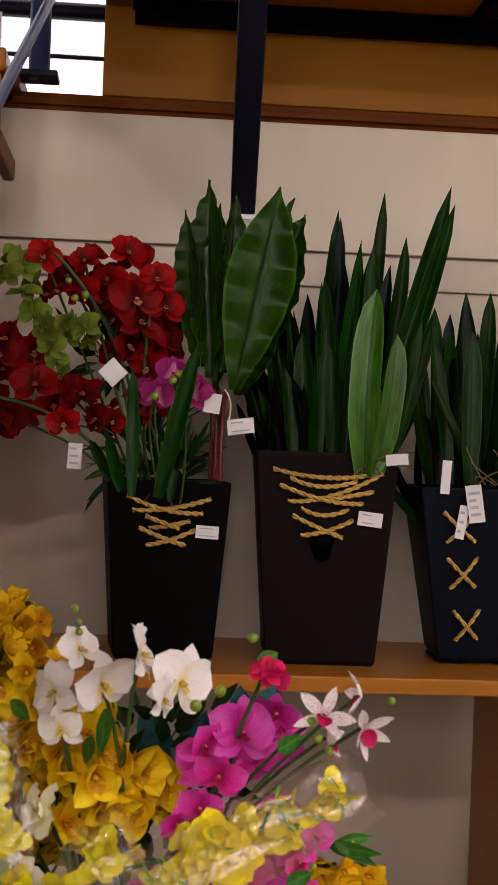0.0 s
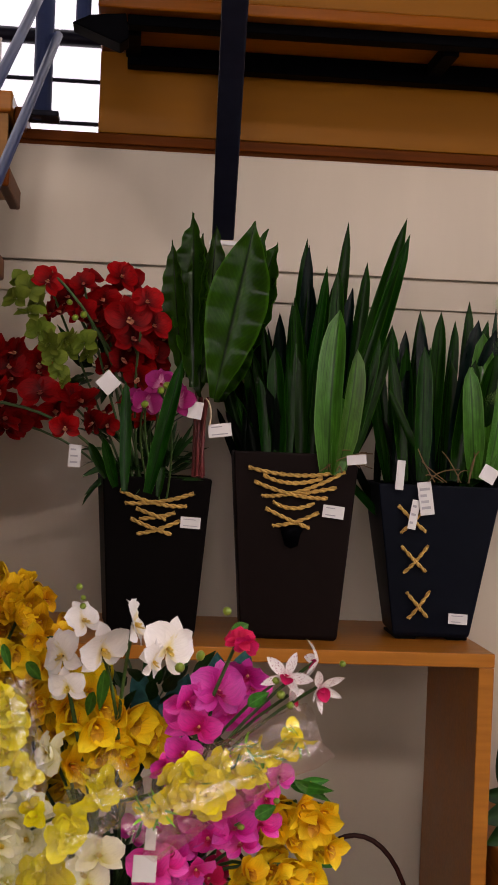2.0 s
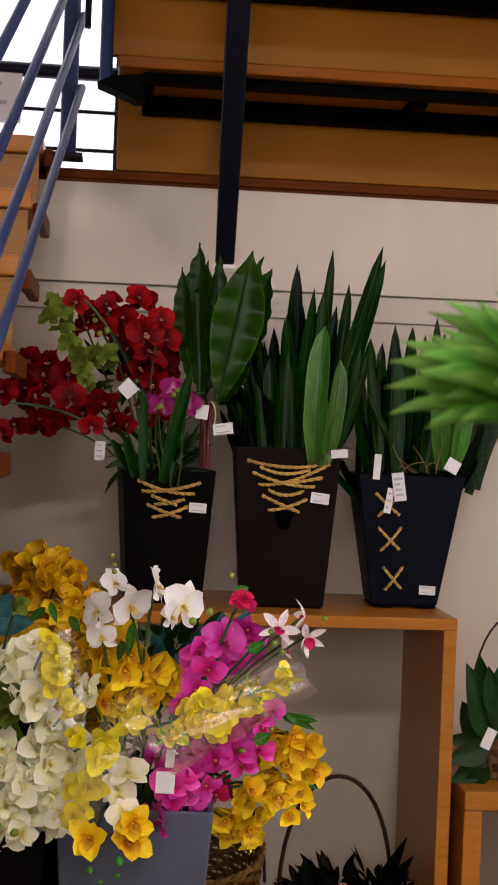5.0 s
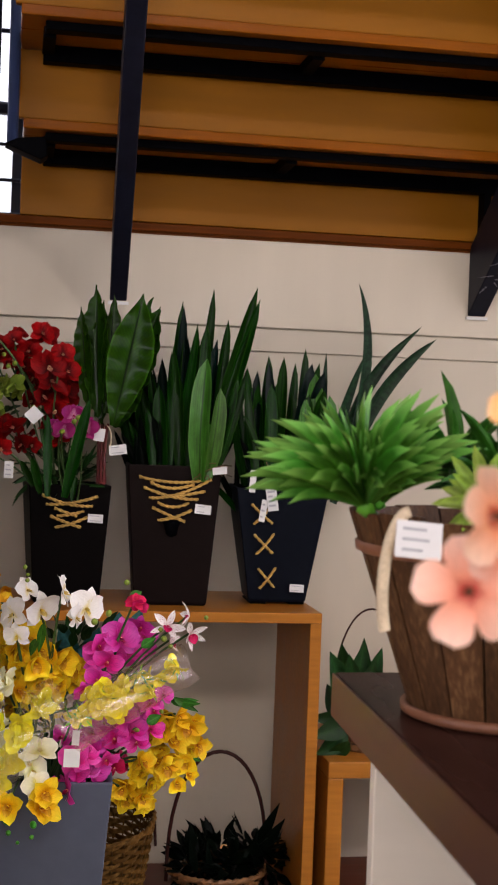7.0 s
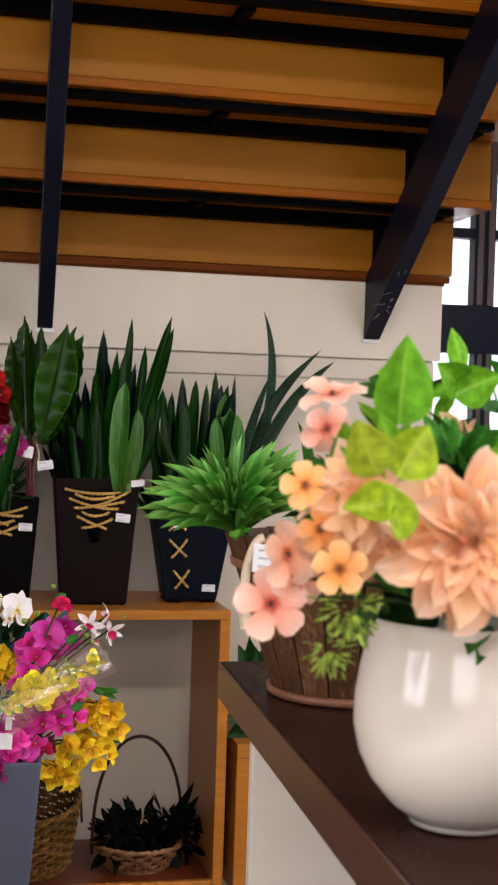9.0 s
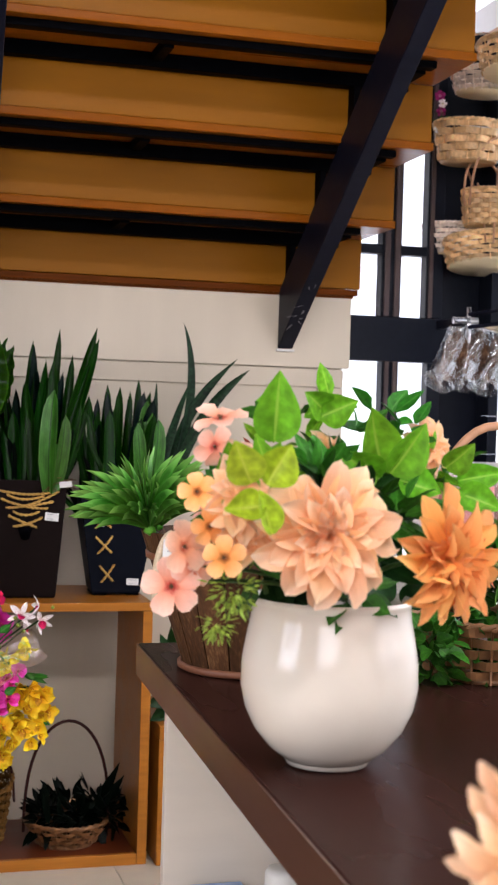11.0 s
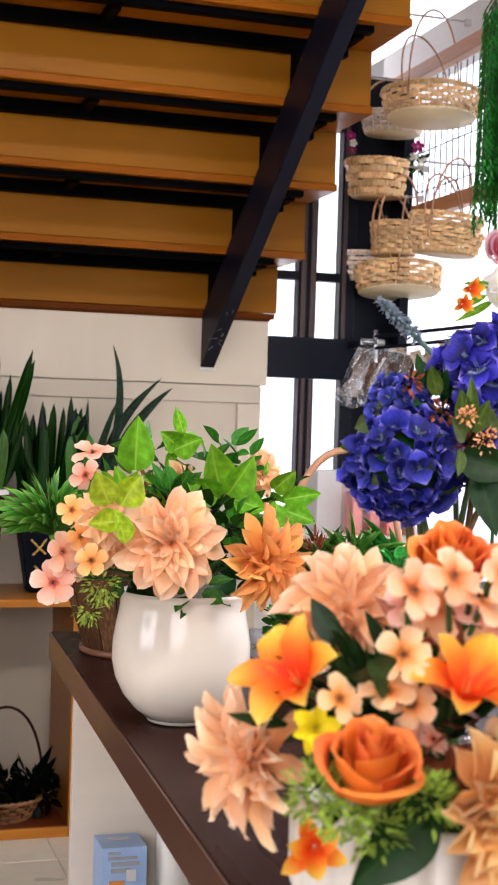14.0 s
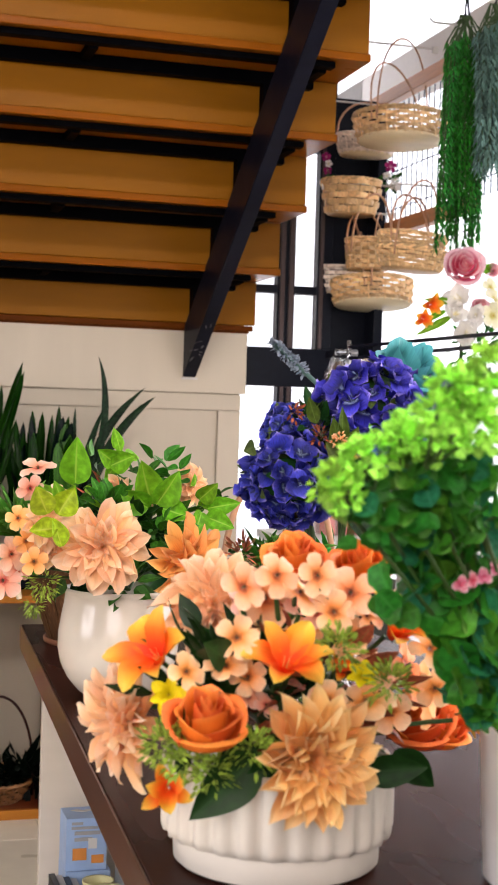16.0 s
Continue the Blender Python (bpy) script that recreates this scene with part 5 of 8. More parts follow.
stems(red, RED_A[::2] + RED_B[::3], ROOT1, 0.0022, 0.05)
part("stem", tube(bez((0.06, 2.78, 0.92), (-0.02, 2.70, 1.10), (-0.245, 2.66, 1.075), 12), 0.0028, 6), STEM, red)
green_o = thing("green_orchid_stem", "lime green artificial orchid stem among red ones", "artificial flowers", ROOT1)
GREEN_O = [(-0.127, 2.656, 1.242, 0.027), (-0.108, 2.668, 1.261, 0.0272), (-0.104, 2.648, 1.219, 0.0285), (-0.088, 2.66, 1.192, 0.0271), (-0.071, 2.653, 1.173, 0.027), (-0.047, 2.651, 1.18, 0.027), (-0.064, 2.665, 1.149, 0.024), (-0.016, 2.665, 1.176, 0.0272), (-0.057, 2.684, 1.126, 0.021), (-0.009, 2.671, 1.158, 0.0225), (-0.125, 2.686, 1.274, 0.0226), (-0.096, 2.681, 1.239, 0.0241), (-0.042, 2.689, 1.161, 0.021), (-0.046, 2.67, 1.111, 0.0176)]
flowers(green_o, moth_orchid, (P_GREENO, P_GREENO), GREEN_O, lean=0.9)
part("stem", tube(bez((0.09, 2.79, 0.90), (0.06, 2.68, 1.18), (-0.075, 2.67, 1.29), 10), 0.0025, 6), STEM, green_o)
plum = thing("plum_orchid_stem", "plum pink artificial orchid with yellow-green buds", "artificial flowers", ROOT1)
PLUM = [(0.086, 2.607, 1.081, 0.0281), (0.138, 2.634, 1.089, 0.0301), (0.109, 2.639, 1.114, 0.0286), (0.126, 2.636, 1.11, 0.0238), (0.069, 2.623, 1.09, 0.0189)]
flowers(plum, moth_orchid, (P_PLUM, P_MAGLIP), PLUM, lean=0.7)
PLUMBUD = [(0.084, 2.584, 1.08, 0.0069), (0.108, 2.574, 1.102, 0.0069), (0.118, 2.587, 1.111, 0.0077)]
flowers(plum, bud, (BUDG,), PLUMBUD, "bud")
stems(plum, PLUM[:3] + PLUMBUD, (0.12, 2.74, 0.90), 0.0018, 0.04)
green_buds = [(-0.019, 2.663, 1.222, 0.0072), (-0.042, 2.651, 1.24, 0.0063), (-0.032, 2.643, 1.215, 0.0063), (0.024, 2.674, 1.131, 0.0056)]
flowers(red, bud, (BUDG,), green_buds, "bud")
tall = thing("strap_leaf_plant", "two long green strap leaves standing in a planter", "artificial plant", ROOT1)
leaves(tall, [(0.057, 2.582, 0.942, 0.053, 2.612, 1.116, 0.0184), (0.094, 2.586, 0.941, 0.14, 2.577, 1.151, 0.0247), (0.11, 2.587, 0.936, 0.117, 2.593, 0.982, 0.0108), (0.028, 2.598, 0.963, -0.001, 2.578, 1.017, 0.0155), (0.043, 2.6, 0.948, 0.022, 2.559, 1.025, 0.017)], L_STRAP, "strap", nu=4, cup=0.5)
nest = thing("birds_nest_fern", "bunch of broad wavy green leaves tied on red stalks", "artificial plant", (0.19, 2.76, 0.88))
leaves(nest, [(0.196, 2.653, 1.095, 0.25, 2.628, 1.383, 0.101)], L_NEST, "broad", nu=10, nv=28, cup=0.1, ruffle=0.075, waves=6, bow=0.1, fold=0.45)
leaves(nest, [(0.164, 2.688, 1.113, 0.155, 2.722, 1.405, 0.0685), (0.146, 2.707, 1.129, 0.12, 2.675, 1.352, 0.0428), (0.18, 2.691, 1.122, 0.192, 2.693, 1.385, 0.049)], L_NEST, "broad", nu=8, nv=26, cup=0.2, ruffle=0.12, waves=8, bow=0.2, fold=0.55)
leaves(nest, [(0.215, 2.727, 1.092, 0.299, 2.745, 1.367, 0.0799), (0.165, 2.727, 1.123, 0.135, 2.727, 1.338, 0.0499), (0.183, 2.709, 1.123, 0.278, 2.712, 1.384, 0.0577), (0.154, 2.711, 1.13, 0.171, 2.722, 1.372, 0.0495), (0.206, 2.722, 1.091, 0.24, 2.696, 1.24, 0.0747), (0.176, 2.713, 1.098, 0.183, 2.743, 1.284, 0.0495)], L_NEST, "broad", nu=8, nv=26, cup=0.2, ruffle=0.13, waves=7, bow=0.3, fold=0.5)
for row in [(0.176, 2.706, 0.966, 0.178, 2.744, 1.099, 0), (0.171, 2.732, 0.965, 0.172, 2.756, 1.108, 0), (0.184, 2.716, 0.964, 0.186, 2.724, 1.095, 0), (0.174, 2.722, 0.964, 0.191, 2.731, 1.099, 0), (0.188, 2.734, 0.966, 0.18, 2.735, 1.099, 0), (0.18, 2.714, 0.966, 0.167, 2.749, 1.099, 0)]:
    part("stalk", tube([row[0:3], row[3:6]], 0.0032, 6, taper=0.8), REDSTEM, nest, "dark red stalk")
TAGS0 = [(0.166, 2.64, 1.075, 0.0239), (0.207, 2.64, 1.044, 0.0351), (-0.024, 2.64, 0.994, 0.0189), (0.432, 2.64, 1.005, 0.0273)]
card(nest, TAGS0[0][:3], 0.024, 0.028, 0, 8, 0)
card(nest, TAGS0[1][:3], 0.038, 0.022, 0, -8, 10, 2)
card(red, TAGS0[2][:3], 0.020, 0.036, 8, 2, 0, 3)
card(red, [(0.025, 2.64, 1.113, 0.0237)][0][:3], 0.03, 0.03, 5, 45, 0)
part("tie", tube(bez([(0.182, 2.63, 1.095, 0.0024)][0][:3], [(0.195, 2.62, 1.079, 0.0024)][0][:3], [(0.189, 2.63, 1.051, 0.0024)][0][:3], 6), 0.0014, 6), ROPEP, nest)

# strap-leaf plants in the second and third planters
ROOT2 = (0.346, 2.80, 0.90)
strap = thing("strap_leaf_plant", "dense dark green strap-leaf plant in a laced planter", "artificial plant", ROOT2)
leaves(strap, [(0.337, 2.8, 0.969, 0.358, 2.808, 1.386, 0.0234), (0.351, 2.807, 0.97, 0.388, 2.76, 1.334, 0.02), (0.391, 2.808, 0.971, 0.43, 2.813, 1.419, 0.0244), (0.372, 2.8, 0.97, 0.412, 2.802, 1.329, 0.0234), (0.407, 2.799, 0.972, 0.526, 2.775, 1.425, 0.0295), (0.421, 2.801, 0.972, 0.53, 2.763, 1.396, 0.0287), (0.416, 2.8, 0.972, 0.466, 2.812, 1.35, 0.0269), (0.398, 2.798, 0.971, 0.511, 2.805, 1.308, 0.0269), (0.313, 2.814, 0.968, 0.314, 2.831, 1.24, 0.0235), (0.323, 2.789, 0.969, 0.271, 2.823, 1.185, 0.0241), (0.364, 2.804, 0.97, 0.334, 2.764, 1.277, 0.0235), (0.429, 2.796, 0.972, 0.486, 2.779, 1.225, 0.0243), (0.431, 2.787, 0.973, 0.513, 2.803, 1.242, 0.0233), (0.295, 2.813, 0.976, 0.254, 2.786, 1.19, 0.02)], L_STRAP, "strap", cup=0.45, fold=0.3, bow=0.3)
leaves(strap, [(0.321, 2.771, 0.974, 0.306, 2.776, 1.191, 0.0316), (0.356, 2.749, 0.975, 0.353, 2.789, 1.22, 0.022), (0.367, 2.763, 0.975, 0.344, 2.794, 1.143, 0.0221), (0.333, 2.766, 0.974, 0.332, 2.779, 1.27, 0.0222), (0.4, 2.755, 0.977, 0.412, 2.785, 1.335, 0.0289), (0.377, 2.773, 0.976, 0.393, 2.789, 1.326, 0.0206), (0.298, 2.758, 0.973, 0.281, 2.781, 1.139, 0.0203)], L_STRAP, "strap", cup=0.35, fold=0.2, bow=0.1)
leaves(strap, [(0.353, 2.82, 0.969, 0.359, 2.789, 1.372, 0.0262), (0.408, 2.806, 0.972, 0.438, 2.786, 1.302, 0.0279), (0.339, 2.811, 0.969, 0.313, 2.793, 1.253, 0.0261), (0.388, 2.82, 0.97, 0.376, 2.836, 1.305, 0.0228)], L_STRAPB, "strap", cup=0.4, fold=0.2)
leaves(strap, [(0.394, 2.691, 0.98, 0.402, 2.684, 1.252, 0.0461), (0.41, 2.694, 0.981, 0.432, 2.674, 1.187, 0.0363), (0.403, 2.689, 0.978, 0.411, 2.711, 1.111, 0.0395)], L_STRAPL, "strap", cup=0.25, bow=0.15, nu=6, curl=-0.35, fold=0.35)
for k in range(9):
    a = Vector([(0.389, 2.69, 0.984, 0.0008)][0][:3]) + Vector((jit(0.03), jit(0.01), jit(0.004)))
    b = a + Vector((RNG.uniform(0.0, 0.09), jit(0.02), RNG.uniform(-0.005, 0.045)))
    part("root_fibre", tube(bez(a, (a + b) / 2 + Vector((0, 0, 0.02)), b, 5), 0.0012, 4), TWIG, strap)
card(strap, TAGS0[3][:3], 0.032, 0.016, -5, -6, 10)
strap3 = thing("strap_leaf_plant", "dark green strap-leaf plant in a blue-black planter", "artificial plant", (0.585, 2.82, 0.88))
leaves(strap3, [(0.528, 2.817, 0.966, 0.512, 2.794, 1.238, 0.0226), (0.543, 2.832, 0.966, 0.569, 2.838, 1.273, 0.0324), (0.576, 2.816, 0.968, 0.583, 2.81, 1.206, 0.0322), (0.517, 2.821, 0.965, 0.491, 2.828, 1.203, 0.0227), (0.588, 2.812, 0.968, 0.594, 2.78, 1.267, 0.0286), (0.606, 2.811, 0.969, 0.634, 2.843, 1.258, 0.0262), (0.636, 2.809, 0.97, 0.652, 2.817, 1.291, 0.0251), (0.624, 2.811, 0.969, 0.682, 2.797, 1.257, 0.0286), (0.611, 2.81, 0.969, 0.622, 2.812, 1.184, 0.0322), (0.551, 2.81, 0.967, 0.535, 2.782, 1.203, 0.025), (0.647, 2.808, 0.97, 0.653, 2.793, 1.208, 0.0251), (0.517, 2.82, 0.965, 0.469, 2.785, 1.177, 0.0191)], L_STRAP, "strap", cup=0.4, fold=0.25, bow=0.12)
leaves(strap3, [(0.562, 2.746, 0.972, 0.562, 2.756, 1.203, 0.0303), (0.535, 2.757, 0.97, 0.507, 2.776, 1.19, 0.0222), (0.622, 2.747, 0.974, 0.651, 2.752, 1.183, 0.0338), (0.642, 2.757, 0.974, 0.679, 2.722, 1.194, 0.0375), (0.652, 2.774, 0.972, 0.706, 2.738, 1.033, 0.0283), (0.575, 2.748, 0.972, 0.5, 2.758, 1.13, 0.0163)], L_STRAP, "strap", cup=0.35, fold=0.2)
leaves(strap3, [(0.621, 2.77, 0.973, 0.663, 2.79, 1.256, 0.0376), (0.638, 2.775, 0.973, 0.684, 2.75, 1.237, 0.0401), (0.525, 2.767, 0.97, 0.536, 2.798, 1.233, 0.0258), (0.586, 2.773, 0.972, 0.563, 2.803, 1.253, 0.0259)], L_STRAPB, "strap", cup=0.4)
leaves(strap3, [(0.662, 2.739, 0.98, 0.669, 2.775, 1.232, 0.0438), (0.673, 2.734, 0.981, 0.691, 2.72, 1.182, 0.0417), (0.664, 2.733, 0.978, 0.683, 2.765, 1.119, 0.0377), (0.653, 2.744, 0.98, 0.635, 2.728, 1.17, 0.0359)], L_STRAPL, "strap", cup=0.25, bow=0.2, nu=6, curl=-0.3, fold=0.3)
snake = thing("snake_plant", "banded grey-green snake plant leaves rising from the planter", "artificial plant", (0.66, 2.84, 0.86))
for a, c, b, w in (((0.735, 2.84, 0.93), (0.845, 2.84, 1.26), (0.783, 2.85, 1.455), 0.034), ((0.745, 2.83, 0.94), (0.79, 2.82, 1.20), (0.973, 2.83, 1.328), 0.042), ((0.735, 2.86, 0.94), (0.76, 2.87, 1.20), (0.948, 2.87, 1.360), 0.032), ((0.74, 2.85, 0.94), (0.75, 2.85, 1.22), (0.930, 2.84, 1.346), 0.026), ((0.71, 2.84, 0.93), (0.73, 2.84, 1.12), (0.80, 2.83, 1.285), 0.034), ((0.69, 2.85, 0.93), (0.70, 2.85, 1.12), (0.712, 2.86, 1.285), 0.030)):
    part("leaf", curved_leaf(a, c, b, w, 0.3), L_SNAKE, snake)
for k in range(8):
    a = Vector([(0.606, 2.7, 0.972, 0.0011)][0][:3]) + Vector((jit(0.04), jit(0.01), 0))
    b = a + Vector((jit(0.06), jit(0.02), RNG.uniform(0.01, 0.06)))
    part("root_fibre", tube(bez(a, (a + b) / 2 + Vector((jit(0.02), 0, 0.012)), b, 5), 0.0012, 4), TWIG, strap3)
card(strap3, [(0.658, 2.66, 0.989, 0.0227)][0][:3], 0.028, 0.026, 5, 28, 0)

# inner leaves filling the two strap-leaf plants, mostly near-black to paint the shaded gaps
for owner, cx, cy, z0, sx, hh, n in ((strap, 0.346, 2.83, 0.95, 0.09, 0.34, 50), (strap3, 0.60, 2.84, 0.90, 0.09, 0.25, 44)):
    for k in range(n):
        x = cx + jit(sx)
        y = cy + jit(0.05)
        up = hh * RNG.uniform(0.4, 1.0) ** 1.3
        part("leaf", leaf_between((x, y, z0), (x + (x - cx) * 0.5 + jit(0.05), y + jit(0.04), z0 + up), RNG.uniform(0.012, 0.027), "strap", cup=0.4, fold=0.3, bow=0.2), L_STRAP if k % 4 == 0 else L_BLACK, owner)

# dark filler tufts added in the first planter, darkening the gaps between its stems
sprig(red, (0.07, 2.80, 1.00), 0.07, 70, 0.06, 0.014, L_DARK, "blade", label="dark filler foliage added inside")
sprig(red, (0.02, 2.80, 1.14), 0.08, 70, 0.05, 0.016, L_DARK, label="dark filler foliage added inside")
sprig(tall, (0.12, 2.78, 0.96), 0.05, 50, 0.07, 0.012, L_DARK, "blade", label="dark filler foliage added inside")


# ---- floor planters with orchid bunches ----
pa, fa, _ = planter("slate grey tapered floor planter filled with orchid bunches", 0.065, 2.20, 0.0, 0.17, 0.235, 0.47, PLANTERG, -4)
pb, fb, _ = planter("black tapered floor planter filled with white orchids", -0.20, 2.16, 0.0, 0.17, 0.235, 0.44, PLANTERB, 6)
pc, fc_, _ = planter("black floor planter with ochre flowers behind the others", -0.14, 2.46, 0.0, 0.17, 0.225, 0.56, PLANTERB, 2)
RA, RB = (0.06, 2.20, 0.40), (-0.19, 2.16, 0.38)
mag = thing("magenta_orchid_bunch", "bunch of magenta artificial moth orchids with crimson lips", "artificial flowers", RA)
MAG_A = [(0.183, 2.142, 0.713, 0.0482), (0.161, 2.103, 0.679, 0.035), (0.2, 2.158, 0.684, 0.0378), (0.225, 2.168, 0.732, 0.0326), (0.143, 2.121, 0.543, 0.0406), (0.152, 2.17, 0.539, 0.0397), (0.191, 2.101, 0.579, 0.0403), (0.108, 2.078, 0.511, 0.038), (0.14, 2.13, 0.478, 0.0408), (0.098, 2.073, 0.458, 0.0431), (0.133, 2.09, 0.532, 0.0348), (0.178, 2.111, 0.541, 0.0369), (0.22, 2.131, 0.528, 0.032), (0.258, 2.086, 0.623, 0.0262), (0.141, 2.074, 0.653, 0.0293), (0.12, 2.157, 0.615, 0.0269), (0.067, 2.101, 0.454, 0.0314), (0.088, 2.166, 0.531, 0.0288), (0.202, 2.16, 0.589, 0.0324), (0.238, 2.108, 0.591, 0.0264), (0.159, 2.116, 0.579, 0.0352), (0.125, 2.122, 0.569, 0.0318)]
flowers(mag, moth_orchid, (P_MAG, P_MAGLIP), [(x, y, z, r * 0.88) for x, y, z, r in MAG_A + more(MAG_A, 30, 0.03, 0.02)], lean=0.9, count=5)
MAG_S = [(0.205, 2.103, 0.785, 0.021), (0.214, 2.102, 0.778, 0.017)]
flowers(mag, moth_orchid, (P_CRIM, P_MAGLIP), MAG_S, lean=0.6)
CRIM = [(0.229, 2.164, 0.596, 0.0361), (0.208, 2.167, 0.569, 0.0325), (0.199, 2.186, 0.478, 0.0273), (0.184, 2.16, 0.475, 0.0234), (0.217, 2.156, 0.554, 0.027), (0.239, 2.173, 0.605, 0.0236)]
flowers(mag, moth_orchid, (P_CRIM, P_MAGLIP), CRIM, lean=0.7)
stems(mag, MAG_A[::2] + MAG_S[:1], RA, 0.0024, 0.05)
flowers(mag, bud, (BUDG,), [(0.187, 2.075, 0.824, 0.0069), (0.256, 2.076, 0.596, 0.0052), (0.215, 2.09, 0.56, 0.0052), (0.156, 2.08, 0.767, 0.0052)], "bud")
leaves(mag, [(0.195, 2.113, 0.788, 0.219, 2.135, 0.801, 0.0229), (0.232, 2.086, 0.574, 0.257, 2.084, 0.588, 0.0192), (0.208, 2.103, 0.558, 0.238, 2.136, 0.544, 0.0175), (0.218, 2.088, 0.709, 0.243, 2.083, 0.726, 0.0174), (0.277, 2.11, 0.607, 0.325, 2.069, 0.611, 0.0159), (0.28, 2.097, 0.616, 0.324, 2.087, 0.593, 0.014)], L_GREEN, "leaf", cup=0.3)
card(mag, [(0.099, 2.04, 0.523, 0.017)][0][:3], 0.028, 0.032, 3, 2, 0)
card(mag, [(0.105, 2.04, 0.558, 0.017)][0][:3], 0.013, 0.026, 3, 4, 0)
wht = thing("white_orchid_stem", "white artificial moth orchids with yellow lips", "artificial flowers", RA)
WHT = [(0.038, 2.087, 0.772, 0.0339), (0.014, 2.093, 0.805, 0.0249), (0.075, 2.071, 0.804, 0.0324), (0.117, 2.095, 0.774, 0.0354), (-0.008, 2.095, 0.762, 0.0306), (0.099, 2.072, 0.761, 0.0247), (-0.001, 2.095, 0.725, 0.0227)]
for row, d in zip(WHT, ((0.5, -1, -0.35), (0.4, -1, 0.5), (0.9, -0.35, 0.35), (0.3, -1, -0.1), (-0.9, -0.6, 0.1), (0.9, -0.5, -0.2), (-0.5, -0.9, -0.3))):
    part("flower", head(moth_orchid, (P_WHITE, P_WHITELIP), 4), None, wht, "", facing(row[:3], (d[0] + 0.35, d[1], d[2]), row[3] * 1.15))
stems(wht, WHT[::2], RA, 0.0024, 0.05)
flowers(wht, bud, (BUDG,), [(0.157, 2.079, 0.769, 0.0069), (0.133, 2.084, 0.753, 0.0078), (0.009, 2.077, 0.848, 0.0052), (0.014, 2.084, 0.834, 0.0043), (0.014, 2.085, 0.824, 0.0052)], "bud")
spk = thing("speckled_orchid_stem", "white orchids speckled with maroon on a thin stem", "artificial flowers", RA)
SPK = [(0.262, 2.081, 0.746, 0.0296), (0.304, 2.082, 0.733, 0.0297), (0.305, 2.107, 0.762, 0.0265), (0.272, 2.119, 0.714, 0.0248)]
flowers(spk, slim_orchid, (P_SPECK, P_CRIM), SPK, lean=1.0, aim=(0.5, -1, 0.1))
stems(spk, SPK, RA, 0.0022, 0.06)
flowers(spk, bud, (BUDG,), [(0.256, 2.075, 0.725, 0.0069), (0.249, 2.079, 0.741, 0.0061), (0.331, 2.082, 0.763, 0.0052), (0.268, 2.076, 0.712, 0.0061)], "bud")
yel = thing("yellow_orchid_bunch", "bunch of golden yellow artificial cymbidium orchids", "artificial flowers", RA)
YEL_A = [(-0.136, 2.149, 0.718, 0.0406), (-0.112, 2.145, 0.712, 0.0353), (-0.061, 2.15, 0.697, 0.0337), (-0.026, 2.168, 0.708, 0.0376), (-0.017, 2.144, 0.723, 0.0319), (0.002, 2.15, 0.681, 0.032), (0.076, 2.182, 0.672, 0.0434), (0.033, 2.122, 0.673, 0.0351), (-0.011, 2.166, 0.651, 0.0358), (0.016, 2.179, 0.645, 0.0324), (0.076, 2.145, 0.632, 0.032), (0.041, 2.138, 0.692, 0.0301), (-0.052, 2.184, 0.665, 0.0324), (-0.037, 2.139, 0.726, 0.03), (0.004, 2.135, 0.621, 0.03), (-0.032, 2.155, 0.626, 0.0302), (0.035, 2.176, 0.623, 0.027), (0.06, 2.128, 0.65, 0.0265), (-0.071, 2.146, 0.759, 0.0265), (-0.003, 2.147, 0.694, 0.0302)]
flowers(yel, cup_orchid, (P_YEL, P_YELLIP), [(x, y, z, r * 0.98) for x, y, z, r in YEL_A], lean=0.8, count=5)
YEL_B = [(-0.154, 2.227, 0.678, 0.0366), (-0.097, 2.195, 0.676, 0.0361), (-0.126, 2.228, 0.66, 0.0366), (-0.075, 2.174, 0.715, 0.0322), (-0.044, 2.187, 0.687, 0.0325), (0.019, 2.212, 0.703, 0.0329), (0.048, 2.231, 0.645, 0.0369), (0.102, 2.196, 0.648, 0.031), (-0.025, 2.178, 0.68, 0.0324), (0.022, 2.17, 0.61, 0.0323), (-0.009, 2.202, 0.59, 0.0327), (-0.04, 2.175, 0.581, 0.0305), (0.05, 2.225, 0.596, 0.0313), (-0.069, 2.227, 0.607, 0.0312), (-0.099, 2.175, 0.742, 0.0304)]
flowers(yel, cup_orchid, (P_YEL, P_YELLIP), [(x, y, z, r * 1.15) for x, y, z, r in YEL_B], lean=0.8, count=5)
flowers(yel, cup_orchid, (P_YEL, P_YELLIP), more(YEL_A + YEL_B, 60, 0.032, 0.01, 0.85), lean=0.9, count=5)
stems(yel, YEL_A[::2], RA, 0.0024, 0.05)
YEL_S = [(-0.007, 2.011, 0.449, 0.0333), (0.047, 2.032, 0.439, 0.0371), (0.053, 2.026, 0.467, 0.0286)]
flowers(yel, cup_orchid, (P_YEL, P_YELLIP), YEL_S, lean=0.5)
stems(yel, YEL_S, (0.02, 2.13, 0.47), 0.002, 0.03)
flowers(yel, bud, (L_GREEN,), [(-0.008, 2.006, 0.424, 0.0075), (0.036, 1.997, 0.421, 0.0075), (-0.005, 1.993, 0.409, 0.0058), (0.034, 1.996, 0.4, 0.005), (0.011, 2.006, 0.388, 0.0042)], "bud")
leaves(yel, [(0.043, 2.085, 0.748, 0.038, 2.114, 0.692, 0.0155), (0.031, 2.07, 0.724, 0.024, 2.099, 0.689, 0.0137), (-0.086, 2.087, 0.767, -0.112, 2.107, 0.742, 0.0137), (-0.051, 2.082, 0.755, -0.034, 2.114, 0.729, 0.0155), (-0.078, 2.076, 0.777, -0.068, 2.073, 0.747, 0.012)], L_GREEN, "leaf", cup=0.3)
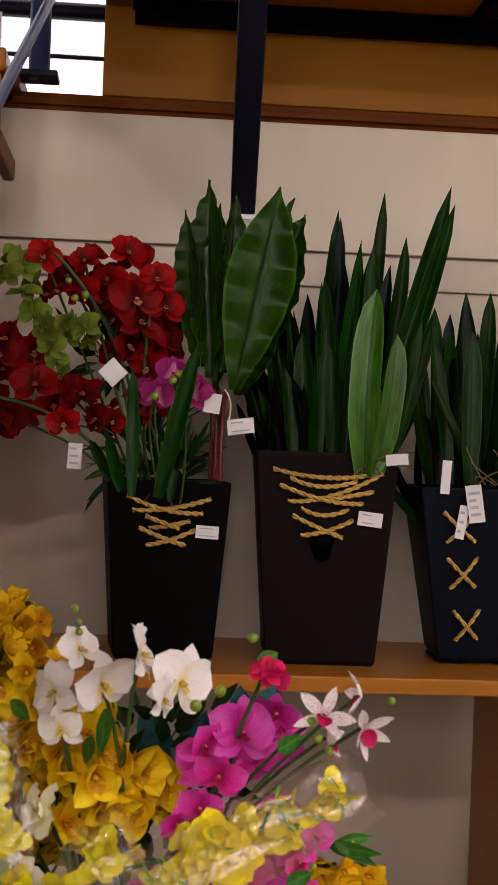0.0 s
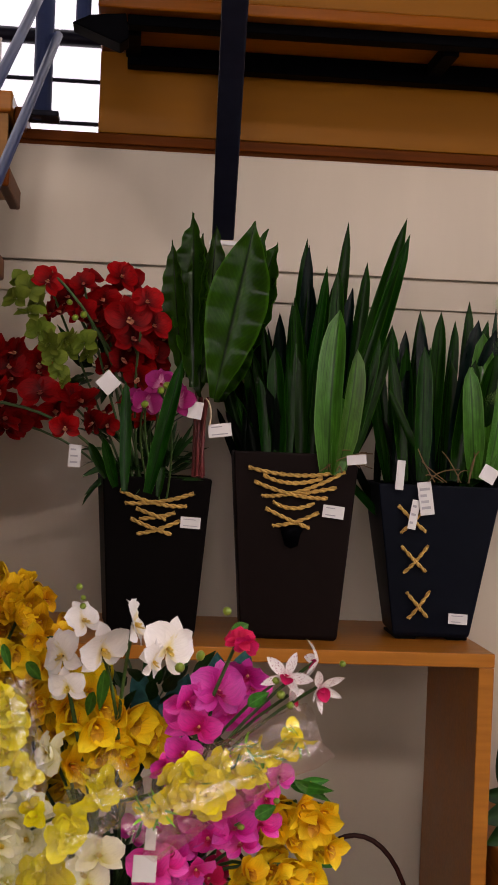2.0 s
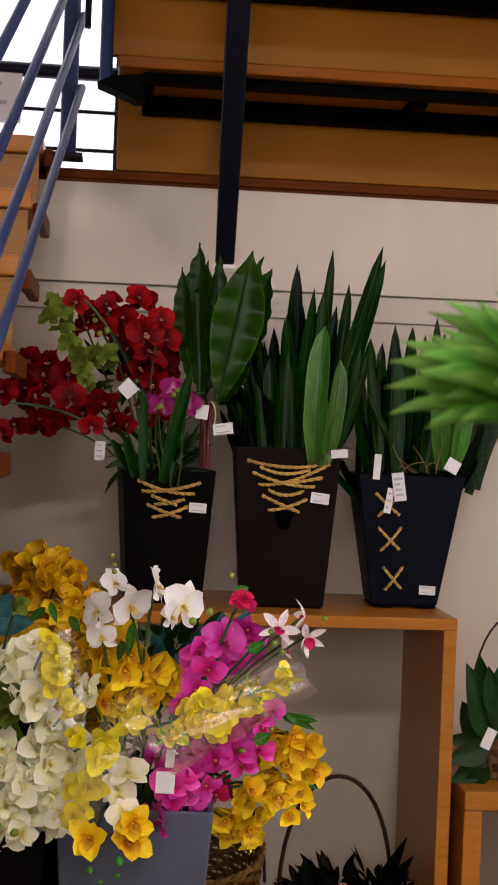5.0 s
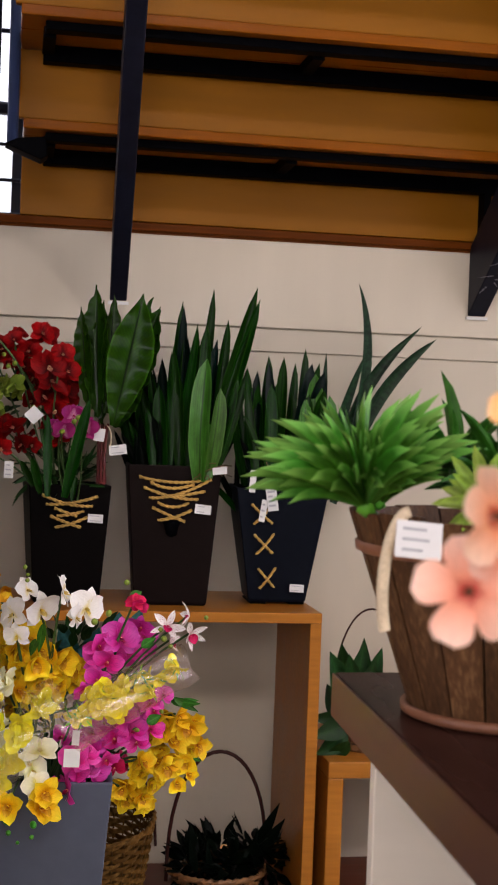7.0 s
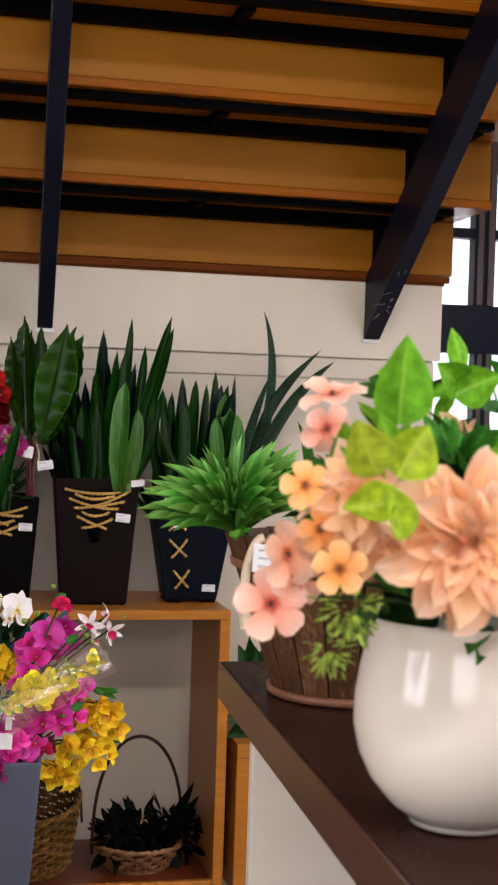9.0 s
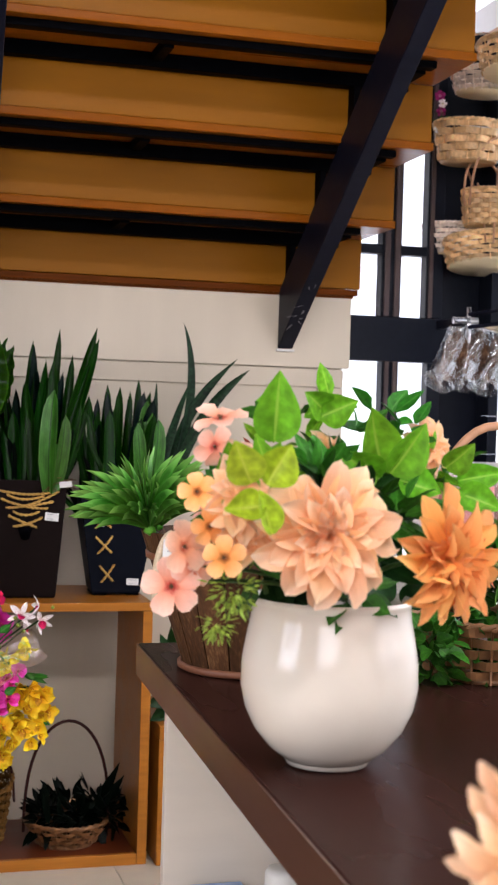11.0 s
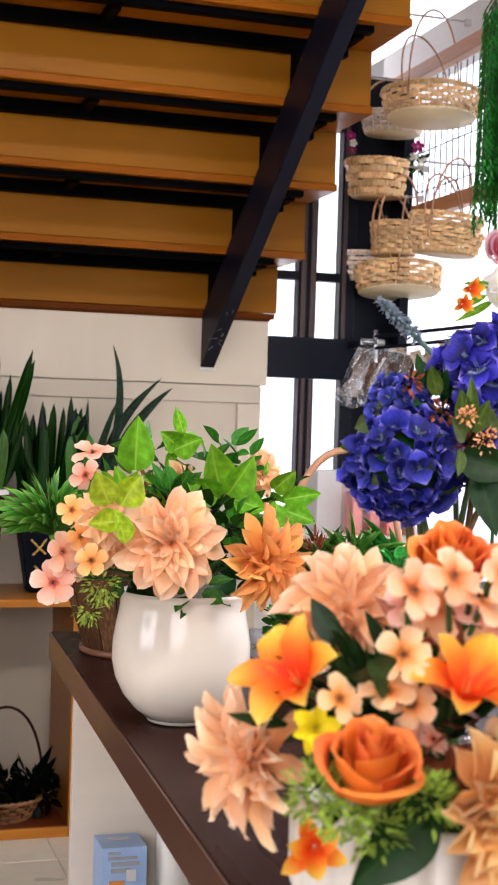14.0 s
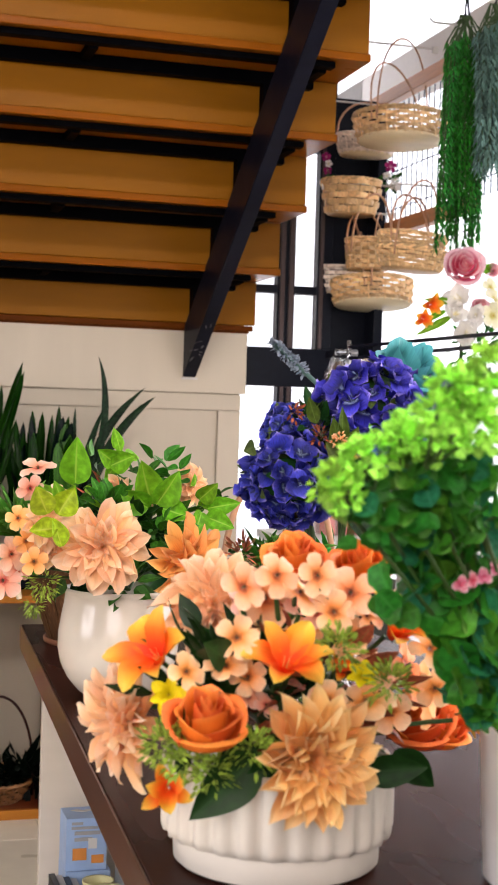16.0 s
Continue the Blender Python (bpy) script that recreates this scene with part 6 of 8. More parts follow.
gold = thing("yellow_orchid_bunch", "drooping bunch of bright yellow orchids with rust lips", "artificial flowers", (0.10, 2.2, 0.42))
GOLD = [(0.292, 2.146, 0.575, 0.0359), (0.316, 2.151, 0.552, 0.0342), (0.267, 2.155, 0.546, 0.0324), (0.286, 2.155, 0.523, 0.0343), (0.312, 2.155, 0.488, 0.0325), (0.255, 2.185, 0.507, 0.031), (0.231, 2.139, 0.491, 0.0322), (0.275, 2.13, 0.485, 0.0321), (0.218, 2.187, 0.46, 0.031), (0.255, 2.183, 0.443, 0.0328), (0.218, 2.189, 0.414, 0.0311), (0.298, 2.156, 0.446, 0.0271), (0.33, 2.187, 0.553, 0.0275), (0.327, 2.186, 0.512, 0.0275), (0.197, 2.143, 0.44, 0.0232), (0.237, 2.175, 0.418, 0.0272), (0.302, 2.18, 0.536, 0.031), (0.261, 2.17, 0.483, 0.0272)]
flowers(gold, cup_orchid, (P_YEL, P_YELLIP), [(x, y, z, r * 0.9) for x, y, z, r in GOLD], lean=0.8, count=5, aim=(0.3, -1, -0.25))
flowers(gold, cup_orchid, (P_YEL, P_YELLIP), more(GOLD, 34, 0.026, 0.01, 0.85), lean=0.9, count=5, aim=(0.3, -1, -0.25))
stems(gold, GOLD[::2], (0.12, 2.2, 0.42), 0.0024, 0.05)
leaves(gold, [(0.297, 2.192, 0.588, 0.343, 2.222, 0.586, 0.0147), (0.309, 2.199, 0.527, 0.342, 2.182, 0.518, 0.0147), (0.316, 2.19, 0.566, 0.348, 2.218, 0.542, 0.0128), (0.316, 2.203, 0.489, 0.351, 2.217, 0.472, 0.0129)], L_GREEN, "leaf", cup=0.3)
och = thing("ochre_flower_bunch", "bunch of dull ochre yellow artificial flowers in the back planter", "artificial flowers", (-0.14, 2.46, 0.5))
OCH = [(-0.132, 2.422, 0.812, 0.0398), (-0.104, 2.403, 0.81, 0.0375), (-0.074, 2.407, 0.8, 0.0396), (-0.053, 2.398, 0.772, 0.0356), (-0.087, 2.385, 0.772, 0.0392), (-0.124, 2.427, 0.782, 0.0359), (-0.062, 2.403, 0.746, 0.0336), (-0.155, 2.445, 0.784, 0.0361), (-0.135, 2.384, 0.762, 0.0333), (-0.104, 2.452, 0.739, 0.0343), (-0.05, 2.435, 0.798, 0.0281), (-0.087, 2.454, 0.821, 0.0283), (-0.166, 2.452, 0.818, 0.0302)]
OCH = [(x, y, z - 0.01, r * 0.78) for x, y, z, r in OCH]
flowers(och, cup_orchid, (P_YELD, P_YELLIP), OCH, lean=0.9)
flowers(och, cup_orchid, (P_YELD, P_YELLIP), more(OCH, 26, 0.03, 0.01), lean=0.9)
stems(och, OCH[::2], (-0.14, 2.46, 0.5), 0.0024, 0.04)
crm = thing("cream_orchid_bunch", "drooping bunch of creamy white artificial orchids", "artificial flowers", RB)
CRM_A = [(-0.128, 2.084, 0.693, 0.0291), (-0.113, 2.065, 0.662, 0.0306), (-0.091, 2.031, 0.642, 0.0301), (-0.075, 2.075, 0.597, 0.0325), (-0.108, 2.04, 0.633, 0.0252), (-0.062, 2.048, 0.578, 0.0304), (-0.039, 2.07, 0.547, 0.0325), (-0.088, 2.061, 0.57, 0.0289), (-0.072, 2.055, 0.542, 0.0305), (-0.041, 2.086, 0.582, 0.031), (-0.137, 2.067, 0.559, 0.0306), (-0.14, 2.05, 0.538, 0.0287), (-0.112, 2.045, 0.51, 0.0303), (-0.08, 2.082, 0.484, 0.0326), (-0.063, 2.059, 0.499, 0.0306), (-0.096, 2.077, 0.468, 0.0291), (-0.131, 2.051, 0.483, 0.027), (-0.139, 2.042, 0.443, 0.0285), (-0.011, 2.062, 0.646, 0.0273), (-0.022, 2.079, 0.537, 0.0292), (-0.048, 2.04, 0.474, 0.0253), (-0.066, 2.078, 0.446, 0.0257)]
flowers(crm, ruffled_orchid, (P_CREAM, P_WHITELIP), [(x, y, z, r * 1.2) for x, y, z, r in CRM_A], lean=0.9, count=5)
CRM_B = [(0.031, 2.067, 0.493, 0.036), (0.044, 2.062, 0.529, 0.0342), (0.022, 2.063, 0.511, 0.0308), (0.04, 2.03, 0.478, 0.0286), (-0.124, 2.055, 0.461, 0.0304), (-0.144, 2.065, 0.415, 0.0272), (-0.105, 2.032, 0.45, 0.0251), (-0.022, 2.041, 0.453, 0.0219)]
flowers(crm, moth_orchid, (P_CREAM, P_WHITELIP), CRM_B, lean=0.8)
flowers(crm, ruffled_orchid, (P_CREAM, P_WHITELIP), more(CRM_A, 34, 0.03, 0.01, 1.1), lean=0.9, count=5)
stems(crm, CRM_A[::2] + CRM_B[:2], RB, 0.0024, 0.05)
flowers(crm, bud, (BUDG,), [(-0.14, 2.025, 0.46, 0.0092), (-0.115, 2.031, 0.452, 0.0092)], "bud")
leaves(crm, [(-0.158, 2.097, 0.613, -0.105, 2.099, 0.561, 0.0258), (-0.14, 2.09, 0.606, -0.119, 2.117, 0.566, 0.0223), (-0.048, 2.086, 0.539, -0.034, 2.097, 0.493, 0.0086), (-0.052, 2.108, 0.508, -0.059, 2.114, 0.462, 0.007)], L_LIME, "leaf", cup=0.3)
leaves(crm, [(-0.164, 2.108, 0.749, -0.103, 2.099, 0.743, 0.0519), (-0.14, 2.13, 0.755, -0.167, 2.131, 0.772, 0.0437)], L_TEAL, "leaf", cup=0.3)
lim = thing("lime_flower_spray", "lime green artificial flower spray at the planter's edge", "artificial flowers", RB)
LIM = [(-0.143, 2.057, 0.642, 0.0287), (-0.131, 2.059, 0.616, 0.0254), (-0.153, 2.071, 0.665, 0.0255), (-0.126, 2.04, 0.776, 0.0201)]
flowers(lim, cup_orchid, (P_GREENO, P_GREENO), LIM, lean=0.7)
stems(lim, LIM, RB, 0.002, 0.05)
fill = thing("teal_leaf_branch", "dark teal artificial eucalyptus leaves among the orchids", "artificial plant", RA)
leaves(fill, [(0.104, 2.251, 0.652, 0.093, 2.27, 0.705, 0.043), (0.123, 2.238, 0.636, 0.136, 2.272, 0.697, 0.0465), (0.086, 2.247, 0.634, 0.111, 2.227, 0.684, 0.041), (0.131, 2.236, 0.674, 0.15, 2.206, 0.725, 0.0371), (0.102, 2.237, 0.682, 0.079, 2.276, 0.713, 0.0371), (0.145, 2.228, 0.638, 0.149, 2.246, 0.682, 0.037), (0.096, 2.228, 0.6, 0.121, 2.206, 0.642, 0.0407), (0.069, 2.244, 0.587, 0.095, 2.219, 0.621, 0.0372), (-0.038, 2.226, 0.745, -0.007, 2.212, 0.766, 0.0367), (0.214, 2.244, 0.693, 0.231, 2.247, 0.754, 0.0374), (0.194, 2.225, 0.705, 0.187, 2.218, 0.752, 0.0334)], L_TEAL, "leaf", cup=0.3)
sprig(fill, (0.10, 2.26, 0.66), 0.09, 60, 0.045, 0.02, L_DARK, label="dark green filler leaves")
sprig(fill, (0.02, 2.28, 0.60), 0.10, 60, 0.045, 0.02, L_DARK, label="dark green filler leaves")
sprig(fill, (-0.18, 2.22, 0.58), 0.11, 60, 0.045, 0.02, L_DARK, label="dark green filler leaves")
sprig(fill, (0.10, 2.24, 0.52), 0.08, 50, 0.045, 0.02, L_DARK, label="dark green filler leaves")
stems(fill, [(0.1, 2.26, 0.66), (0.02, 2.28, 0.6), (0.1, 2.24, 0.55)], RA, 0.003, 0.02)


def sleeve(owner, pts, r0, r1, matl, name="film_sleeve"):
    """A crumpled open sleeve of clear film round a bunch."""
    bm, rings, n = bmesh.new(), [], 18
    pts = [Vector(p) for p in pts]
    for k, p in enumerate(pts):
        d = (pts[min(k + 1, len(pts) - 1)] - pts[max(k - 1, 0)]).normalized()
        u = d.orthogonal().normalized()
        w = d.cross(u)
        r = r0 + (r1 - r0) * k / (len(pts) - 1)
        rings.append([bm.verts.new(p + (u * math.cos(6.28319 * j / n) + w * math.sin(6.28319 * j / n)) * r * (1 + jit(0.13)) + d * jit(0.006)) for j in range(n)])
    for a, b in zip(rings, rings[1:]):
        for j in range(n):
            bm.faces.new((a[j], a[(j + 1) % n], b[(j + 1) % n], b[j]))
    ob = part(name, bm, matl, owner, "crumpled clear film sleeve", smooth=False)
    ob.visible_shadow = False
    return ob


wrap = thing("wrapped_flower_bunch", "yellow artificial flowers in a clear film sleeve lying over the orchids", "artificial flowers", (0.0, 2.02, 0.66))
WRAP = [(0.114, 2.007, 0.602, 0.0184), (0.135, 2.009, 0.615, 0.0201), (0.155, 2.009, 0.632, 0.0218), (0.176, 2.007, 0.628, 0.0218), (0.199, 2.034, 0.64, 0.0204), (0.219, 2.031, 0.654, 0.0204), (0.238, 2.008, 0.667, 0.0185), (0.26, 2.02, 0.674, 0.0169), (0.273, 2.014, 0.686, 0.0186), (0.184, 2.014, 0.654, 0.0168), (0.209, 2.016, 0.674, 0.0152), (0.147, 2.024, 0.645, 0.0169), (0.165, 2.023, 0.608, 0.0169), (0.051, 2.016, 0.618, 0.0217), (0.098, 2.011, 0.593, 0.0167), (0.122, 2.015, 0.624, 0.0151), (0.23, 2.009, 0.646, 0.0134)]
flowers(wrap, ruffled_orchid, (P_LEMON, P_WHITELIP), [(x, y, z, r * 1.15) for x, y, z, r in WRAP + more(WRAP, 26, 0.012, 0.004)], lean=1.0)
part("stem", tube([[(-0.002, 2.03, 0.587, 0.0008)][0][:3], [(0.14, 2.03, 0.623, 0.0008)][0][:3], [(0.278, 2.03, 0.681, 0.0009)][0][:3]], 0.0022, 5), STEM, wrap)
for row in WRAP[::2]:
    sprig(wrap, row[:3], 0.014, 10, 0.02, 0.004, L_LIME, "blade", label="green sepals")
sleeve(wrap, [r[:3] for r in [(0.086, 2.02, 0.575, 0.0008), (0.119, 2.02, 0.599, 0.0008), (0.152, 2.02, 0.619, 0.0008), (0.185, 2.02, 0.636, 0.0008), (0.218, 2.02, 0.655, 0.0008), (0.252, 2.02, 0.673, 0.0008), (0.281, 2.02, 0.687, 0.0008), (0.296, 2.02, 0.694, 0.0008)]], 0.044, 0.034, FILMP)
wrap2 = thing("wrapped_flower_bunch", "yellow artificial flowers in a clear film sleeve among the orchids", "artificial flowers", (-0.08, 2.0, 0.6))
WRAP2 = [(0.006, 2.018, 0.59, 0.02), (-0.001, 2.016, 0.556, 0.0217), (-0.012, 2.02, 0.518, 0.0217), (-0.023, 2.026, 0.487, 0.0201), (0.015, 2.018, 0.573, 0.0184), (-0.025, 2.026, 0.524, 0.0184), (-0.064, 2.019, 0.713, 0.0216), (-0.067, 2.012, 0.681, 0.0216), (-0.061, 2.021, 0.663, 0.0183), (-0.078, 2.026, 0.729, 0.0167), (-0.055, 2.007, 0.703, 0.0166), (-0.027, 2.018, 0.589, 0.015), (-0.037, 2.018, 0.635, 0.015)]
flowers(wrap2, ruffled_orchid, (P_LEMON, P_WHITELIP), [(x, y, z, r * 1.2) for x, y, z, r in WRAP2 + more(WRAP2, 16, 0.012, 0.004)], lean=1.0)
stems(wrap2, WRAP2[::3], RB, 0.002, 0.04)
sleeve(wrap2, [r[:3] for r in [(-0.039, 2.02, 0.467, 0.0008), (-0.024, 2.02, 0.501, 0.0008), (-0.007, 2.02, 0.535, 0.0008), (0.011, 2.02, 0.572, 0.0008), (0.043, 2.02, 0.611, 0.0008), (0.076, 2.02, 0.632, 0.0008)]], 0.034, 0.044, FILM)
sleeve(wrap2, [r[:3] for r in [(-0.044, 2.02, 0.605, 0.0008), (-0.052, 2.02, 0.647, 0.0008), (-0.062, 2.02, 0.688, 0.0008), (-0.074, 2.02, 0.738, 0.0008)]], 0.03, 0.036, FILM)


# ---- woven baskets ----
def basket(label, at, rb, rt, h, rows, stakes, matl, rim_mat=None, handle=0.0, hmat=None, base_mat=None, sy=1.0, yaw=0.0, tilt=0.0, group="", hw=0.0035, twin=False, strip=1.0, name="basket", pitch=0.0, hyaw=0.0):
    m = Matrix.Translation(at) @ Matrix.Rotation(radians(yaw), 4, "Z") @ Matrix.Rotation(radians(tilt), 4, "Y") @ Matrix.Rotation(radians(pitch), 4, "X") @ Matrix.Diagonal((1, sy, 1, 1))
    ob = thing(name, label, "basket", at, group)
    part("base", lathe([(0.001, 0), (rb, 0), (rb * 1.01, 0.006), (0.001, 0.008)], 36), base_mat or matl, ob, "", m)
    for k in range(rows):
        f0, f1 = (k + 0.09) / rows, (k + 0.91) / rows
        bm, n, rings = bmesh.new(), stakes * 4, []
        for j in range(n):
            a = 6.28319 * j / n
            s = math.sin(a * stakes / 2 + math.pi * (k % 2)) * 0.0058 * strip
            ring = []
            for f, o in ((f0, 0.0018), (f1, 0.0018), (f1, -0.0018), (f0, -0.0018)):
                r = rb + (rt - rb) * f + s + o
                ring.append(bm.verts.new((math.cos(a) * r, math.sin(a) * r, 0.004 + h * f)))
            rings.append(ring)
        for j in range(n):
            for q in range(4):
                bm.faces.new((rings[j][q], rings[(j + 1) % n][q], rings[(j + 1) % n][(q + 1) % 4], rings[j][(q + 1) % 4]))
        bmesh.ops.recalc_face_normals(bm, faces=bm.faces[:])
        part("woven_band", bm, matl, ob, "", m, smooth=False)
    stake = to_mesh("stake", tube([(rb, 0, 0.0), (rt, 0, h)], 0.0020, 5), matl)
    for j in range(stakes):
        part("stake", stake, None, ob, "", m @ Matrix.Rotation(6.28319 * (j + 0.5) / stakes, 4, "Z"))
    for o in (0.0, math.pi):
        part("rim_braid", tube([(math.cos(6.28319 * j / 72) * (rt + 0.003 * math.cos(18 * 6.28319 * j / 72 + o)), math.sin(6.28319 * j / 72) * (rt + 0.003 * math.cos(18 * 6.28319 * j / 72 + o)), h + 0.004 + 0.003 * math.sin(18 * 6.28319 * j / 72 + o)) for j in range(72)], 0.0042, 6, closed=True), rim_mat or matl, ob, "", m)
    if handle:
        for off, low in (((-0.012, 1.0), (0.012, 0.80)) if twin else ((0, 1.0),)):
            pts = [(math.cos(math.pi * u) * (rt + 0.003) * (1 if abs(math.cos(math.pi * u)) > 0.2 else 1), off * (1 + 2.2 * math.sin(math.pi * u)), h * 0.55 + math.sin(math.pi * u) ** 0.75 * (handle * low - h * 0.55)) for u in (k / 22 for k in range(23))]
            part("handle", tube(pts, hw, 7), hmat or HANDLE, ob, "bent willow handle", m @ Matrix.Rotation(radians(hyaw), 4, "Z"))
    return ob, m


# on the bottom board of the tall shelf
basket("round brown rush basket standing in the shelf unit", (0.205, 2.76, 0.050), 0.10, 0.130, 0.17, 14, 30, WICKERB, handle=0.34, hmat=HANDLED, strip=0.7, tilt=-4, pitch=12)
hb, hm = basket("low dark wicker basket with a tall cane handle", (0.475, 2.76, 0.0285), 0.075, 0.112, 0.062, 5, 24, WICKERD, handle=0.33, hmat=HANDLED, hw=0.0045)
dark = thing("dark_foliage", "blackish green artificial foliage heaped in a low basket", "artificial plant", (0.48, 2.76, 0.06))
for x, y, z, r in ((0.42, 2.74, 0.10, 0.05), (0.50, 2.72, 0.10, 0.055), (0.56, 2.76, 0.12, 0.055), (0.47, 2.78, 0.11, 0.05), (0.60, 2.76, 0.09, 0.045)):
    sprig(dark, (x, y, z), r, 46, 0.055, 0.024, L_BLACK, "leaf")
leaves(dark, [(0.54, 2.74, 0.10, 0.61, 2.72, 0.25, 0.035), (0.56, 2.74, 0.12, 0.66 - 0.04, 2.70, 0.22, 0.03), (0.42, 2.70, 0.10, 0.40, 2.68, 0.19, 0.02), (0.45, 2.70, 0.10, 0.44, 2.68, 0.18, 0.016)], L_BLACK, "leaf")
part("dry_flower", head(five_petal, (P_APR, TWIG)), None, dark, "", facing((0.485, 2.72, 0.150), (0, -0.6, 1), 0.009))

# basket with green leaves on the low shelf
gb, gm = basket("wicker basket with a thin dark handle on the low shelf", (0.815, 2.74, 0.3725), 0.065, 0.085, 0.075, 5, 20, WICKERD, handle=0.32, hmat=HANDLED, hw=0.0022)
gpl = thing("leafy_plant", "round dark green leaves spilling from a basket on the low shelf", "artificial plant", (0.80, 2.72, 0.43))
leaves(gpl, [(0.747, 2.674, 0.463, 0.694, 2.638, 0.611, 0.0686), (0.761, 2.662, 0.489, 0.776, 2.654, 0.627, 0.0569), (0.752, 2.668, 0.453, 0.659, 2.668, 0.456, 0.0342), (0.748, 2.669, 0.419, 0.678, 2.663, 0.373, 0.0502), (0.748, 2.651, 0.445, 0.658, 2.634, 0.42, 0.0499), (0.748, 2.647, 0.406, 0.702, 2.686, 0.356, 0.0385), (0.768, 2.648, 0.503, 0.734, 2.622, 0.609, 0.0453), (0.768, 2.674, 0.452, 0.801, 2.636, 0.597, 0.0503)], L_DARK, "leaf", cup=0.3, bow=0.4)
leaves(gpl, [(0.769, 2.732, 0.451, 0.733, 2.687, 0.621, 0.0584), (0.789, 2.719, 0.454, 0.788, 2.698, 0.632, 0.0535), (0.792, 2.73, 0.452, 0.84, 2.729, 0.605, 0.0537), (0.755, 2.724, 0.441, 0.715, 2.741, 0.518, 0.0512)], L_DARK, "leaf", cup=0.3, bow=0.4)
card(gpl, [(0.739, 2.62, 0.469, 0.0224)][0][:3], 0.022, 0.040, 10, 25, 0)

# ---- on the counter: stave bucket with succulents ----
BX, BY, BZ = 0.440, 0.890, 0.846
bucket = thing("wooden_bucket", "rustic brown stave bucket with rope handle on the counter", "bucket", (BX, BY, BZ))
NST, RBOT, RTOP, BH = 18, 0.088, 0.152, 0.188
for k in range(NST):
    a0, a1 = 6.28319 * (k + 0.03) / NST, 6.28319 * (k + 0.97) / NST
    bm, dz = bmesh.new(), jit(0.004)
    vs = []
    for z, r in ((0.004, RBOT), (BH + dz, RTOP)):
        for o in (0.0, -0.009):
            vs.append([bm.verts.new((math.cos(a) * (r + o), math.sin(a) * (r + o), z)) for a in (a0, (a0 + a1) / 2, a1)])
    for j in range(2):
        for A, B in ((vs[0], vs[2]), (vs[3], vs[1])):
            bm.faces.new((A[j], A[j + 1], B[j + 1], B[j]))
        bm.faces.new((vs[2][j], vs[2][j + 1], vs[3][j + 1], vs[3][j]))
        bm.faces.new((vs[1][j], vs[1][j + 1], vs[0][j + 1], vs[0][j]))
    bm.faces.new((vs[0][0], vs[2][0], vs[3][0], vs[1][0]))
    bm.faces.new((vs[0][2], vs[1][2], vs[3][2], vs[2][2]))
    bmesh.ops.recalc_face_normals(bm, faces=bm.faces[:])
    part("stave", bm, STAVE, bucket, "", Matrix.Translation((BX, BY, BZ)), smooth=False)
part("bucket_floor", lathe([(0.001, 0.0), (RBOT - 0.01, 0.0), (RBOT - 0.01, 0.012), (0.001, 0.012)], 30), STAVE, bucket, "", Matrix.Translation((BX, BY, BZ)))
for z, r, h in ((0.0, RBOT + 0.004, 0.009), (0.150, RTOP - 0.012, 0.010)):
    part("hoop", lathe([(r, z), (r + 0.004, z + 0.002), (r + 0.005, z + h), (r - 0.001, z + h + 0.001)], 48), HOOP, bucket, "reddish wooden hoop", Matrix.Translation((BX, BY, BZ)))
part("grip_board", box(BX - 0.075, BX - 0.030, BY - 0.148, BY - 0.138, BZ + 0.14, BZ + 0.222, 0.003), STAVE, bucket, "raised stave with a hole")
LOOP = [(0.3, 0.73, 1.046, 0.0005), (0.287, 0.73, 1.044, 0.0005), (0.277, 0.73, 1.02, 0.0005), (0.273, 0.73, 0.988, 0.0005), (0.274, 0.73, 0.957, 0.0005), (0.282, 0.73, 0.929, 0.0005)]
part("rope_handle", tube([p for a, b, c in zip(LOOP, LOOP[1:], LOOP[2:]) for p in bez(Vector(a[:3]).lerp(Vector(b[:3]), 0.5), b[:3], Vector(b[:3]).lerp(Vector(c[:3]), 0.5), 5)[:-1]], 0.0050, 9), ROPEP, bucket, "pale twisted rope handle")
card(bucket, [(0.3, 0.722, 1.023, 0.0005)][0][:3], 0.040, 0.030, 4, 5, -8, 3)
succ = thing("succulent_arrangement", "spiky green and blue-grey artificial succulents in a stave bucket", "artificial plant", (BX, BY, BZ + 0.10))
part("moss", lathe([(0.001, 0.172), (0.06, 0.168), (0.105, 0.155), (0.114, 0.14)], 24), SOIL, succ, "", Matrix.Translation((BX, BY, BZ)))


BLADES = {}


def spiky(owner, c, n, l, w, matl, aim=(0, 0, 1), spread=1.0, name="rosette"):
    """A rosette of pointed leaves, each a piece of its own on a few shared shapes."""
    if matl.name not in BLADES:
        BLADES[matl.name] = []
        for q in range(4):
            bm = bmesh.new()
            petal(bm, Matrix(), 1.0, 1.0, "blade", 0.3, -0.3 + jit(0.35), nu=2, nv=6)
            BLADES[matl.name].append(to_mesh("blade", bm, matl))
    q = Vector(aim).normalized().to_track_quat("Z", "Y").to_matrix().to_4x4()
    bm = bmesh.new()
    blob(bm, c, l * 0.09, 0, 1)
    core = part(name, bm, matl, owner)
    for k in range(n):
        u = math.sqrt((k + 0.5) / n)
        f = l * RNG.uniform(0.75, 1.1)
        part("leaf", RNG.choice(BLADES[matl.name]), None, core, "", Matrix.Translation(c) @ q @ spin(137.5 * k + jit(12), 90 - u * 95 * spread + jit(8), 0.004) @ Matrix.Diagonal((w, f, f, 1)))
    return core


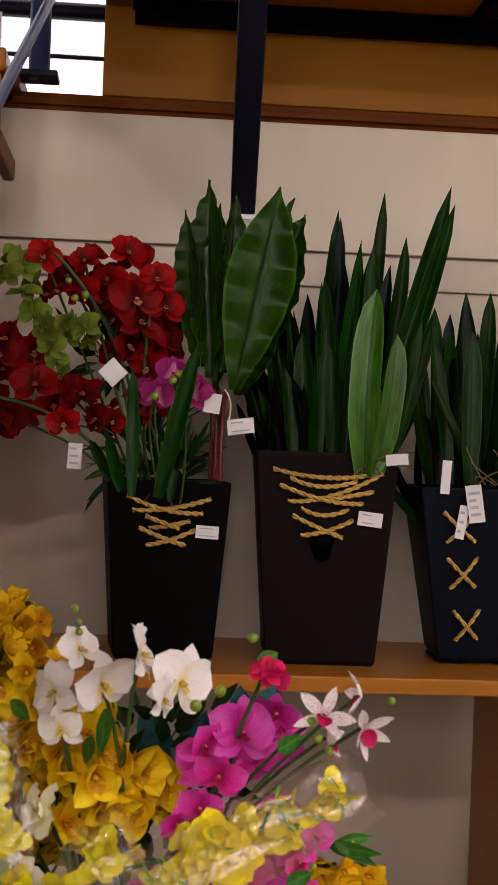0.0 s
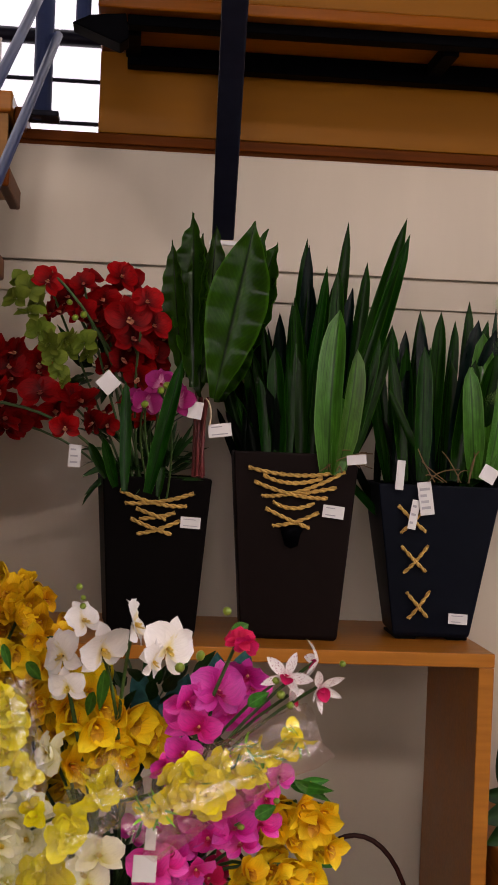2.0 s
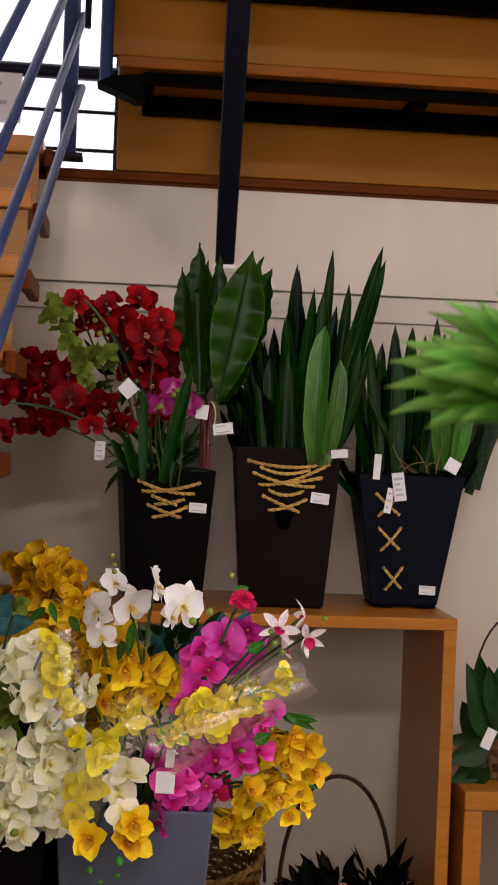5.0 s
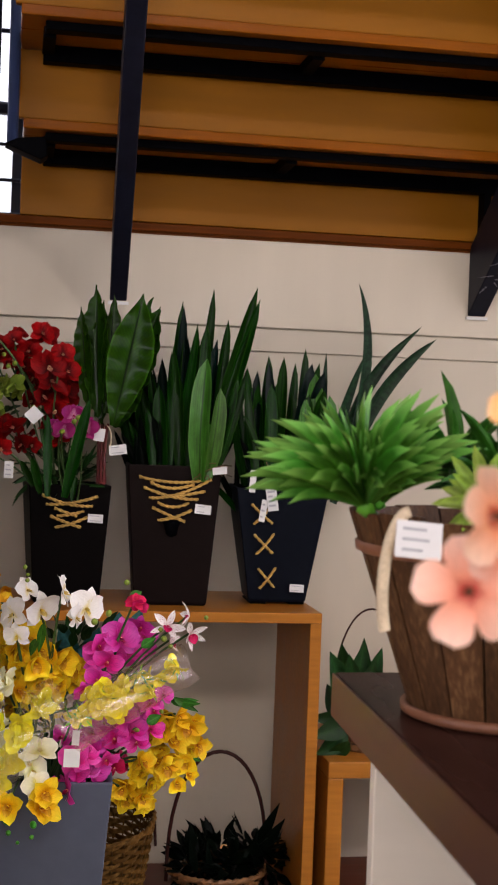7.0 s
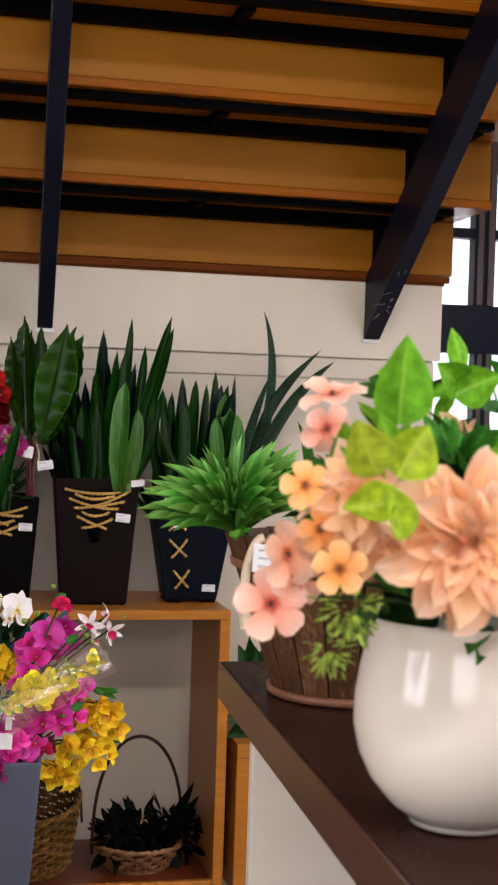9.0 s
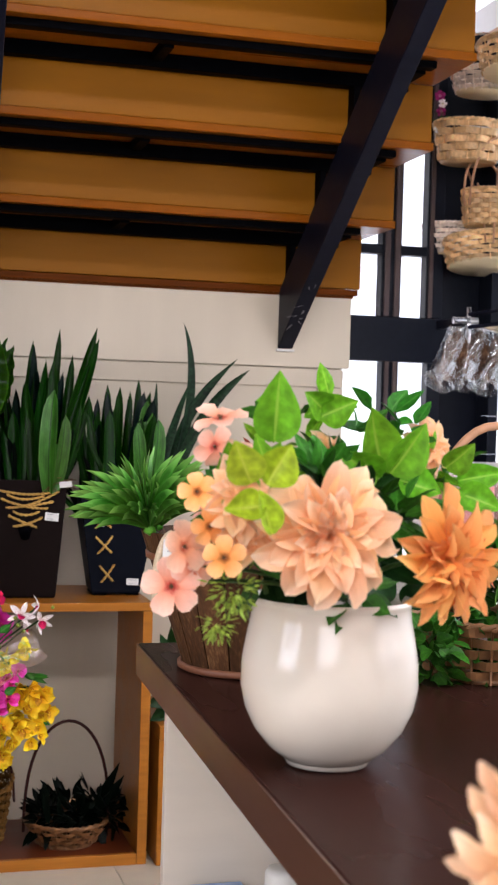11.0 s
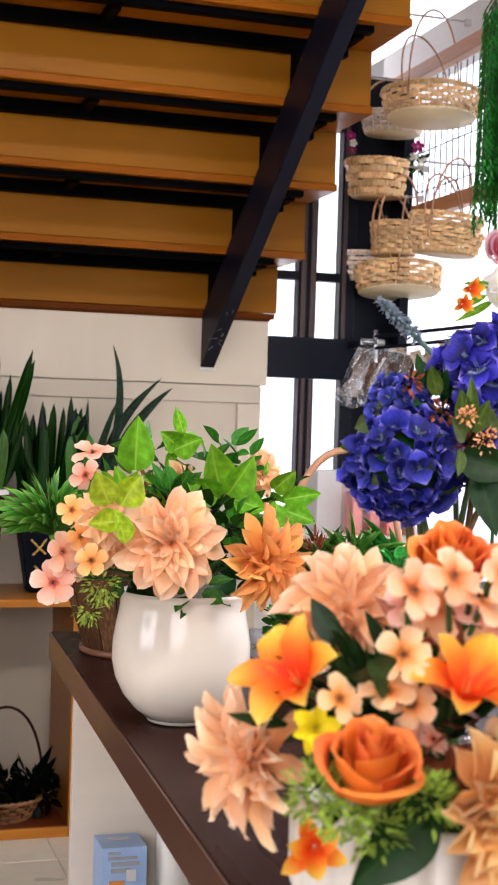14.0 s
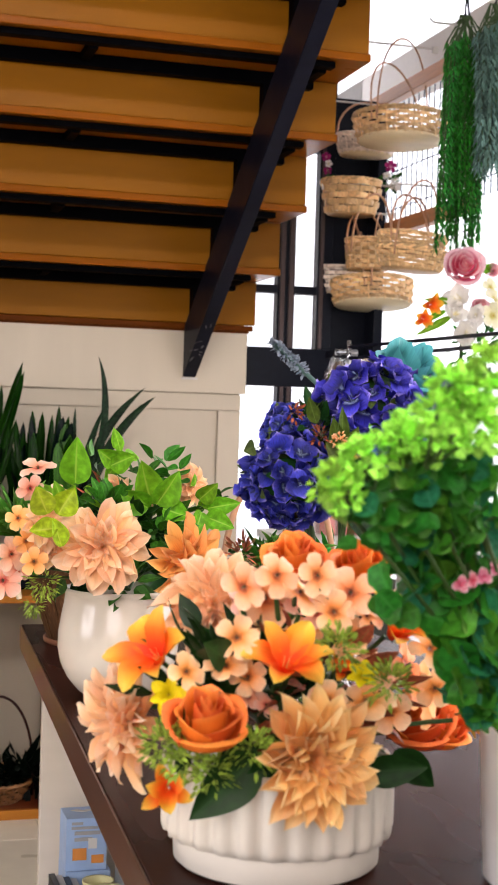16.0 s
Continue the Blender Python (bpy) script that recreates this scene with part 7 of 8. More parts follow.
TUFT = Vector([(0.292, 0.86, 1.04, 0.0005)][0][:3])
spiky(succ, TUFT, 170, 0.110, 0.0026, L_FAN, (-0.22, 0.0, 1.0), 0.62)
spiky(succ, TUFT + Vector((0.012, 0, 0.004)), 50, 0.075, 0.0026, L_FAN, (0.12, -0.1, 0.9), 0.5)
spiky(succ, (BX - 0.02, BY - 0.02, BZ + 0.205), 40, 0.085, 0.016, L_GREEN, (0.1, -0.4, 0.9), 0.9)
spiky(succ, (BX + 0.02, BY - 0.095, BZ + 0.20), 40, 0.07, 0.022, L_GREY, (0.1, -0.8, 0.6), 0.95)
spiky(succ, (BX - 0.05, BY + 0.03, BZ + 0.215), 36, 0.10, 0.008, L_GREEN, (0.2, 0, 1), 0.8)
spiky(succ, (BX - 0.06, BY - 0.10, BZ + 0.20), 26, 0.05, 0.015, L_YG, (-0.3, -0.8, 0.5), 0.9)
part("stem", tube(bez((BX - 0.05, BY, BZ + 0.11), (BX - 0.09, BY - 0.02, BZ + 0.13), TUFT, 6), 0.006, 7), STEM, succ)
sprig(succ, (BX + 0.02, BY + 0.01, BZ + 0.24), 0.06, 60, 0.03, 0.010, L_RUST, "blade", label="rusty feathery sprig")
part("stem", tube([(BX + 0.02, BY + 0.01, BZ + 0.11), (BX + 0.02, BY + 0.01, BZ + 0.24)], 0.002, 5), STEM, succ)

# white vase with peach dahlias
VX, VY, VZ = 0.379, 0.368, 0.846
vase = thing("white_vase", "glossy white rounded ceramic vase on the counter", "vase", (VX, VY, VZ))
part("foot_ring", lathe([(0.034, 0.003), (0.038, 0.0), (0.043, 0.001), (0.0455, 0.0055)], 56), CERAMIC, vase, "", Matrix.Translation((VX, VY, VZ)) @ Matrix.Diagonal((0.97, 0.97, 1, 1)))
part("rim", lathe([(0.0832, 0.1605), (0.0842, 0.164), (0.0838, 0.1685), (0.0815, 0.1685), (0.0795, 0.163)], 56), CERAMIC, vase, "", Matrix.Translation((VX, VY, VZ)) @ Matrix.Diagonal((0.97, 0.97, 1, 1)))
part("vase_body", lathe([(0.001, 0.006), (0.034, 0.006), (0.046, 0.006), (0.062, 0.018), (0.078, 0.037), (0.088, 0.058), (0.0925, 0.080), (0.092, 0.104), (0.088, 0.128), (0.084, 0.148), (0.083, 0.162), (0.0845, 0.166), (0.082, 0.167), (0.079, 0.160), (0.082, 0.12), (0.084, 0.08), (0.06, 0.03), (0.001, 0.02)], 56), CERAMIC, vase, "", Matrix.Translation((VX, VY, VZ)) @ Matrix.Diagonal((0.97, 0.97, 1, 1)))
RV = (VX, VY, VZ + 0.165)
peach = thing("dahlia_arrangement", "peach dahlias with bright green leaves arranged in a white vase", "artificial flowers", RV)
D1 = [(0.326, 0.235, 1.087, 0.0680)]
D2 = [(0.444, 0.250, 1.064, 0.0500)]
dahlia_head(peach, P_PEACH, D1[0][:3], (-0.12, -1, 0.12), D1[0][3], "large peach dahlia", 0.50, 9, 1.0, "lily", -0.45)
dahlia_head(peach, P_ORANGE, D2[0][:3], (0.4, -1, 0.05), D2[0][3] * 1.28, "apricot dahlia", 0.36, 12, 1.2, "lily", -0.35)
D3 = [(0.49, 0.404, 1.165, 0.0345), (0.379, 0.404, 1.156, 0.026), (0.452, 0.435, 1.149, 0.0268)]
for row in D3:
    dahlia_head(peach, P_PEACH, row[:3], (jit(0.5), -1, 0.3), row[3])
D4 = [(0.256, 0.268, 1.118, 0.0420), (0.262, 0.275, 1.082, 0.0320)]
for row in D4:
    dahlia_head(peach, P_PEACH, row[:3], (-0.3, -1, 0.3), row[3])
stems(peach, D4, RV, 0.0024, 0.02)
PK = [(0.231, 0.285, 1.165, 0.0199), (0.201, 0.314, 1.032, 0.0273), (0.21, 0.307, 1.07, 0.0248), (0.221, 0.313, 1.05, 0.0214)]
flowers(peach, five_petal, (P_PINK, TWIG), PK, lean=0.6, aim=(-0.25, -1, 0.15))
part("flower", head(five_petal, (P_PINK, TWIG)), None, peach, "", facing((0.248, 0.330, 1.190), (-0.25, -0.35, 1), 0.026))
AP = [(0.236, 0.255, 1.065, 0.0200), (0.216, 0.282, 1.123, 0.0180), (0.226, 0.275, 1.092, 0.0180)]
flowers(peach, five_petal, (P_APR, TWIG), AP, lean=0.4, aim=(-0.2, -1, 0.1))
stems(peach, D1 + D2 + D3 + PK + AP, RV, 0.0024, 0.02)
leaves(peach, [(0.302, 0.33, 1.17, 0.3, 0.31, 1.238, 0.046), (0.258, 0.3, 1.123, 0.243, 0.28, 1.17, 0.04), (0.267, 0.3, 1.129, 0.294, 0.28, 1.171, 0.04), (0.263, 0.28, 1.118, 0.233, 0.26, 1.115, 0.036), (0.358, 0.36, 1.195, 0.391, 0.34, 1.212, 0.036), (0.361, 0.36, 1.202, 0.335, 0.34, 1.219, 0.03), (0.416, 0.33, 1.141, 0.394, 0.31, 1.206, 0.046), (0.423, 0.33, 1.141, 0.451, 0.31, 1.192, 0.042), (0.41, 0.33, 1.135, 0.363, 0.31, 1.162, 0.04), (0.495, 0.36, 1.147, 0.518, 0.34, 1.173, 0.03), (0.509, 0.36, 1.134, 0.554, 0.34, 1.144, 0.03), (0.501, 0.34, 1.122, 0.54, 0.32, 1.107, 0.032), (0.494, 0.34, 1.129, 0.475, 0.32, 1.09, 0.032), (0.312, 0.36, 1.207, 0.286, 0.34, 1.209, 0.034), (0.433, 0.33, 1.135, 0.47, 0.31, 1.123, 0.036)], L_LIME, "leaf", cup=0.3, fold=0.3, bow=0.6, nu=6)
leaves(peach, [(0.259, 0.265, 1.113, 0.237, 0.264, 1.11, 0.0267), (0.284, 0.258, 1.126, 0.259, 0.247, 1.178, 0.029), (0.257, 0.26, 1.142, 0.25, 0.304, 1.17, 0.0266), (0.283, 0.277, 1.13, 0.297, 0.3, 1.165, 0.0235)], L_LIME, "leaf", cup=0.3, bow=0.4, nu=6)
leaves(peach, [(0.355, 0.375, 1.004, 0.306, 0.369, 1.037, 0.0382), (0.336, 0.358, 1.019, 0.308, 0.396, 1.002, 0.0376), (0.421, 0.372, 1.01, 0.456, 0.396, 1.039, 0.0386), (0.4, 0.36, 1.107, 0.399, 0.382, 1.157, 0.0381), (0.428, 0.357, 1.069, 0.448, 0.4, 1.118, 0.0383), (0.319, 0.373, 1.068, 0.279, 0.343, 1.089, 0.0315), (0.462, 0.373, 1.003, 0.474, 0.335, 1.04, 0.0324)], L_DARK, "leaf", cup=0.3, bow=0.4)
leaves(peach, [(0.245, 0.205, 1.135, 0.229, 0.205, 1.172, 0.036), (0.259, 0.205, 1.134, 0.281, 0.205, 1.17, 0.038), (0.259, 0.205, 1.116, 0.221, 0.205, 1.112, 0.03), (0.265, 0.205, 1.091, 0.252, 0.205, 1.13, 0.026)], L_LIMEY, "leaf", cup=0.3, fold=0.3, bow=0.3, nu=6, face=(-0.2, -1, 0.4))
sprig(peach, [(0.255, 0.29, 1.034, 0.0006)][0][:3], 0.026, 120, 0.009, 0.0032, L_YG, "leaf", label="yellow-green feathery sprig", down=0.6)
sprig(peach, [(0.241, 0.29, 1.002, 0.0006)][0][:3], 0.018, 90, 0.008, 0.003, L_YG, "leaf", label="yellow-green feathery sprig", down=0.8)
sprig(peach, (VX, VY, VZ + 0.235), 0.050, 110, 0.05, 0.022, L_DARK, label="dark filler leaves")
sprig(peach, (VX + 0.05, VY + 0.03, VZ + 0.25), 0.06, 60, 0.05, 0.02, L_GREEN, label="green filler leaves")
for q in [(0.341, 0.416, 1.194, 0.0006), (0.384, 0.401, 1.208, 0.0006), (0.443, 0.413, 1.19, 0.0007), (0.458, 0.376, 1.178, 0.0006), (0.495, 0.415, 1.138, 0.0007), (0.535, 0.426, 1.138, 0.0007), (0.317, 0.374, 1.156, 0.0006), (0.408, 0.389, 1.17, 0.0006)]:
    sprig(peach, q[:3], 0.022, 8, 0.034, 0.018, L_LIME if RNG.random() < 0.5 else L_GREEN, label="bright green leaves")
for q in [(0.275, 0.323, 1.073, 0.0006), (0.297, 0.333, 1.047, 0.0006), (0.38, 0.31, 1.025, 0.0006), (0.422, 0.307, 1.099, 0.0006), (0.27, 0.31, 1.11, 0.0006), (0.349, 0.325, 1.134, 0.0006)]:
    sprig(peach, q[:3], 0.026, 22, 0.036, 0.020, L_GREEN, label="green leaves")
MORE = [(0.271, 0.34, 1.132, 0.0245), (0.247, 0.326, 1.1, 0.0241), (0.293, 0.325, 1.106, 0.0219), (0.273, 0.326, 1.151, 0.0206), (0.265, 0.324, 1.097, 0.0218)]
flowers(peach, five_petal, (P_PINK, TWIG), MORE, lean=0.6, aim=(-0.25, -1, 0.2))
sprig(peach, [(0.607, 0.5, 1.047, 0.0009)][0][:3], 0.03, 60, 0.02, 0.005, L_RUST, "blade", label="rusty feathery sprig")

# fluted pot with orange flowers
OX, OY, OZ = 0.379, -0.375, 0.846
POT = Matrix.Translation((OX + 0.013, OY, OZ)) @ Matrix.Diagonal((0.95, 0.95, 1, 1))
opot = thing("fluted_pot", "cream fluted round ceramic pot on the counter", "plant pot", (OX, OY, OZ))
part("base_ring", lathe([(0.001, 0.004), (0.094, 0.004), (0.100, 0.0), (0.105, 0.004), (0.106, 0.0275)], 64), CERAMICR, opot, "", POT)
part("pot_body", lathe([(0.001, 0.028), (0.05, 0.028), (0.09, 0.028), (0.10, 0.028), (0.108, 0.028), (0.114, 0.030), (0.1165, 0.038), (0.1165, 0.098), (0.113, 0.104), (0.108, 0.104), (0.106, 0.05), (0.001, 0.05)], 168, lambda a, k: 1 + (0.075 * abs(math.sin(a * 14)) - 0.05 if 5 <= k <= 8 else 0)), CERAMICR, opot, "", POT)
RO = (OX, OY, OZ + 0.10)
orange = thing("orange_arrangement", "dense dome of orange roses, lilies and dahlias in a fluted pot", "artificial flowers", RO)
BIG = [(0.376, -0.505, 0.976, 0.0680)]
dahlia_head(orange, P_APRICOT, BIG[0][:3], (0.1, -1, 0.10), BIG[0][3], "large apricot dahlia", 0.33, 16, 0.7, "spoon", 0.30)
OD = [(0.250, -0.360, 0.980, 0.0560), (0.348, -0.285, 1.078, 0.0500), (0.515, -0.395, 1.033, 0.0389), (0.531, -0.395, 1.005, 0.0335)]
dahlia_head(orange, P_PEACH, OD[0][:3], (-0.9, -0.45, 0.1), OD[0][3] * 1.08, "pale peach dahlia", 0.30, 14, 1.2, "lily", -0.2)
dahlia_head(orange, P_PEACH, OD[1][:3], (-0.3, -0.85, 0.5), OD[1][3] * 1.25, "pale peach dahlia", 0.36, 13, 1.0, "lily", -0.35)
flowers(orange, five_petal, (P_APR, TWIG), OD[2:], lean=0.3, aim=(0.6, -0.8, 0.3))
RS = [(0.287, -0.49, 1.007, 0.0384)]
loose_head(orange, rose, (P_ROSE,), (RS[0][0], RS[0][1], RS[0][2] - 0.006), (-0.05, -0.44, 0.90), RS[0][3] * 0.95, "rose", "burnt orange rose")
RS2 = [(0.415, -0.34, 1.125, 0.0328), (0.484, -0.34, 1.116, 0.0332), (0.554, -0.34, 0.958, 0.0384), (0.579, -0.34, 0.951, 0.0293)]
for row in RS2:
    loose_head(orange, rose, (P_ROSE,), row[:3], (jit(0.3), -0.45, 0.9), row[3] * 1.05, "rose", "burnt orange rose")
LY = [(0.264, -0.415, 1.046, 0.0440), (0.362, -0.475, 1.045, 0.0407), (0.478, -0.44, 1.069, 0.0395), (0.268, -0.44, 0.937, 0.0255), (0.551, -0.44, 0.986, 0.0217), (0.428, -0.44, 1.038, 0.019)]
for row, d in zip(LY, ((-0.65, -0.55, 0.65), (0.0, -0.6, 0.85), (0.3, -0.6, 0.8), (-0.4, -1, 0.1), (0.9, -0.5, 0.3), (0.2, -0.6, 0.7))):
    loose_head(orange, lily, (P_LILY, P_WHITELIP), row[:3], d, row[3] * 0.82, "lily", "flame orange lily")
AF = [(0.354, -0.435, 1.107, 0.0291), (0.38, -0.459, 1.115, 0.0257), (0.428, -0.463, 1.115, 0.0249), (0.401, -0.447, 1.085, 0.0219), (0.32, -0.479, 1.123, 0.022), (0.443, -0.474, 1.016, 0.0268), (0.389, -0.478, 1.133, 0.0203), (0.474, -0.455, 1.003, 0.0211), (0.409, -0.471, 1.099, 0.0205), (0.352, -0.476, 1.133, 0.0202)]
flowers(orange, five_petal, (P_CRPEACH, TWIG), AF, lean=0.55, aim=(0.0, -0.8, 0.55))
flowers(orange, five_petal, (P_PINK, TWIG), [(0.384, -0.432, 1.108, 0.02), (0.343, -0.422, 1.105, 0.0189), (0.401, -0.448, 1.095, 0.0188), (0.343, -0.432, 1.015, 0.0135), (0.356, -0.443, 1.01, 0.0135)], lean=0.4, aim=(0, -0.7, 0.7))
flowers(orange, lily, (P_LEMON, P_WHITELIP), [(0.264, -0.446, 1.023, 0.0152), (0.267, -0.457, 1.013, 0.0131), (0.439, -0.469, 1.038, 0.0124)], lean=0.6)
AG = [(0.313, -0.457, 1.049, 0.0203), (0.319, -0.469, 1.077, 0.0201), (0.437, -0.441, 1.07, 0.0211), (0.459, -0.447, 1.039, 0.0211), (0.41, -0.46, 1.016, 0.0186), (0.337, -0.448, 1.037, 0.0175), (0.514, -0.451, 1.06, 0.0213), (0.533, -0.424, 1.016, 0.0197), (0.275, -0.461, 1.046, 0.0181), (0.369, -0.411, 1.077, 0.0191), (0.482, -0.441, 1.096, 0.0192), (0.456, -0.434, 1.09, 0.0181)]
flowers(orange, five_petal, (P_CRPEACH, TWIG), AG, lean=0.5, aim=(0.0, -0.7, 0.6))
leaves(orange, [(0.335, -0.49, 0.975, 0.272, -0.50, 0.925, 0.046), (0.273, -0.476, 0.999, 0.249, -0.468, 1.008, 0.0297), (0.324, -0.466, 0.97, 0.337, -0.507, 0.969, 0.0304), (0.311, -0.463, 1.056, 0.283, -0.488, 1.076, 0.0303), (0.441, -0.472, 0.951, 0.503, -0.482, 0.956, 0.031), (0.477, -0.463, 0.968, 0.524, -0.45, 0.928, 0.0315)], L_DARK, "leaf", cup=0.3, bow=0.4)
for q in [(0.271, -0.49, 0.975, 0.0147), (0.294, -0.49, 0.962, 0.0148), (0.25, -0.49, 0.988, 0.0117), (0.458, -0.49, 1.037, 0.0143), (0.408, -0.49, 1.068, 0.0131), (0.332, -0.49, 0.98, 0.0119)]:
    sprig(orange, q[:3], 0.022, 170, 0.009, 0.0038, L_YG, "leaf", label="yellow-green feathery sprig")
sprig(orange, (OX, OY, OZ + 0.145), 0.075, 150, 0.05, 0.022, L_DARK, label="dark filler leaves")
sprig(orange, (OX + 0.04, OY - 0.03, OZ + 0.17), 0.08, 90, 0.04, 0.016, L_RUST, label="rusty filler leaves")
sprig(orange, (OX - 0.04, OY - 0.02, OZ + 0.16), 0.08, 90, 0.04, 0.018, L_DARK, label="dark filler leaves")
stems(orange, BIG + OD + RS + RS2 + LY + AF, RO, 0.0024, 0.015)

# blue hydrangeas in a glass jar behind
HX, HY = 0.585, 0.04
jar = thing("glass_jar", "clear glass jar of stems holding blue hydrangeas", "vase", (HX, HY, 0.846))
jb = part("jar_body", lathe([(0.001, 0.0), (0.045, 0.0), (0.048, 0.01), (0.048, 0.15), (0.043, 0.165), (0.040, 0.165), (0.044, 0.145), (0.044, 0.012), (0.001, 0.01)], 32), film_mat("jar_glass", 0.8, 0.03), jar, "", Matrix.Translation((HX, HY, 0.846)))
jb.visible_shadow = False
hyd = thing("hydrangea_bunch", "deep blue-violet artificial hydrangeas with leaves and a teal rose", "artificial flowers", (HX, HY, 0.856))
HH = [(0.516, 0, 1.196, 0.0580), (0.624, 0, 1.290, 0.0620), (0.524, 0.03, 1.255, 0.0350), (0.650, 0, 1.228, 0.0560), (0.600, 0.05, 1.210, 0.0440)]
sprig(hyd, (0.562, 0.02, 1.255), 0.036, 60, 0.030, 0.014, L_DARK, label="dark green filler leaves")
sprig(hyd, (0.575, 0.0, 1.215), 0.036, 50, 0.030, 0.014, L_OLIVE, label="olive filler leaves")
for row, d in zip(HH, ((-0.6, -1, -0.05), (0.1, -1, 0.5), (-0.3, -0.9, 0.6), (0.7, -0.8, 0.2), (0.2, -1, -0.2))):
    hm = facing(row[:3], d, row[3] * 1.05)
    # added dark ball, its colour standing for the shade between the florets
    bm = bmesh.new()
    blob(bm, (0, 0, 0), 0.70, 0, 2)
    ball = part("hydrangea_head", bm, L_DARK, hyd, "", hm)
    tagged(part("hydrangea_bloom", head(hydrangea, (P_BLUE, L_OLIVE), 4), None, ball, "", hm), kind="stuff")
lil = facing((0.748, 0.06, 1.300), (0.4, -0.9, 0.3), 0.042)
tagged(part("hydrangea_bloom", head(hydrangea, (P_LILAC, L_DARK), 1), None, hyd, "grey lilac bloom", lil), kind="stuff")
part("stem", tube([(HX + 0.02, HY, 0.95), (0.745, 0.07, 1.29)], 0.003, 6), STEM, hyd)
TR = [(0.694, 0.06, 1.333, 0.0500), (0.711, 0.06, 1.300, 0.0347)]
for row in TR:
    loose_head(hyd, rose, (P_TEAL,), row[:3], (0.2, -0.6, 0.8), row[3], "rose", "teal artificial rose")
LV = [(0.589, 0.044, 1.301, 0.500, 0.026, 1.367, 0)][0]
part("stem", tube([LV[0:3], LV[3:6]], 0.003, 6), L_GREY, hyd)
for k in range(16):
    u = 0.52 + 0.48 * k / 15
    c = Vector(LV[0:3]).lerp(Vector(LV[3:6]), u)
    sprig(hyd, c, 0.007 * (1.25 - 0.6 * u), 20, 0.0065, 0.004, P_LAV, "oval", name="lavender_spike", label="grey-blue lavender spike")
leaves(hyd, [(0.560, -0.07, 1.232, 0.545, -0.08, 1.276, 0.022), (0.566, -0.07, 1.232, 0.578, -0.08, 1.266, 0.020), (0.556, -0.07, 1.222, 0.536, -0.08, 1.246, 0.020), (0.562, -0.07, 1.236, 0.556, -0.08, 1.290, 0.018), (0.552, -0.07, 1.214, 0.545, -0.08, 1.186, 0.018), (0.459, -0.04, 1.238, 0.439, -0.06, 1.232, 0.021), (0.534, -0.05, 1.268, 0.520, -0.06, 1.300, 0.017), (0.575, -0.06, 1.256, 0.590, -0.08, 1.232, 0.020)], L_OLIVE, "leaf", cup=0.3, bow=0.6)
leaves(hyd, [(0.556, -0.06, 1.205, 0.612, -0.085, 1.190, 0.040), (0.576, -0.065, 1.190, 0.586, -0.09, 1.126, 0.036), (0.604, -0.07, 1.186, 0.598, -0.09, 1.116, 0.022), (0.622, -0.06, 1.190, 0.632, -0.08, 1.126, 0.034), (0.640, -0.05, 1.200, 0.668, -0.07, 1.150, 0.040)], L_DARK, "leaf", cup=0.3, bow=0.4, curl=-0.5, nu=6, fold=0.15)
for at, r in (((0.552, -0.085, 1.246), 0.011), ((0.572, -0.085, 1.224), 0.013)):
    sprig(hyd, at, r, 60, 0.005, 0.003, P_CRPEACH, "oval", name="floret_cluster", label="small cream and pink floret cluster")
for q in [(0.543, -0.04, 1.251, 0.0098), (0.573, -0.04, 1.219, 0.0112), (0.508, -0.04, 1.281, 0.0097)]:
    sprig(hyd, q[:3], 0.012, 30, 0.008, 0.004, L_RUST, "oval", label="small dried flower cluster")
for k in range(8):
    row = HH[k % 5]
    part("stem", tube(bez((HX + jit(0.03), HY + jit(0.03), 0.86), (HX + jit(0.04), HY + jit(0.03), 1.02), Vector(row[:3]), 7), 0.0035, 6), STEM if k % 3 else TWIG, hyd)
for k in range(9):
    a = (HX + jit(0.035), HY + jit(0.035), 0.87)
    part("leaf", leaf_between(a, (HX + jit(0.06), HY + jit(0.05), 1.05), 0.016, "strap"), L_GREEN, hyd)

# pale green bush in a white pot close by
GX, GY = 0.635, -0.50
gpot = thing("white_pot", "tall white ceramic pot on the counter", "plant pot", (GX, GY, 0.846))
part("pot_body", lathe([(0.001, 0.0), (0.070, 0.0), (0.074, 0.004), (0.082, 0.15), (0.084, 0.156), (0.079, 0.156), (0.072, 0.03), (0.001, 0.03)], 44), CERAMICW, gpot, "", Matrix.Translation((GX, GY, 0.846)))
bush = thing("green_bush", "bright green artificial bush with round leaves and pale tips", "artificial plant", (GX, GY, 0.90))
PALE = [(0.319, -0.7, 1.228), (0.331, -0.7, 1.218), (0.342, -0.7, 1.246), (0.357, -0.7, 1.251), (0.373, -0.7, 1.261), (0.387, -0.7, 1.265), (0.4, -0.7, 1.259), (0.384, -0.76, 1.3), (0.394, -0.76, 1.298), (0.375, -0.76, 1.279), (0.415, -0.76, 1.314), (0.409, -0.76, 1.27), (0.399, -0.76, 1.282), (0.387, -0.76, 1.266), (0.417, -0.76, 1.295)]
MIDB = [(0.352, -0.68, 1.198), (0.361, -0.68, 1.217), (0.383, -0.68, 1.227), (0.401, -0.68, 1.235), (0.42, -0.68, 1.231), (0.395, -0.68, 1.197), (0.422, -0.68, 1.197), (0.444, -0.68, 1.227), (0.456, -0.68, 1.198), (0.458, -0.68, 1.24)]
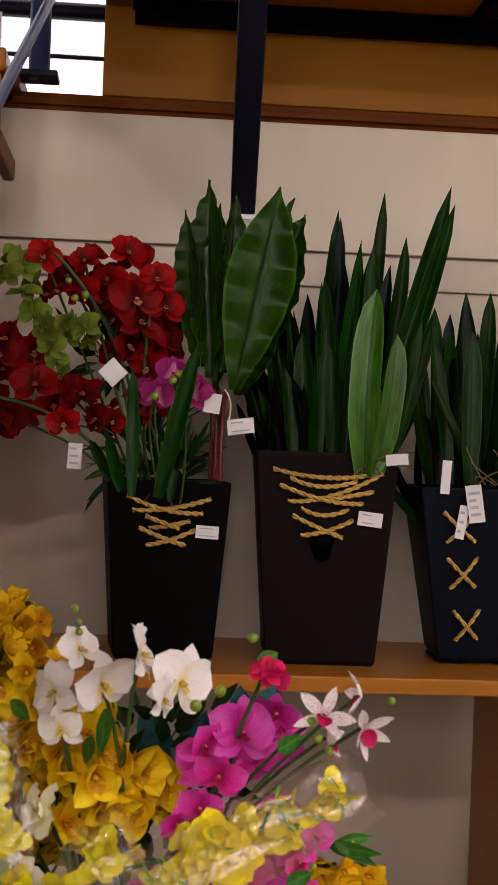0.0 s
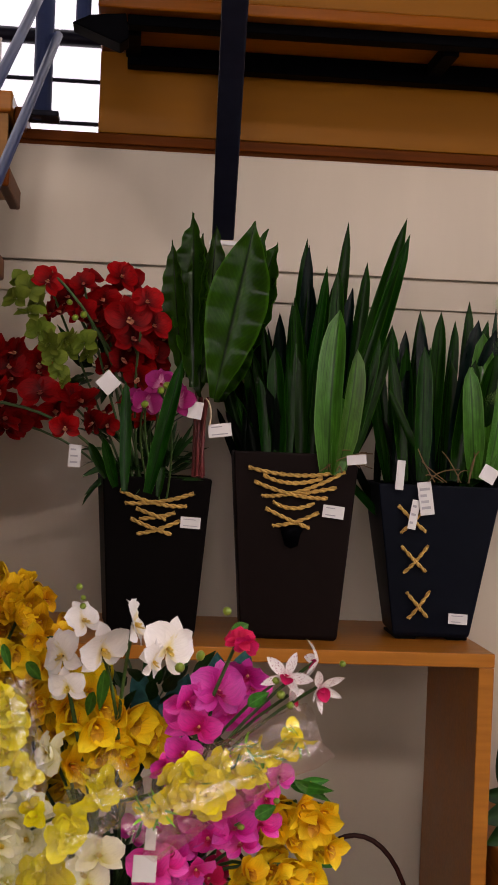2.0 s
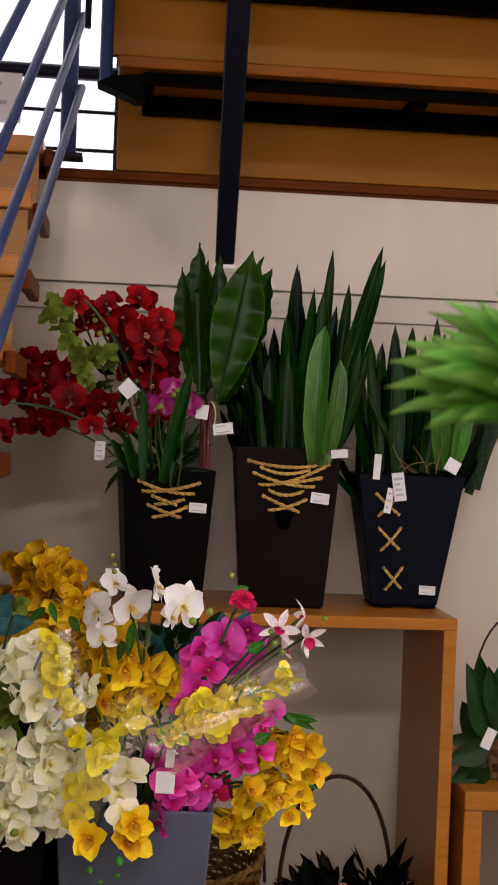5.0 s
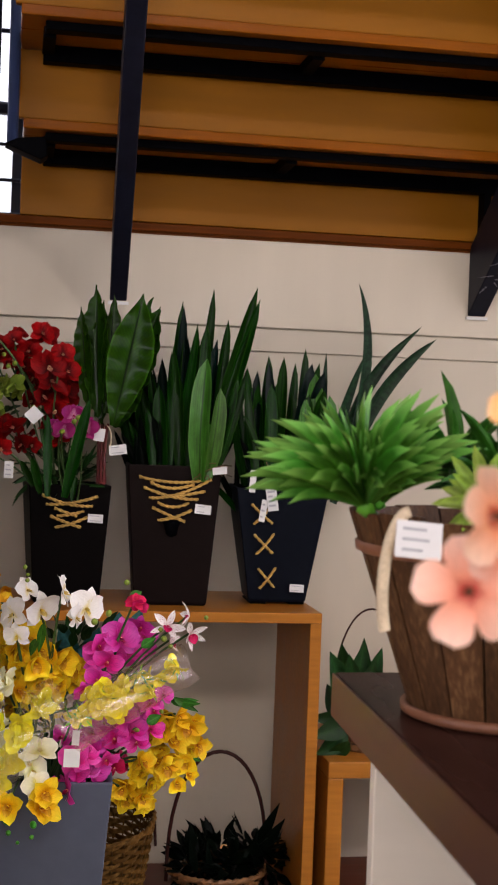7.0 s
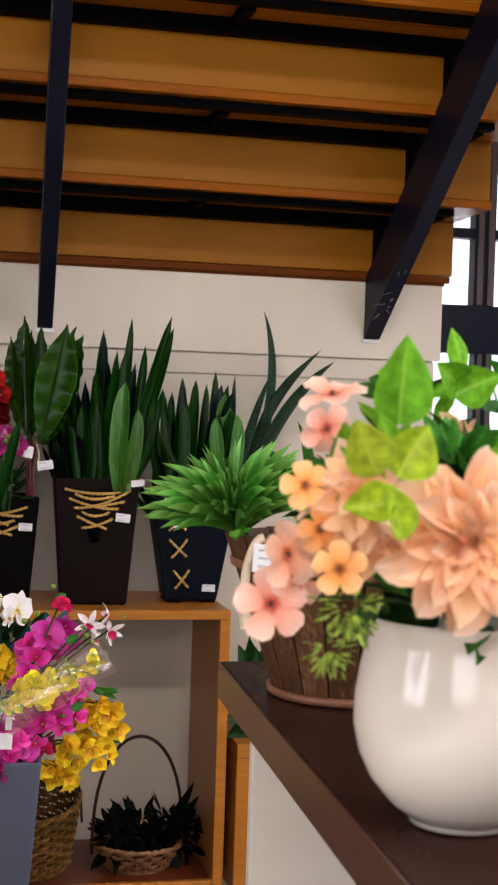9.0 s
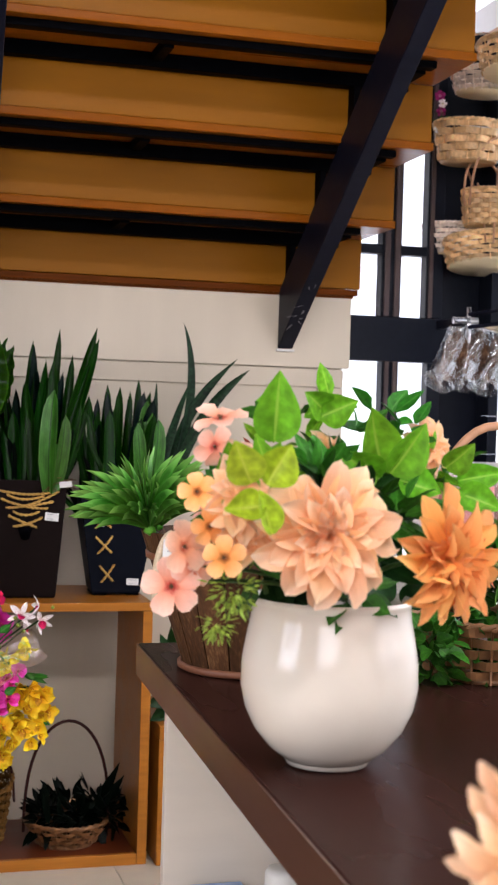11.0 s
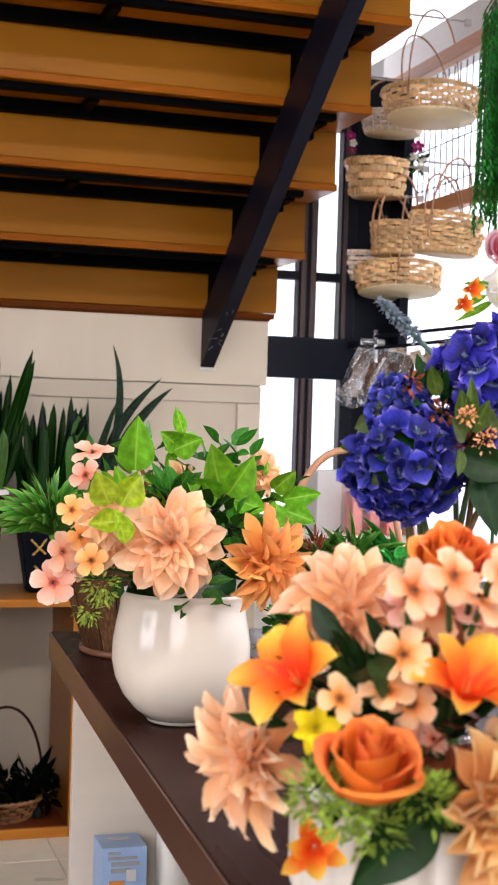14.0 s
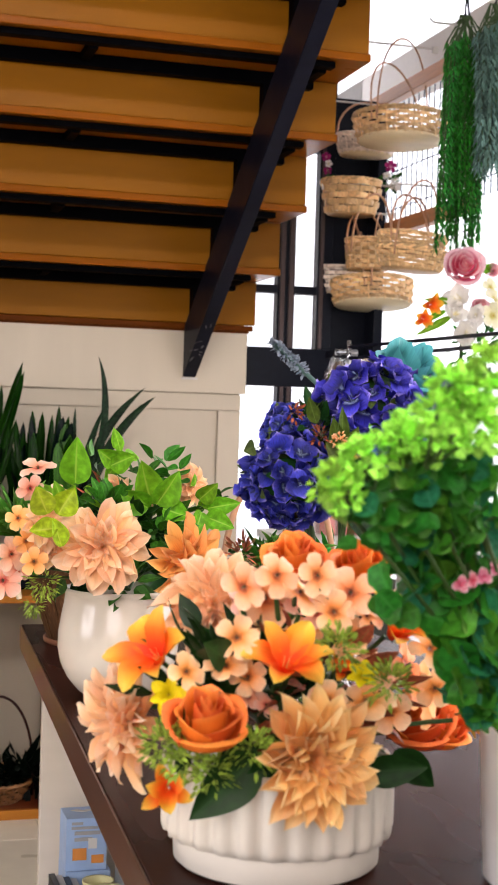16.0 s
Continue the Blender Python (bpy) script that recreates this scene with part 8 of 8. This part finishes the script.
LOWB = [(0.413, -0.62, 1.165), (0.408, -0.62, 1.136), (0.434, -0.62, 1.164), (0.424, -0.62, 1.186), (0.455, -0.62, 1.168), (0.475, -0.62, 1.171), (0.491, -0.62, 1.154), (0.459, -0.62, 1.117), (0.446, -0.62, 1.141), (0.482, -0.62, 1.127), (0.492, -0.62, 1.099), (0.484, -0.62, 1.072), (0.48, -0.62, 1.048), (0.494, -0.62, 1.052), (0.475, -0.62, 1.099), (0.495, -0.62, 1.075)]
for q in PALE:
    sprig(bush, q, 0.016, 70, 0.0085, 0.0085, L_PALE, "round", label="pale green leaf tips")
ROUNDS = []
for matl in (L_ROUND, L_ROUND, L_ROUND, L_ROUNDT, L_FAN):
    bm = bmesh.new()
    petal(bm, Matrix(), 1.0, 1.0, "round", 0.25 + jit(0.15), -0.5 + jit(0.5), nu=6, nv=8, ruffle=0.03, seed=jit(3), fold=0.12)
    ROUNDS.append(to_mesh("leaf", bm, matl))
for rows, n, size, spread in ((MIDB, 15, 0.020, 0.017), ([(x + 0.02, y + 0.06, z - 0.008) for x, y, z in MIDB[2:]], 9, 0.026, 0.022), (LOWB, 8, 0.032, 0.016), ([(x + 0.03, y + 0.07, z - 0.01) for x, y, z in LOWB[4:]], 7, 0.034, 0.022)):
    for c in rows:
        for k in range(n):
            d = Vector((jit(1), -0.45 + jit(0.6), 0.25 + jit(0.8))).normalized()
            out = Vector((jit(1), jit(1), jit(1))) * spread
            f = size * RNG.uniform(0.7, 1.15)
            part("leaf", RNG.choice(ROUNDS), None, bush, "", Matrix.Translation(Vector(c) + out) @ d.to_track_quat("Z", "Y").to_matrix().to_4x4() @ Matrix.Rotation(jit(3.1), 4, "Z") @ Matrix.Translation((0, -f / 2, 0)) @ Matrix.Scale(f, 4))
stems(bush, MIDB + LOWB[::2], (GX, GY, 0.90), 0.0018, 0.02)
for p in PALE:
    q = min(MIDB, key=lambda v: (Vector(v) - Vector(p)).length)
    part("stem", tube([q, p], 0.0015, 5), STEM, bush)
flowers(bush, ruffled_orchid, (P_ROSEP, P_ROSEP), [(0.452, -0.645, 1.146, 0.008), (0.462, -0.645, 1.149, 0.008), (0.472, -0.645, 1.152, 0.008), (0.482, -0.645, 1.158, 0.007)], "blossom")

# basket of greens behind the vase
qb, qm = basket("wicker basket with a pinkish bent handle on the counter", (0.765, 0.80, 0.846), 0.085, 0.105, 0.075, 5, 22, WICKERD, handle=0.345, hmat=HANDLE, hw=0.0062, yaw=-8)
greens = thing("succulent_arrangement", "grass and small-leaved greenery filling a handled basket", "artificial plant", (0.765, 0.80, 0.88))
for q in [(0.646, 0.728, 0.904, 0.0008), (0.69, 0.751, 0.933, 0.0008), (0.726, 0.749, 0.899, 0.0008), (0.765, 0.758, 0.947, 0.0008), (0.796, 0.726, 0.935, 0.0008), (0.855, 0.755, 0.947, 0.0008), (0.717, 0.768, 0.855, 0.0008), (0.656, 0.75, 0.868, 0.0008), (0.786, 0.742, 0.891, 0.0008), (0.826, 0.717, 0.994, 0.0008)]:
    sprig(greens, q[:3], 0.036, 56, 0.024, 0.018, L_HANG if RNG.random() < 0.4 else L_GREEN, "round", label="small round green leaves")
spiky(greens, [(0.773, 0.78, 0.987, 0.0008)][0][:3], 70, 0.10, 0.008, L_FAN, (0, -0.3, 1), 0.95)
spiky(greens, [(0.736, 0.8, 0.993, 0.0008)][0][:3], 50, 0.08, 0.007, L_GREEN, (-0.3, -0.3, 1), 0.95)
spiky(greens, [(0.857, 0.8, 0.984, 0.0009)][0][:3], 60, 0.10, 0.008, L_HANG, (0.3, -0.3, 1), 0.95)
sprig(greens, [(0.856, 0.74, 0.974, 0.0008)][0][:3], 0.03, 40, 0.022, 0.018, L_RUST, "round", label="reddish small leaves")

# ---- hanging baskets on the window side ----
HB = "hanging baskets"
basket("pale wicker basket with tall twin handle and wooden base", (1.785, 2.75, 2.225), 0.146, 0.162, 0.082, 6, 26, WICKER, strip=1.3, base_mat=BASEW, handle=0.35, twin=True, group=HB, sy=0.8, pitch=-6, hyaw=34)
basket("small whitewashed wicker basket with a thin handle", (1.765, 3.02, 2.222), 0.095, 0.112, 0.065, 5, 22, WICKERW, base_mat=BASEW, handle=0.19, hw=0.004, group=HB, sy=0.8)
fbk, fm = basket("square-weave chip basket trimmed with small purple flowers", (1.725, 3.05, 2.010), 0.088, 0.108, 0.118, 5, 14, WICKER, group=HB, strip=1.5, sy=0.85)
basket("pale wicker basket with wooden base hanging lowest on the rack", (1.825, 3.06, 1.69), 0.140, 0.150, 0.085, 6, 26, WICKER, strip=1.3, base_mat=BASEW, handle=0.34, twin=True, group=HB, sy=0.85, pitch=-8, hyaw=62)
basket("whitewashed wicker basket tucked behind others", (1.74, 3.20, 1.735), 0.075, 0.09, 0.095, 6, 20, WICKERW, base_mat=BASEW, handle=0.32, hw=0.004, group=HB)
basket("nested brown and white wicker basket with handle", (1.786, 3.02, 1.812), 0.072, 0.082, 0.105, 7, 18, WICKER, handle=0.27, hw=0.004, twin=True, group=HB, hyaw=15)
basket("tilted wicker basket with thin handle hanging on the rack", (1.765, 2.58, 1.770), 0.100, 0.120, 0.062, 5, 22, WICKER, handle=0.24, hw=0.0035, group=HB, tilt=4, sy=0.8, hyaw=38, strip=1.2)
basket("tilted wicker basket nested above another", (1.768, 2.58, 1.836), 0.104, 0.116, 0.045, 4, 22, WICKER, handle=0.23, hw=0.0035, twin=True, group=HB, tilt=4, sy=0.8, hyaw=34, strip=1.2)
hooks = thing("display_hooks", "white plastic arm hooks carrying baskets on the rack", "hooks", (1.9, 2.8, 2.3))
for y, z, x in ((2.75, 2.553, 1.66), (3.02, 2.408, 1.63), (3.08, 2.028, 1.66), (2.58, 2.052, 1.70), (3.05, 2.126, 1.70), (2.35, 2.52, 1.72)):
    part("hook_arm", tube([(1.90, y, z), (x, y, z), (x - 0.012, y, z + 0.012)], 0.0035, 6), CARD, hooks)
    part("hook_clip", box(1.892, 1.915, y - 0.006, y + 0.006, z - 0.014, z + 0.008, 0.002), CARD, hooks, smooth=False)
trim = thing("basket_trim", "small purple and white artificial flowers tied to a basket rim", "artificial flowers", (1.73, 3.05, 2.13))
TRIM = [(1.629, 3.061, 2.215, 0.0224), (1.636, 3.054, 2.19, 0.0183), (1.636, 3.063, 2.167, 0.0204), (1.88, 3.063, 2.201, 0.0289), (1.862, 3.054, 2.163, 0.0206), (1.901, 3.068, 2.156, 0.0207), (1.887, 3.063, 2.13, 0.0186), (1.621, 3.052, 2.108, 0.0162)]
for k, row in enumerate(TRIM):
    part("blossom", head(five_petal, (P_PLUM if k in (0, 3, 2) else P_WHITE, TWIG)), None, trim, "", facing(row[:3], (-0.2, -1, 0.1), row[3] * 0.75))
sprig(trim, [(1.889, 3.08, 2.143, 0.0021)][0][:3], 0.03, 26, 0.03, 0.016, L_GREEN)
for row in TRIM:
    stems(trim, [row], (row[0] + (0.012 if row[0] < 1.73 else -0.012), 3.06, 2.12), 0.0012, 0.004)
sprig(trim, [(1.647, 3.08, 2.138, 0.002)][0][:3], 0.016, 18, 0.02, 0.011, L_GREEN)

# hanging foliage
for lab, rows, matl, drop, bx, wide, gy in (("dark green hanging artificial foliage garland", 30, L_HANG, 0.64, 1.822, 0.105, 2.34), ("grey-green hanging artificial foliage garland", 26, L_GREY, 0.42, 1.858, 0.10, 2.20)):
    g = thing("hanging_garland", lab, "artificial plant", (bx, gy, 2.5), "hanging garlands")
    for k in range(rows):
        x0 = bx + (k / (rows - 1) - 0.5) * wide + jit(0.005)
        top = (bx + jit(0.02), gy, 2.55)
        L = drop * RNG.uniform(0.75, 1.0)
        a = Vector((x0, gy + jit(0.05), 2.49 - 0.6 * abs(x0 - bx) + jit(0.015)))
        b = Vector((x0 + jit(0.012), gy + jit(0.05), 2.45 - L))
        part("strand", tube([top, a, a.lerp(b, 0.5) + Vector((jit(0.008), 0, 0)), b], 0.0025, 5), STEM, g)
        bm, step = bmesh.new(), 0.0036
        for j in range(int(L / step)):
            p = a.lerp(b, j * step / L)
            petal(bm, Matrix.Translation(p) @ Matrix.Rotation(2.4 * j + jit(0.4), 4, "Z") @ Matrix.Rotation(radians(-50 + jit(12)), 4, "X"), 0.026 if matl is L_HANG else 0.040, 0.008 if matl is L_HANG else 0.009, "leaf", 0.2, -0.3, nu=2, nv=3)
        tagged(part("needles", bm, matl, g), kind="stuff")
    part("strap", tube([(bx, gy, 2.545), (bx + 0.004, gy, 2.63), (bx + 0.02, gy + 0.01, 2.545)], 0.004, 6), STEEL, g)

# rose and lily spray before the window
spray = thing("rose_spray", "pink rose and white lily artificial spray by the window", "artificial flowers", (1.80, 2.26, 0.871))
loose_head(spray, rose, (P_ROSEP,), [(1.781, 2.2, 1.743, 0.0017)][0][:3], (-0.3, -1, 0.3), 0.060, "rose", "pink rose")
for row in [(1.85, 2.224, 1.628, 0.0278), (1.883, 2.222, 1.742, 0.0243)]:
    loose_head(spray, rose, (P_ROSEP,), row[:3], (-0.2, -1, 0.3), row[3], "rose", "pink rose")
for row in [(1.771, 2.202, 1.64, 0.0584), (1.795, 2.206, 1.543, 0.0586), (1.823, 2.198, 1.599, 0.0448), (1.751, 2.192, 1.595, 0.0411)]:
    loose_head(spray, cup_orchid, (P_WHITE, P_WHITE), row[:3], (-0.3 + jit(0.4), -1, 0.1 + jit(0.4)), row[3], "lily")
flowers(spray, five_petal, (P_CREAM, P_WHITELIP), [(1.878, 2.187, 1.653, 0.0379), (1.872, 2.183, 1.601, 0.0413), (1.874, 2.209, 1.689, 0.0312)])
for row in [(1.673, 2.2, 1.626, 0.0307), (1.645, 2.192, 1.582, 0.0272)]:
    loose_head(spray, lily, (P_LILY, P_WHITELIP), row[:3], (-0.3 + jit(0.4), -1, 0.1 + jit(0.4)), row[3], "lily")
leaves(spray, [(1.75, 2.211, 1.596, 1.619, 2.183, 1.529, 0.0241), (1.725, 2.199, 1.612, 1.648, 2.231, 1.567, 0.0205), (1.748, 2.209, 1.639, 1.643, 2.184, 1.64, 0.024), (1.83, 2.192, 1.737, 1.906, 2.225, 1.761, 0.0275)], L_LIME, "leaf")
sprig(spray, [(1.867, 2.25, 1.5, 0.0017)][0][:3], 0.10, 120, 0.03, 0.014, L_HANG, "leaf", label="green foliage")
part("stem", tube([(1.80, 2.26, 0.871), (1.80, 2.24, 1.55)], 0.006, 7), STEM, spray)

# wrapped dried goods on the rods
BAGS = [(1.648, 2.93, 1.399, 0.0269), (1.72, 2.93, 1.402, 0.027), (1.793, 2.93, 1.395, 0.0253)]
for k, (x, y, z, r) in enumerate(BAGS):
    bag = thing("wrapped_bundle", "brown dried bundle in crumpled clear film hanging from a rod", "package", (x, y, z - 0.08), "wrapped bundles")
    bm = bmesh.new()
    blob(bm, (0, 0, 0), 0.036, 0, 4, (1, 0.9, 2.1))
    for v in bm.verts:
        v.co += Vector((jit(0.006), jit(0.006), jit(0.006)))
    part("dried_core", bm, FUZZ, bag, "", Matrix.Translation((x, y, z)) @ Matrix.Rotation(0.18, 4, "Y"))
    sleeve(bag, [(x - 0.055, y - 0.01, z - 0.088), (x - 0.04, y, z - 0.06), (x - 0.015, y, z), (x + 0.0, y, z + 0.05), (x + 0.012, y, z + 0.085)], 0.046, 0.030, FILMB, "film_bag")
    sleeve(bag, [(x - 0.075, y - 0.02, z - 0.075), (x - 0.05, y - 0.02, z - 0.055), (x - 0.028, y - 0.02, z - 0.02)], 0.034, 0.026, FILMB, "film_bag")
    part("tie", tube([(x + 0.012, y, z + 0.08), (1.69 + 0.004 * k, 2.94, 1.49)], 0.002, 5), WIRE, bag)
BOWS = [(1.821, 2.86, 1.448, 0.0393), (1.872, 2.86, 1.459, 0.0394), (1.923, 2.86, 1.479, 0.0359)]
for x, y, z, r in BOWS:
    dec = thing("fabric_decoration", "beige dotted fabric bow decoration hanging by the window", "decoration", (x, y, z - 0.06), "fabric bows")
    for s in (-1, 1):
        for q in (0, 1):
            part("bow_loop", leaf_between((x, y - 0.02, z), (x + s * (0.050 - 0.012 * q), y - 0.03, z + 0.026 - 0.034 * q), 0.044, "oval", cup=0.8, bow=0.6, curl=0.8), BURLAP, dec)
        part("bow_tail", leaf_between((x, y - 0.018, z), (x + s * 0.02, y - 0.02, z - 0.085), 0.03, "strap", cup=0.3, ruffle=0.1, bow=0.5), BURLAP, dec)
    bm = bmesh.new()
    blob(bm, (x, y - 0.03, z), 0.011, 0, 2, (1, 0.8, 1.2))
    part("knot", bm, BURLAP, dec)
    part("cord", tube([(x, y - 0.02, z), (1.70, y, 1.49)], 0.002, 5), ROPEP, dec)

# white table with pink packets by the window
table = thing("display_table", "white display table by the window", "table", (1.75, 2.7, 0))
part("table_top", box(1.42, 2.02, 2.2, 3.1, 0.84, 0.87, 0.003), WHITE, table, smooth=False)
for x in (1.45, 1.98):
    for y in (2.24, 3.06):
        part("leg", box(x - 0.02, x + 0.02, y - 0.02, y + 0.02, 0, 0.8395), WHITE, table, smooth=False)
for k in range(4):
    x = 1.60 + 0.062 * k
    pkt = thing("packet", "pink and white packaged goods standing on the table", "package", (x, 2.85, 0.87), "pink packets")
    part("wrapper", box(x - 0.027, x + 0.027, 2.80, 2.90, 0.871, 1.055 - 0.015 * (k % 2), 0.006), FILMP, pkt)
    part("contents", box(x - 0.018, x + 0.018, 2.815, 2.885, 0.872, 1.01, 0.005), PINKP, pkt, smooth=False)
tray = thing("white_box", "white carton on the display table behind the packets", "box", (1.70, 2.95, 0.87))
part("carton_body", box(1.50, 1.86, 2.93, 3.05, 0.871, 1.075, 0.002), CARD, tray, smooth=False)

# ---- floor tiles ----
tile_mesh = to_mesh("floor_tile", box(-0.222, 0.222, -0.222, 0.222, -0.012, 0.0, 0.0015), TILE, False)
floor_ob = bpy.data.objects["floor"]
for i in range(13):
    for j in range(22):
        part("floor_tile", tile_mesh, None, floor_ob, "", Matrix.Translation((-2.768 + 0.447 * i, -4.95 + 0.447 * j, 0.0)))
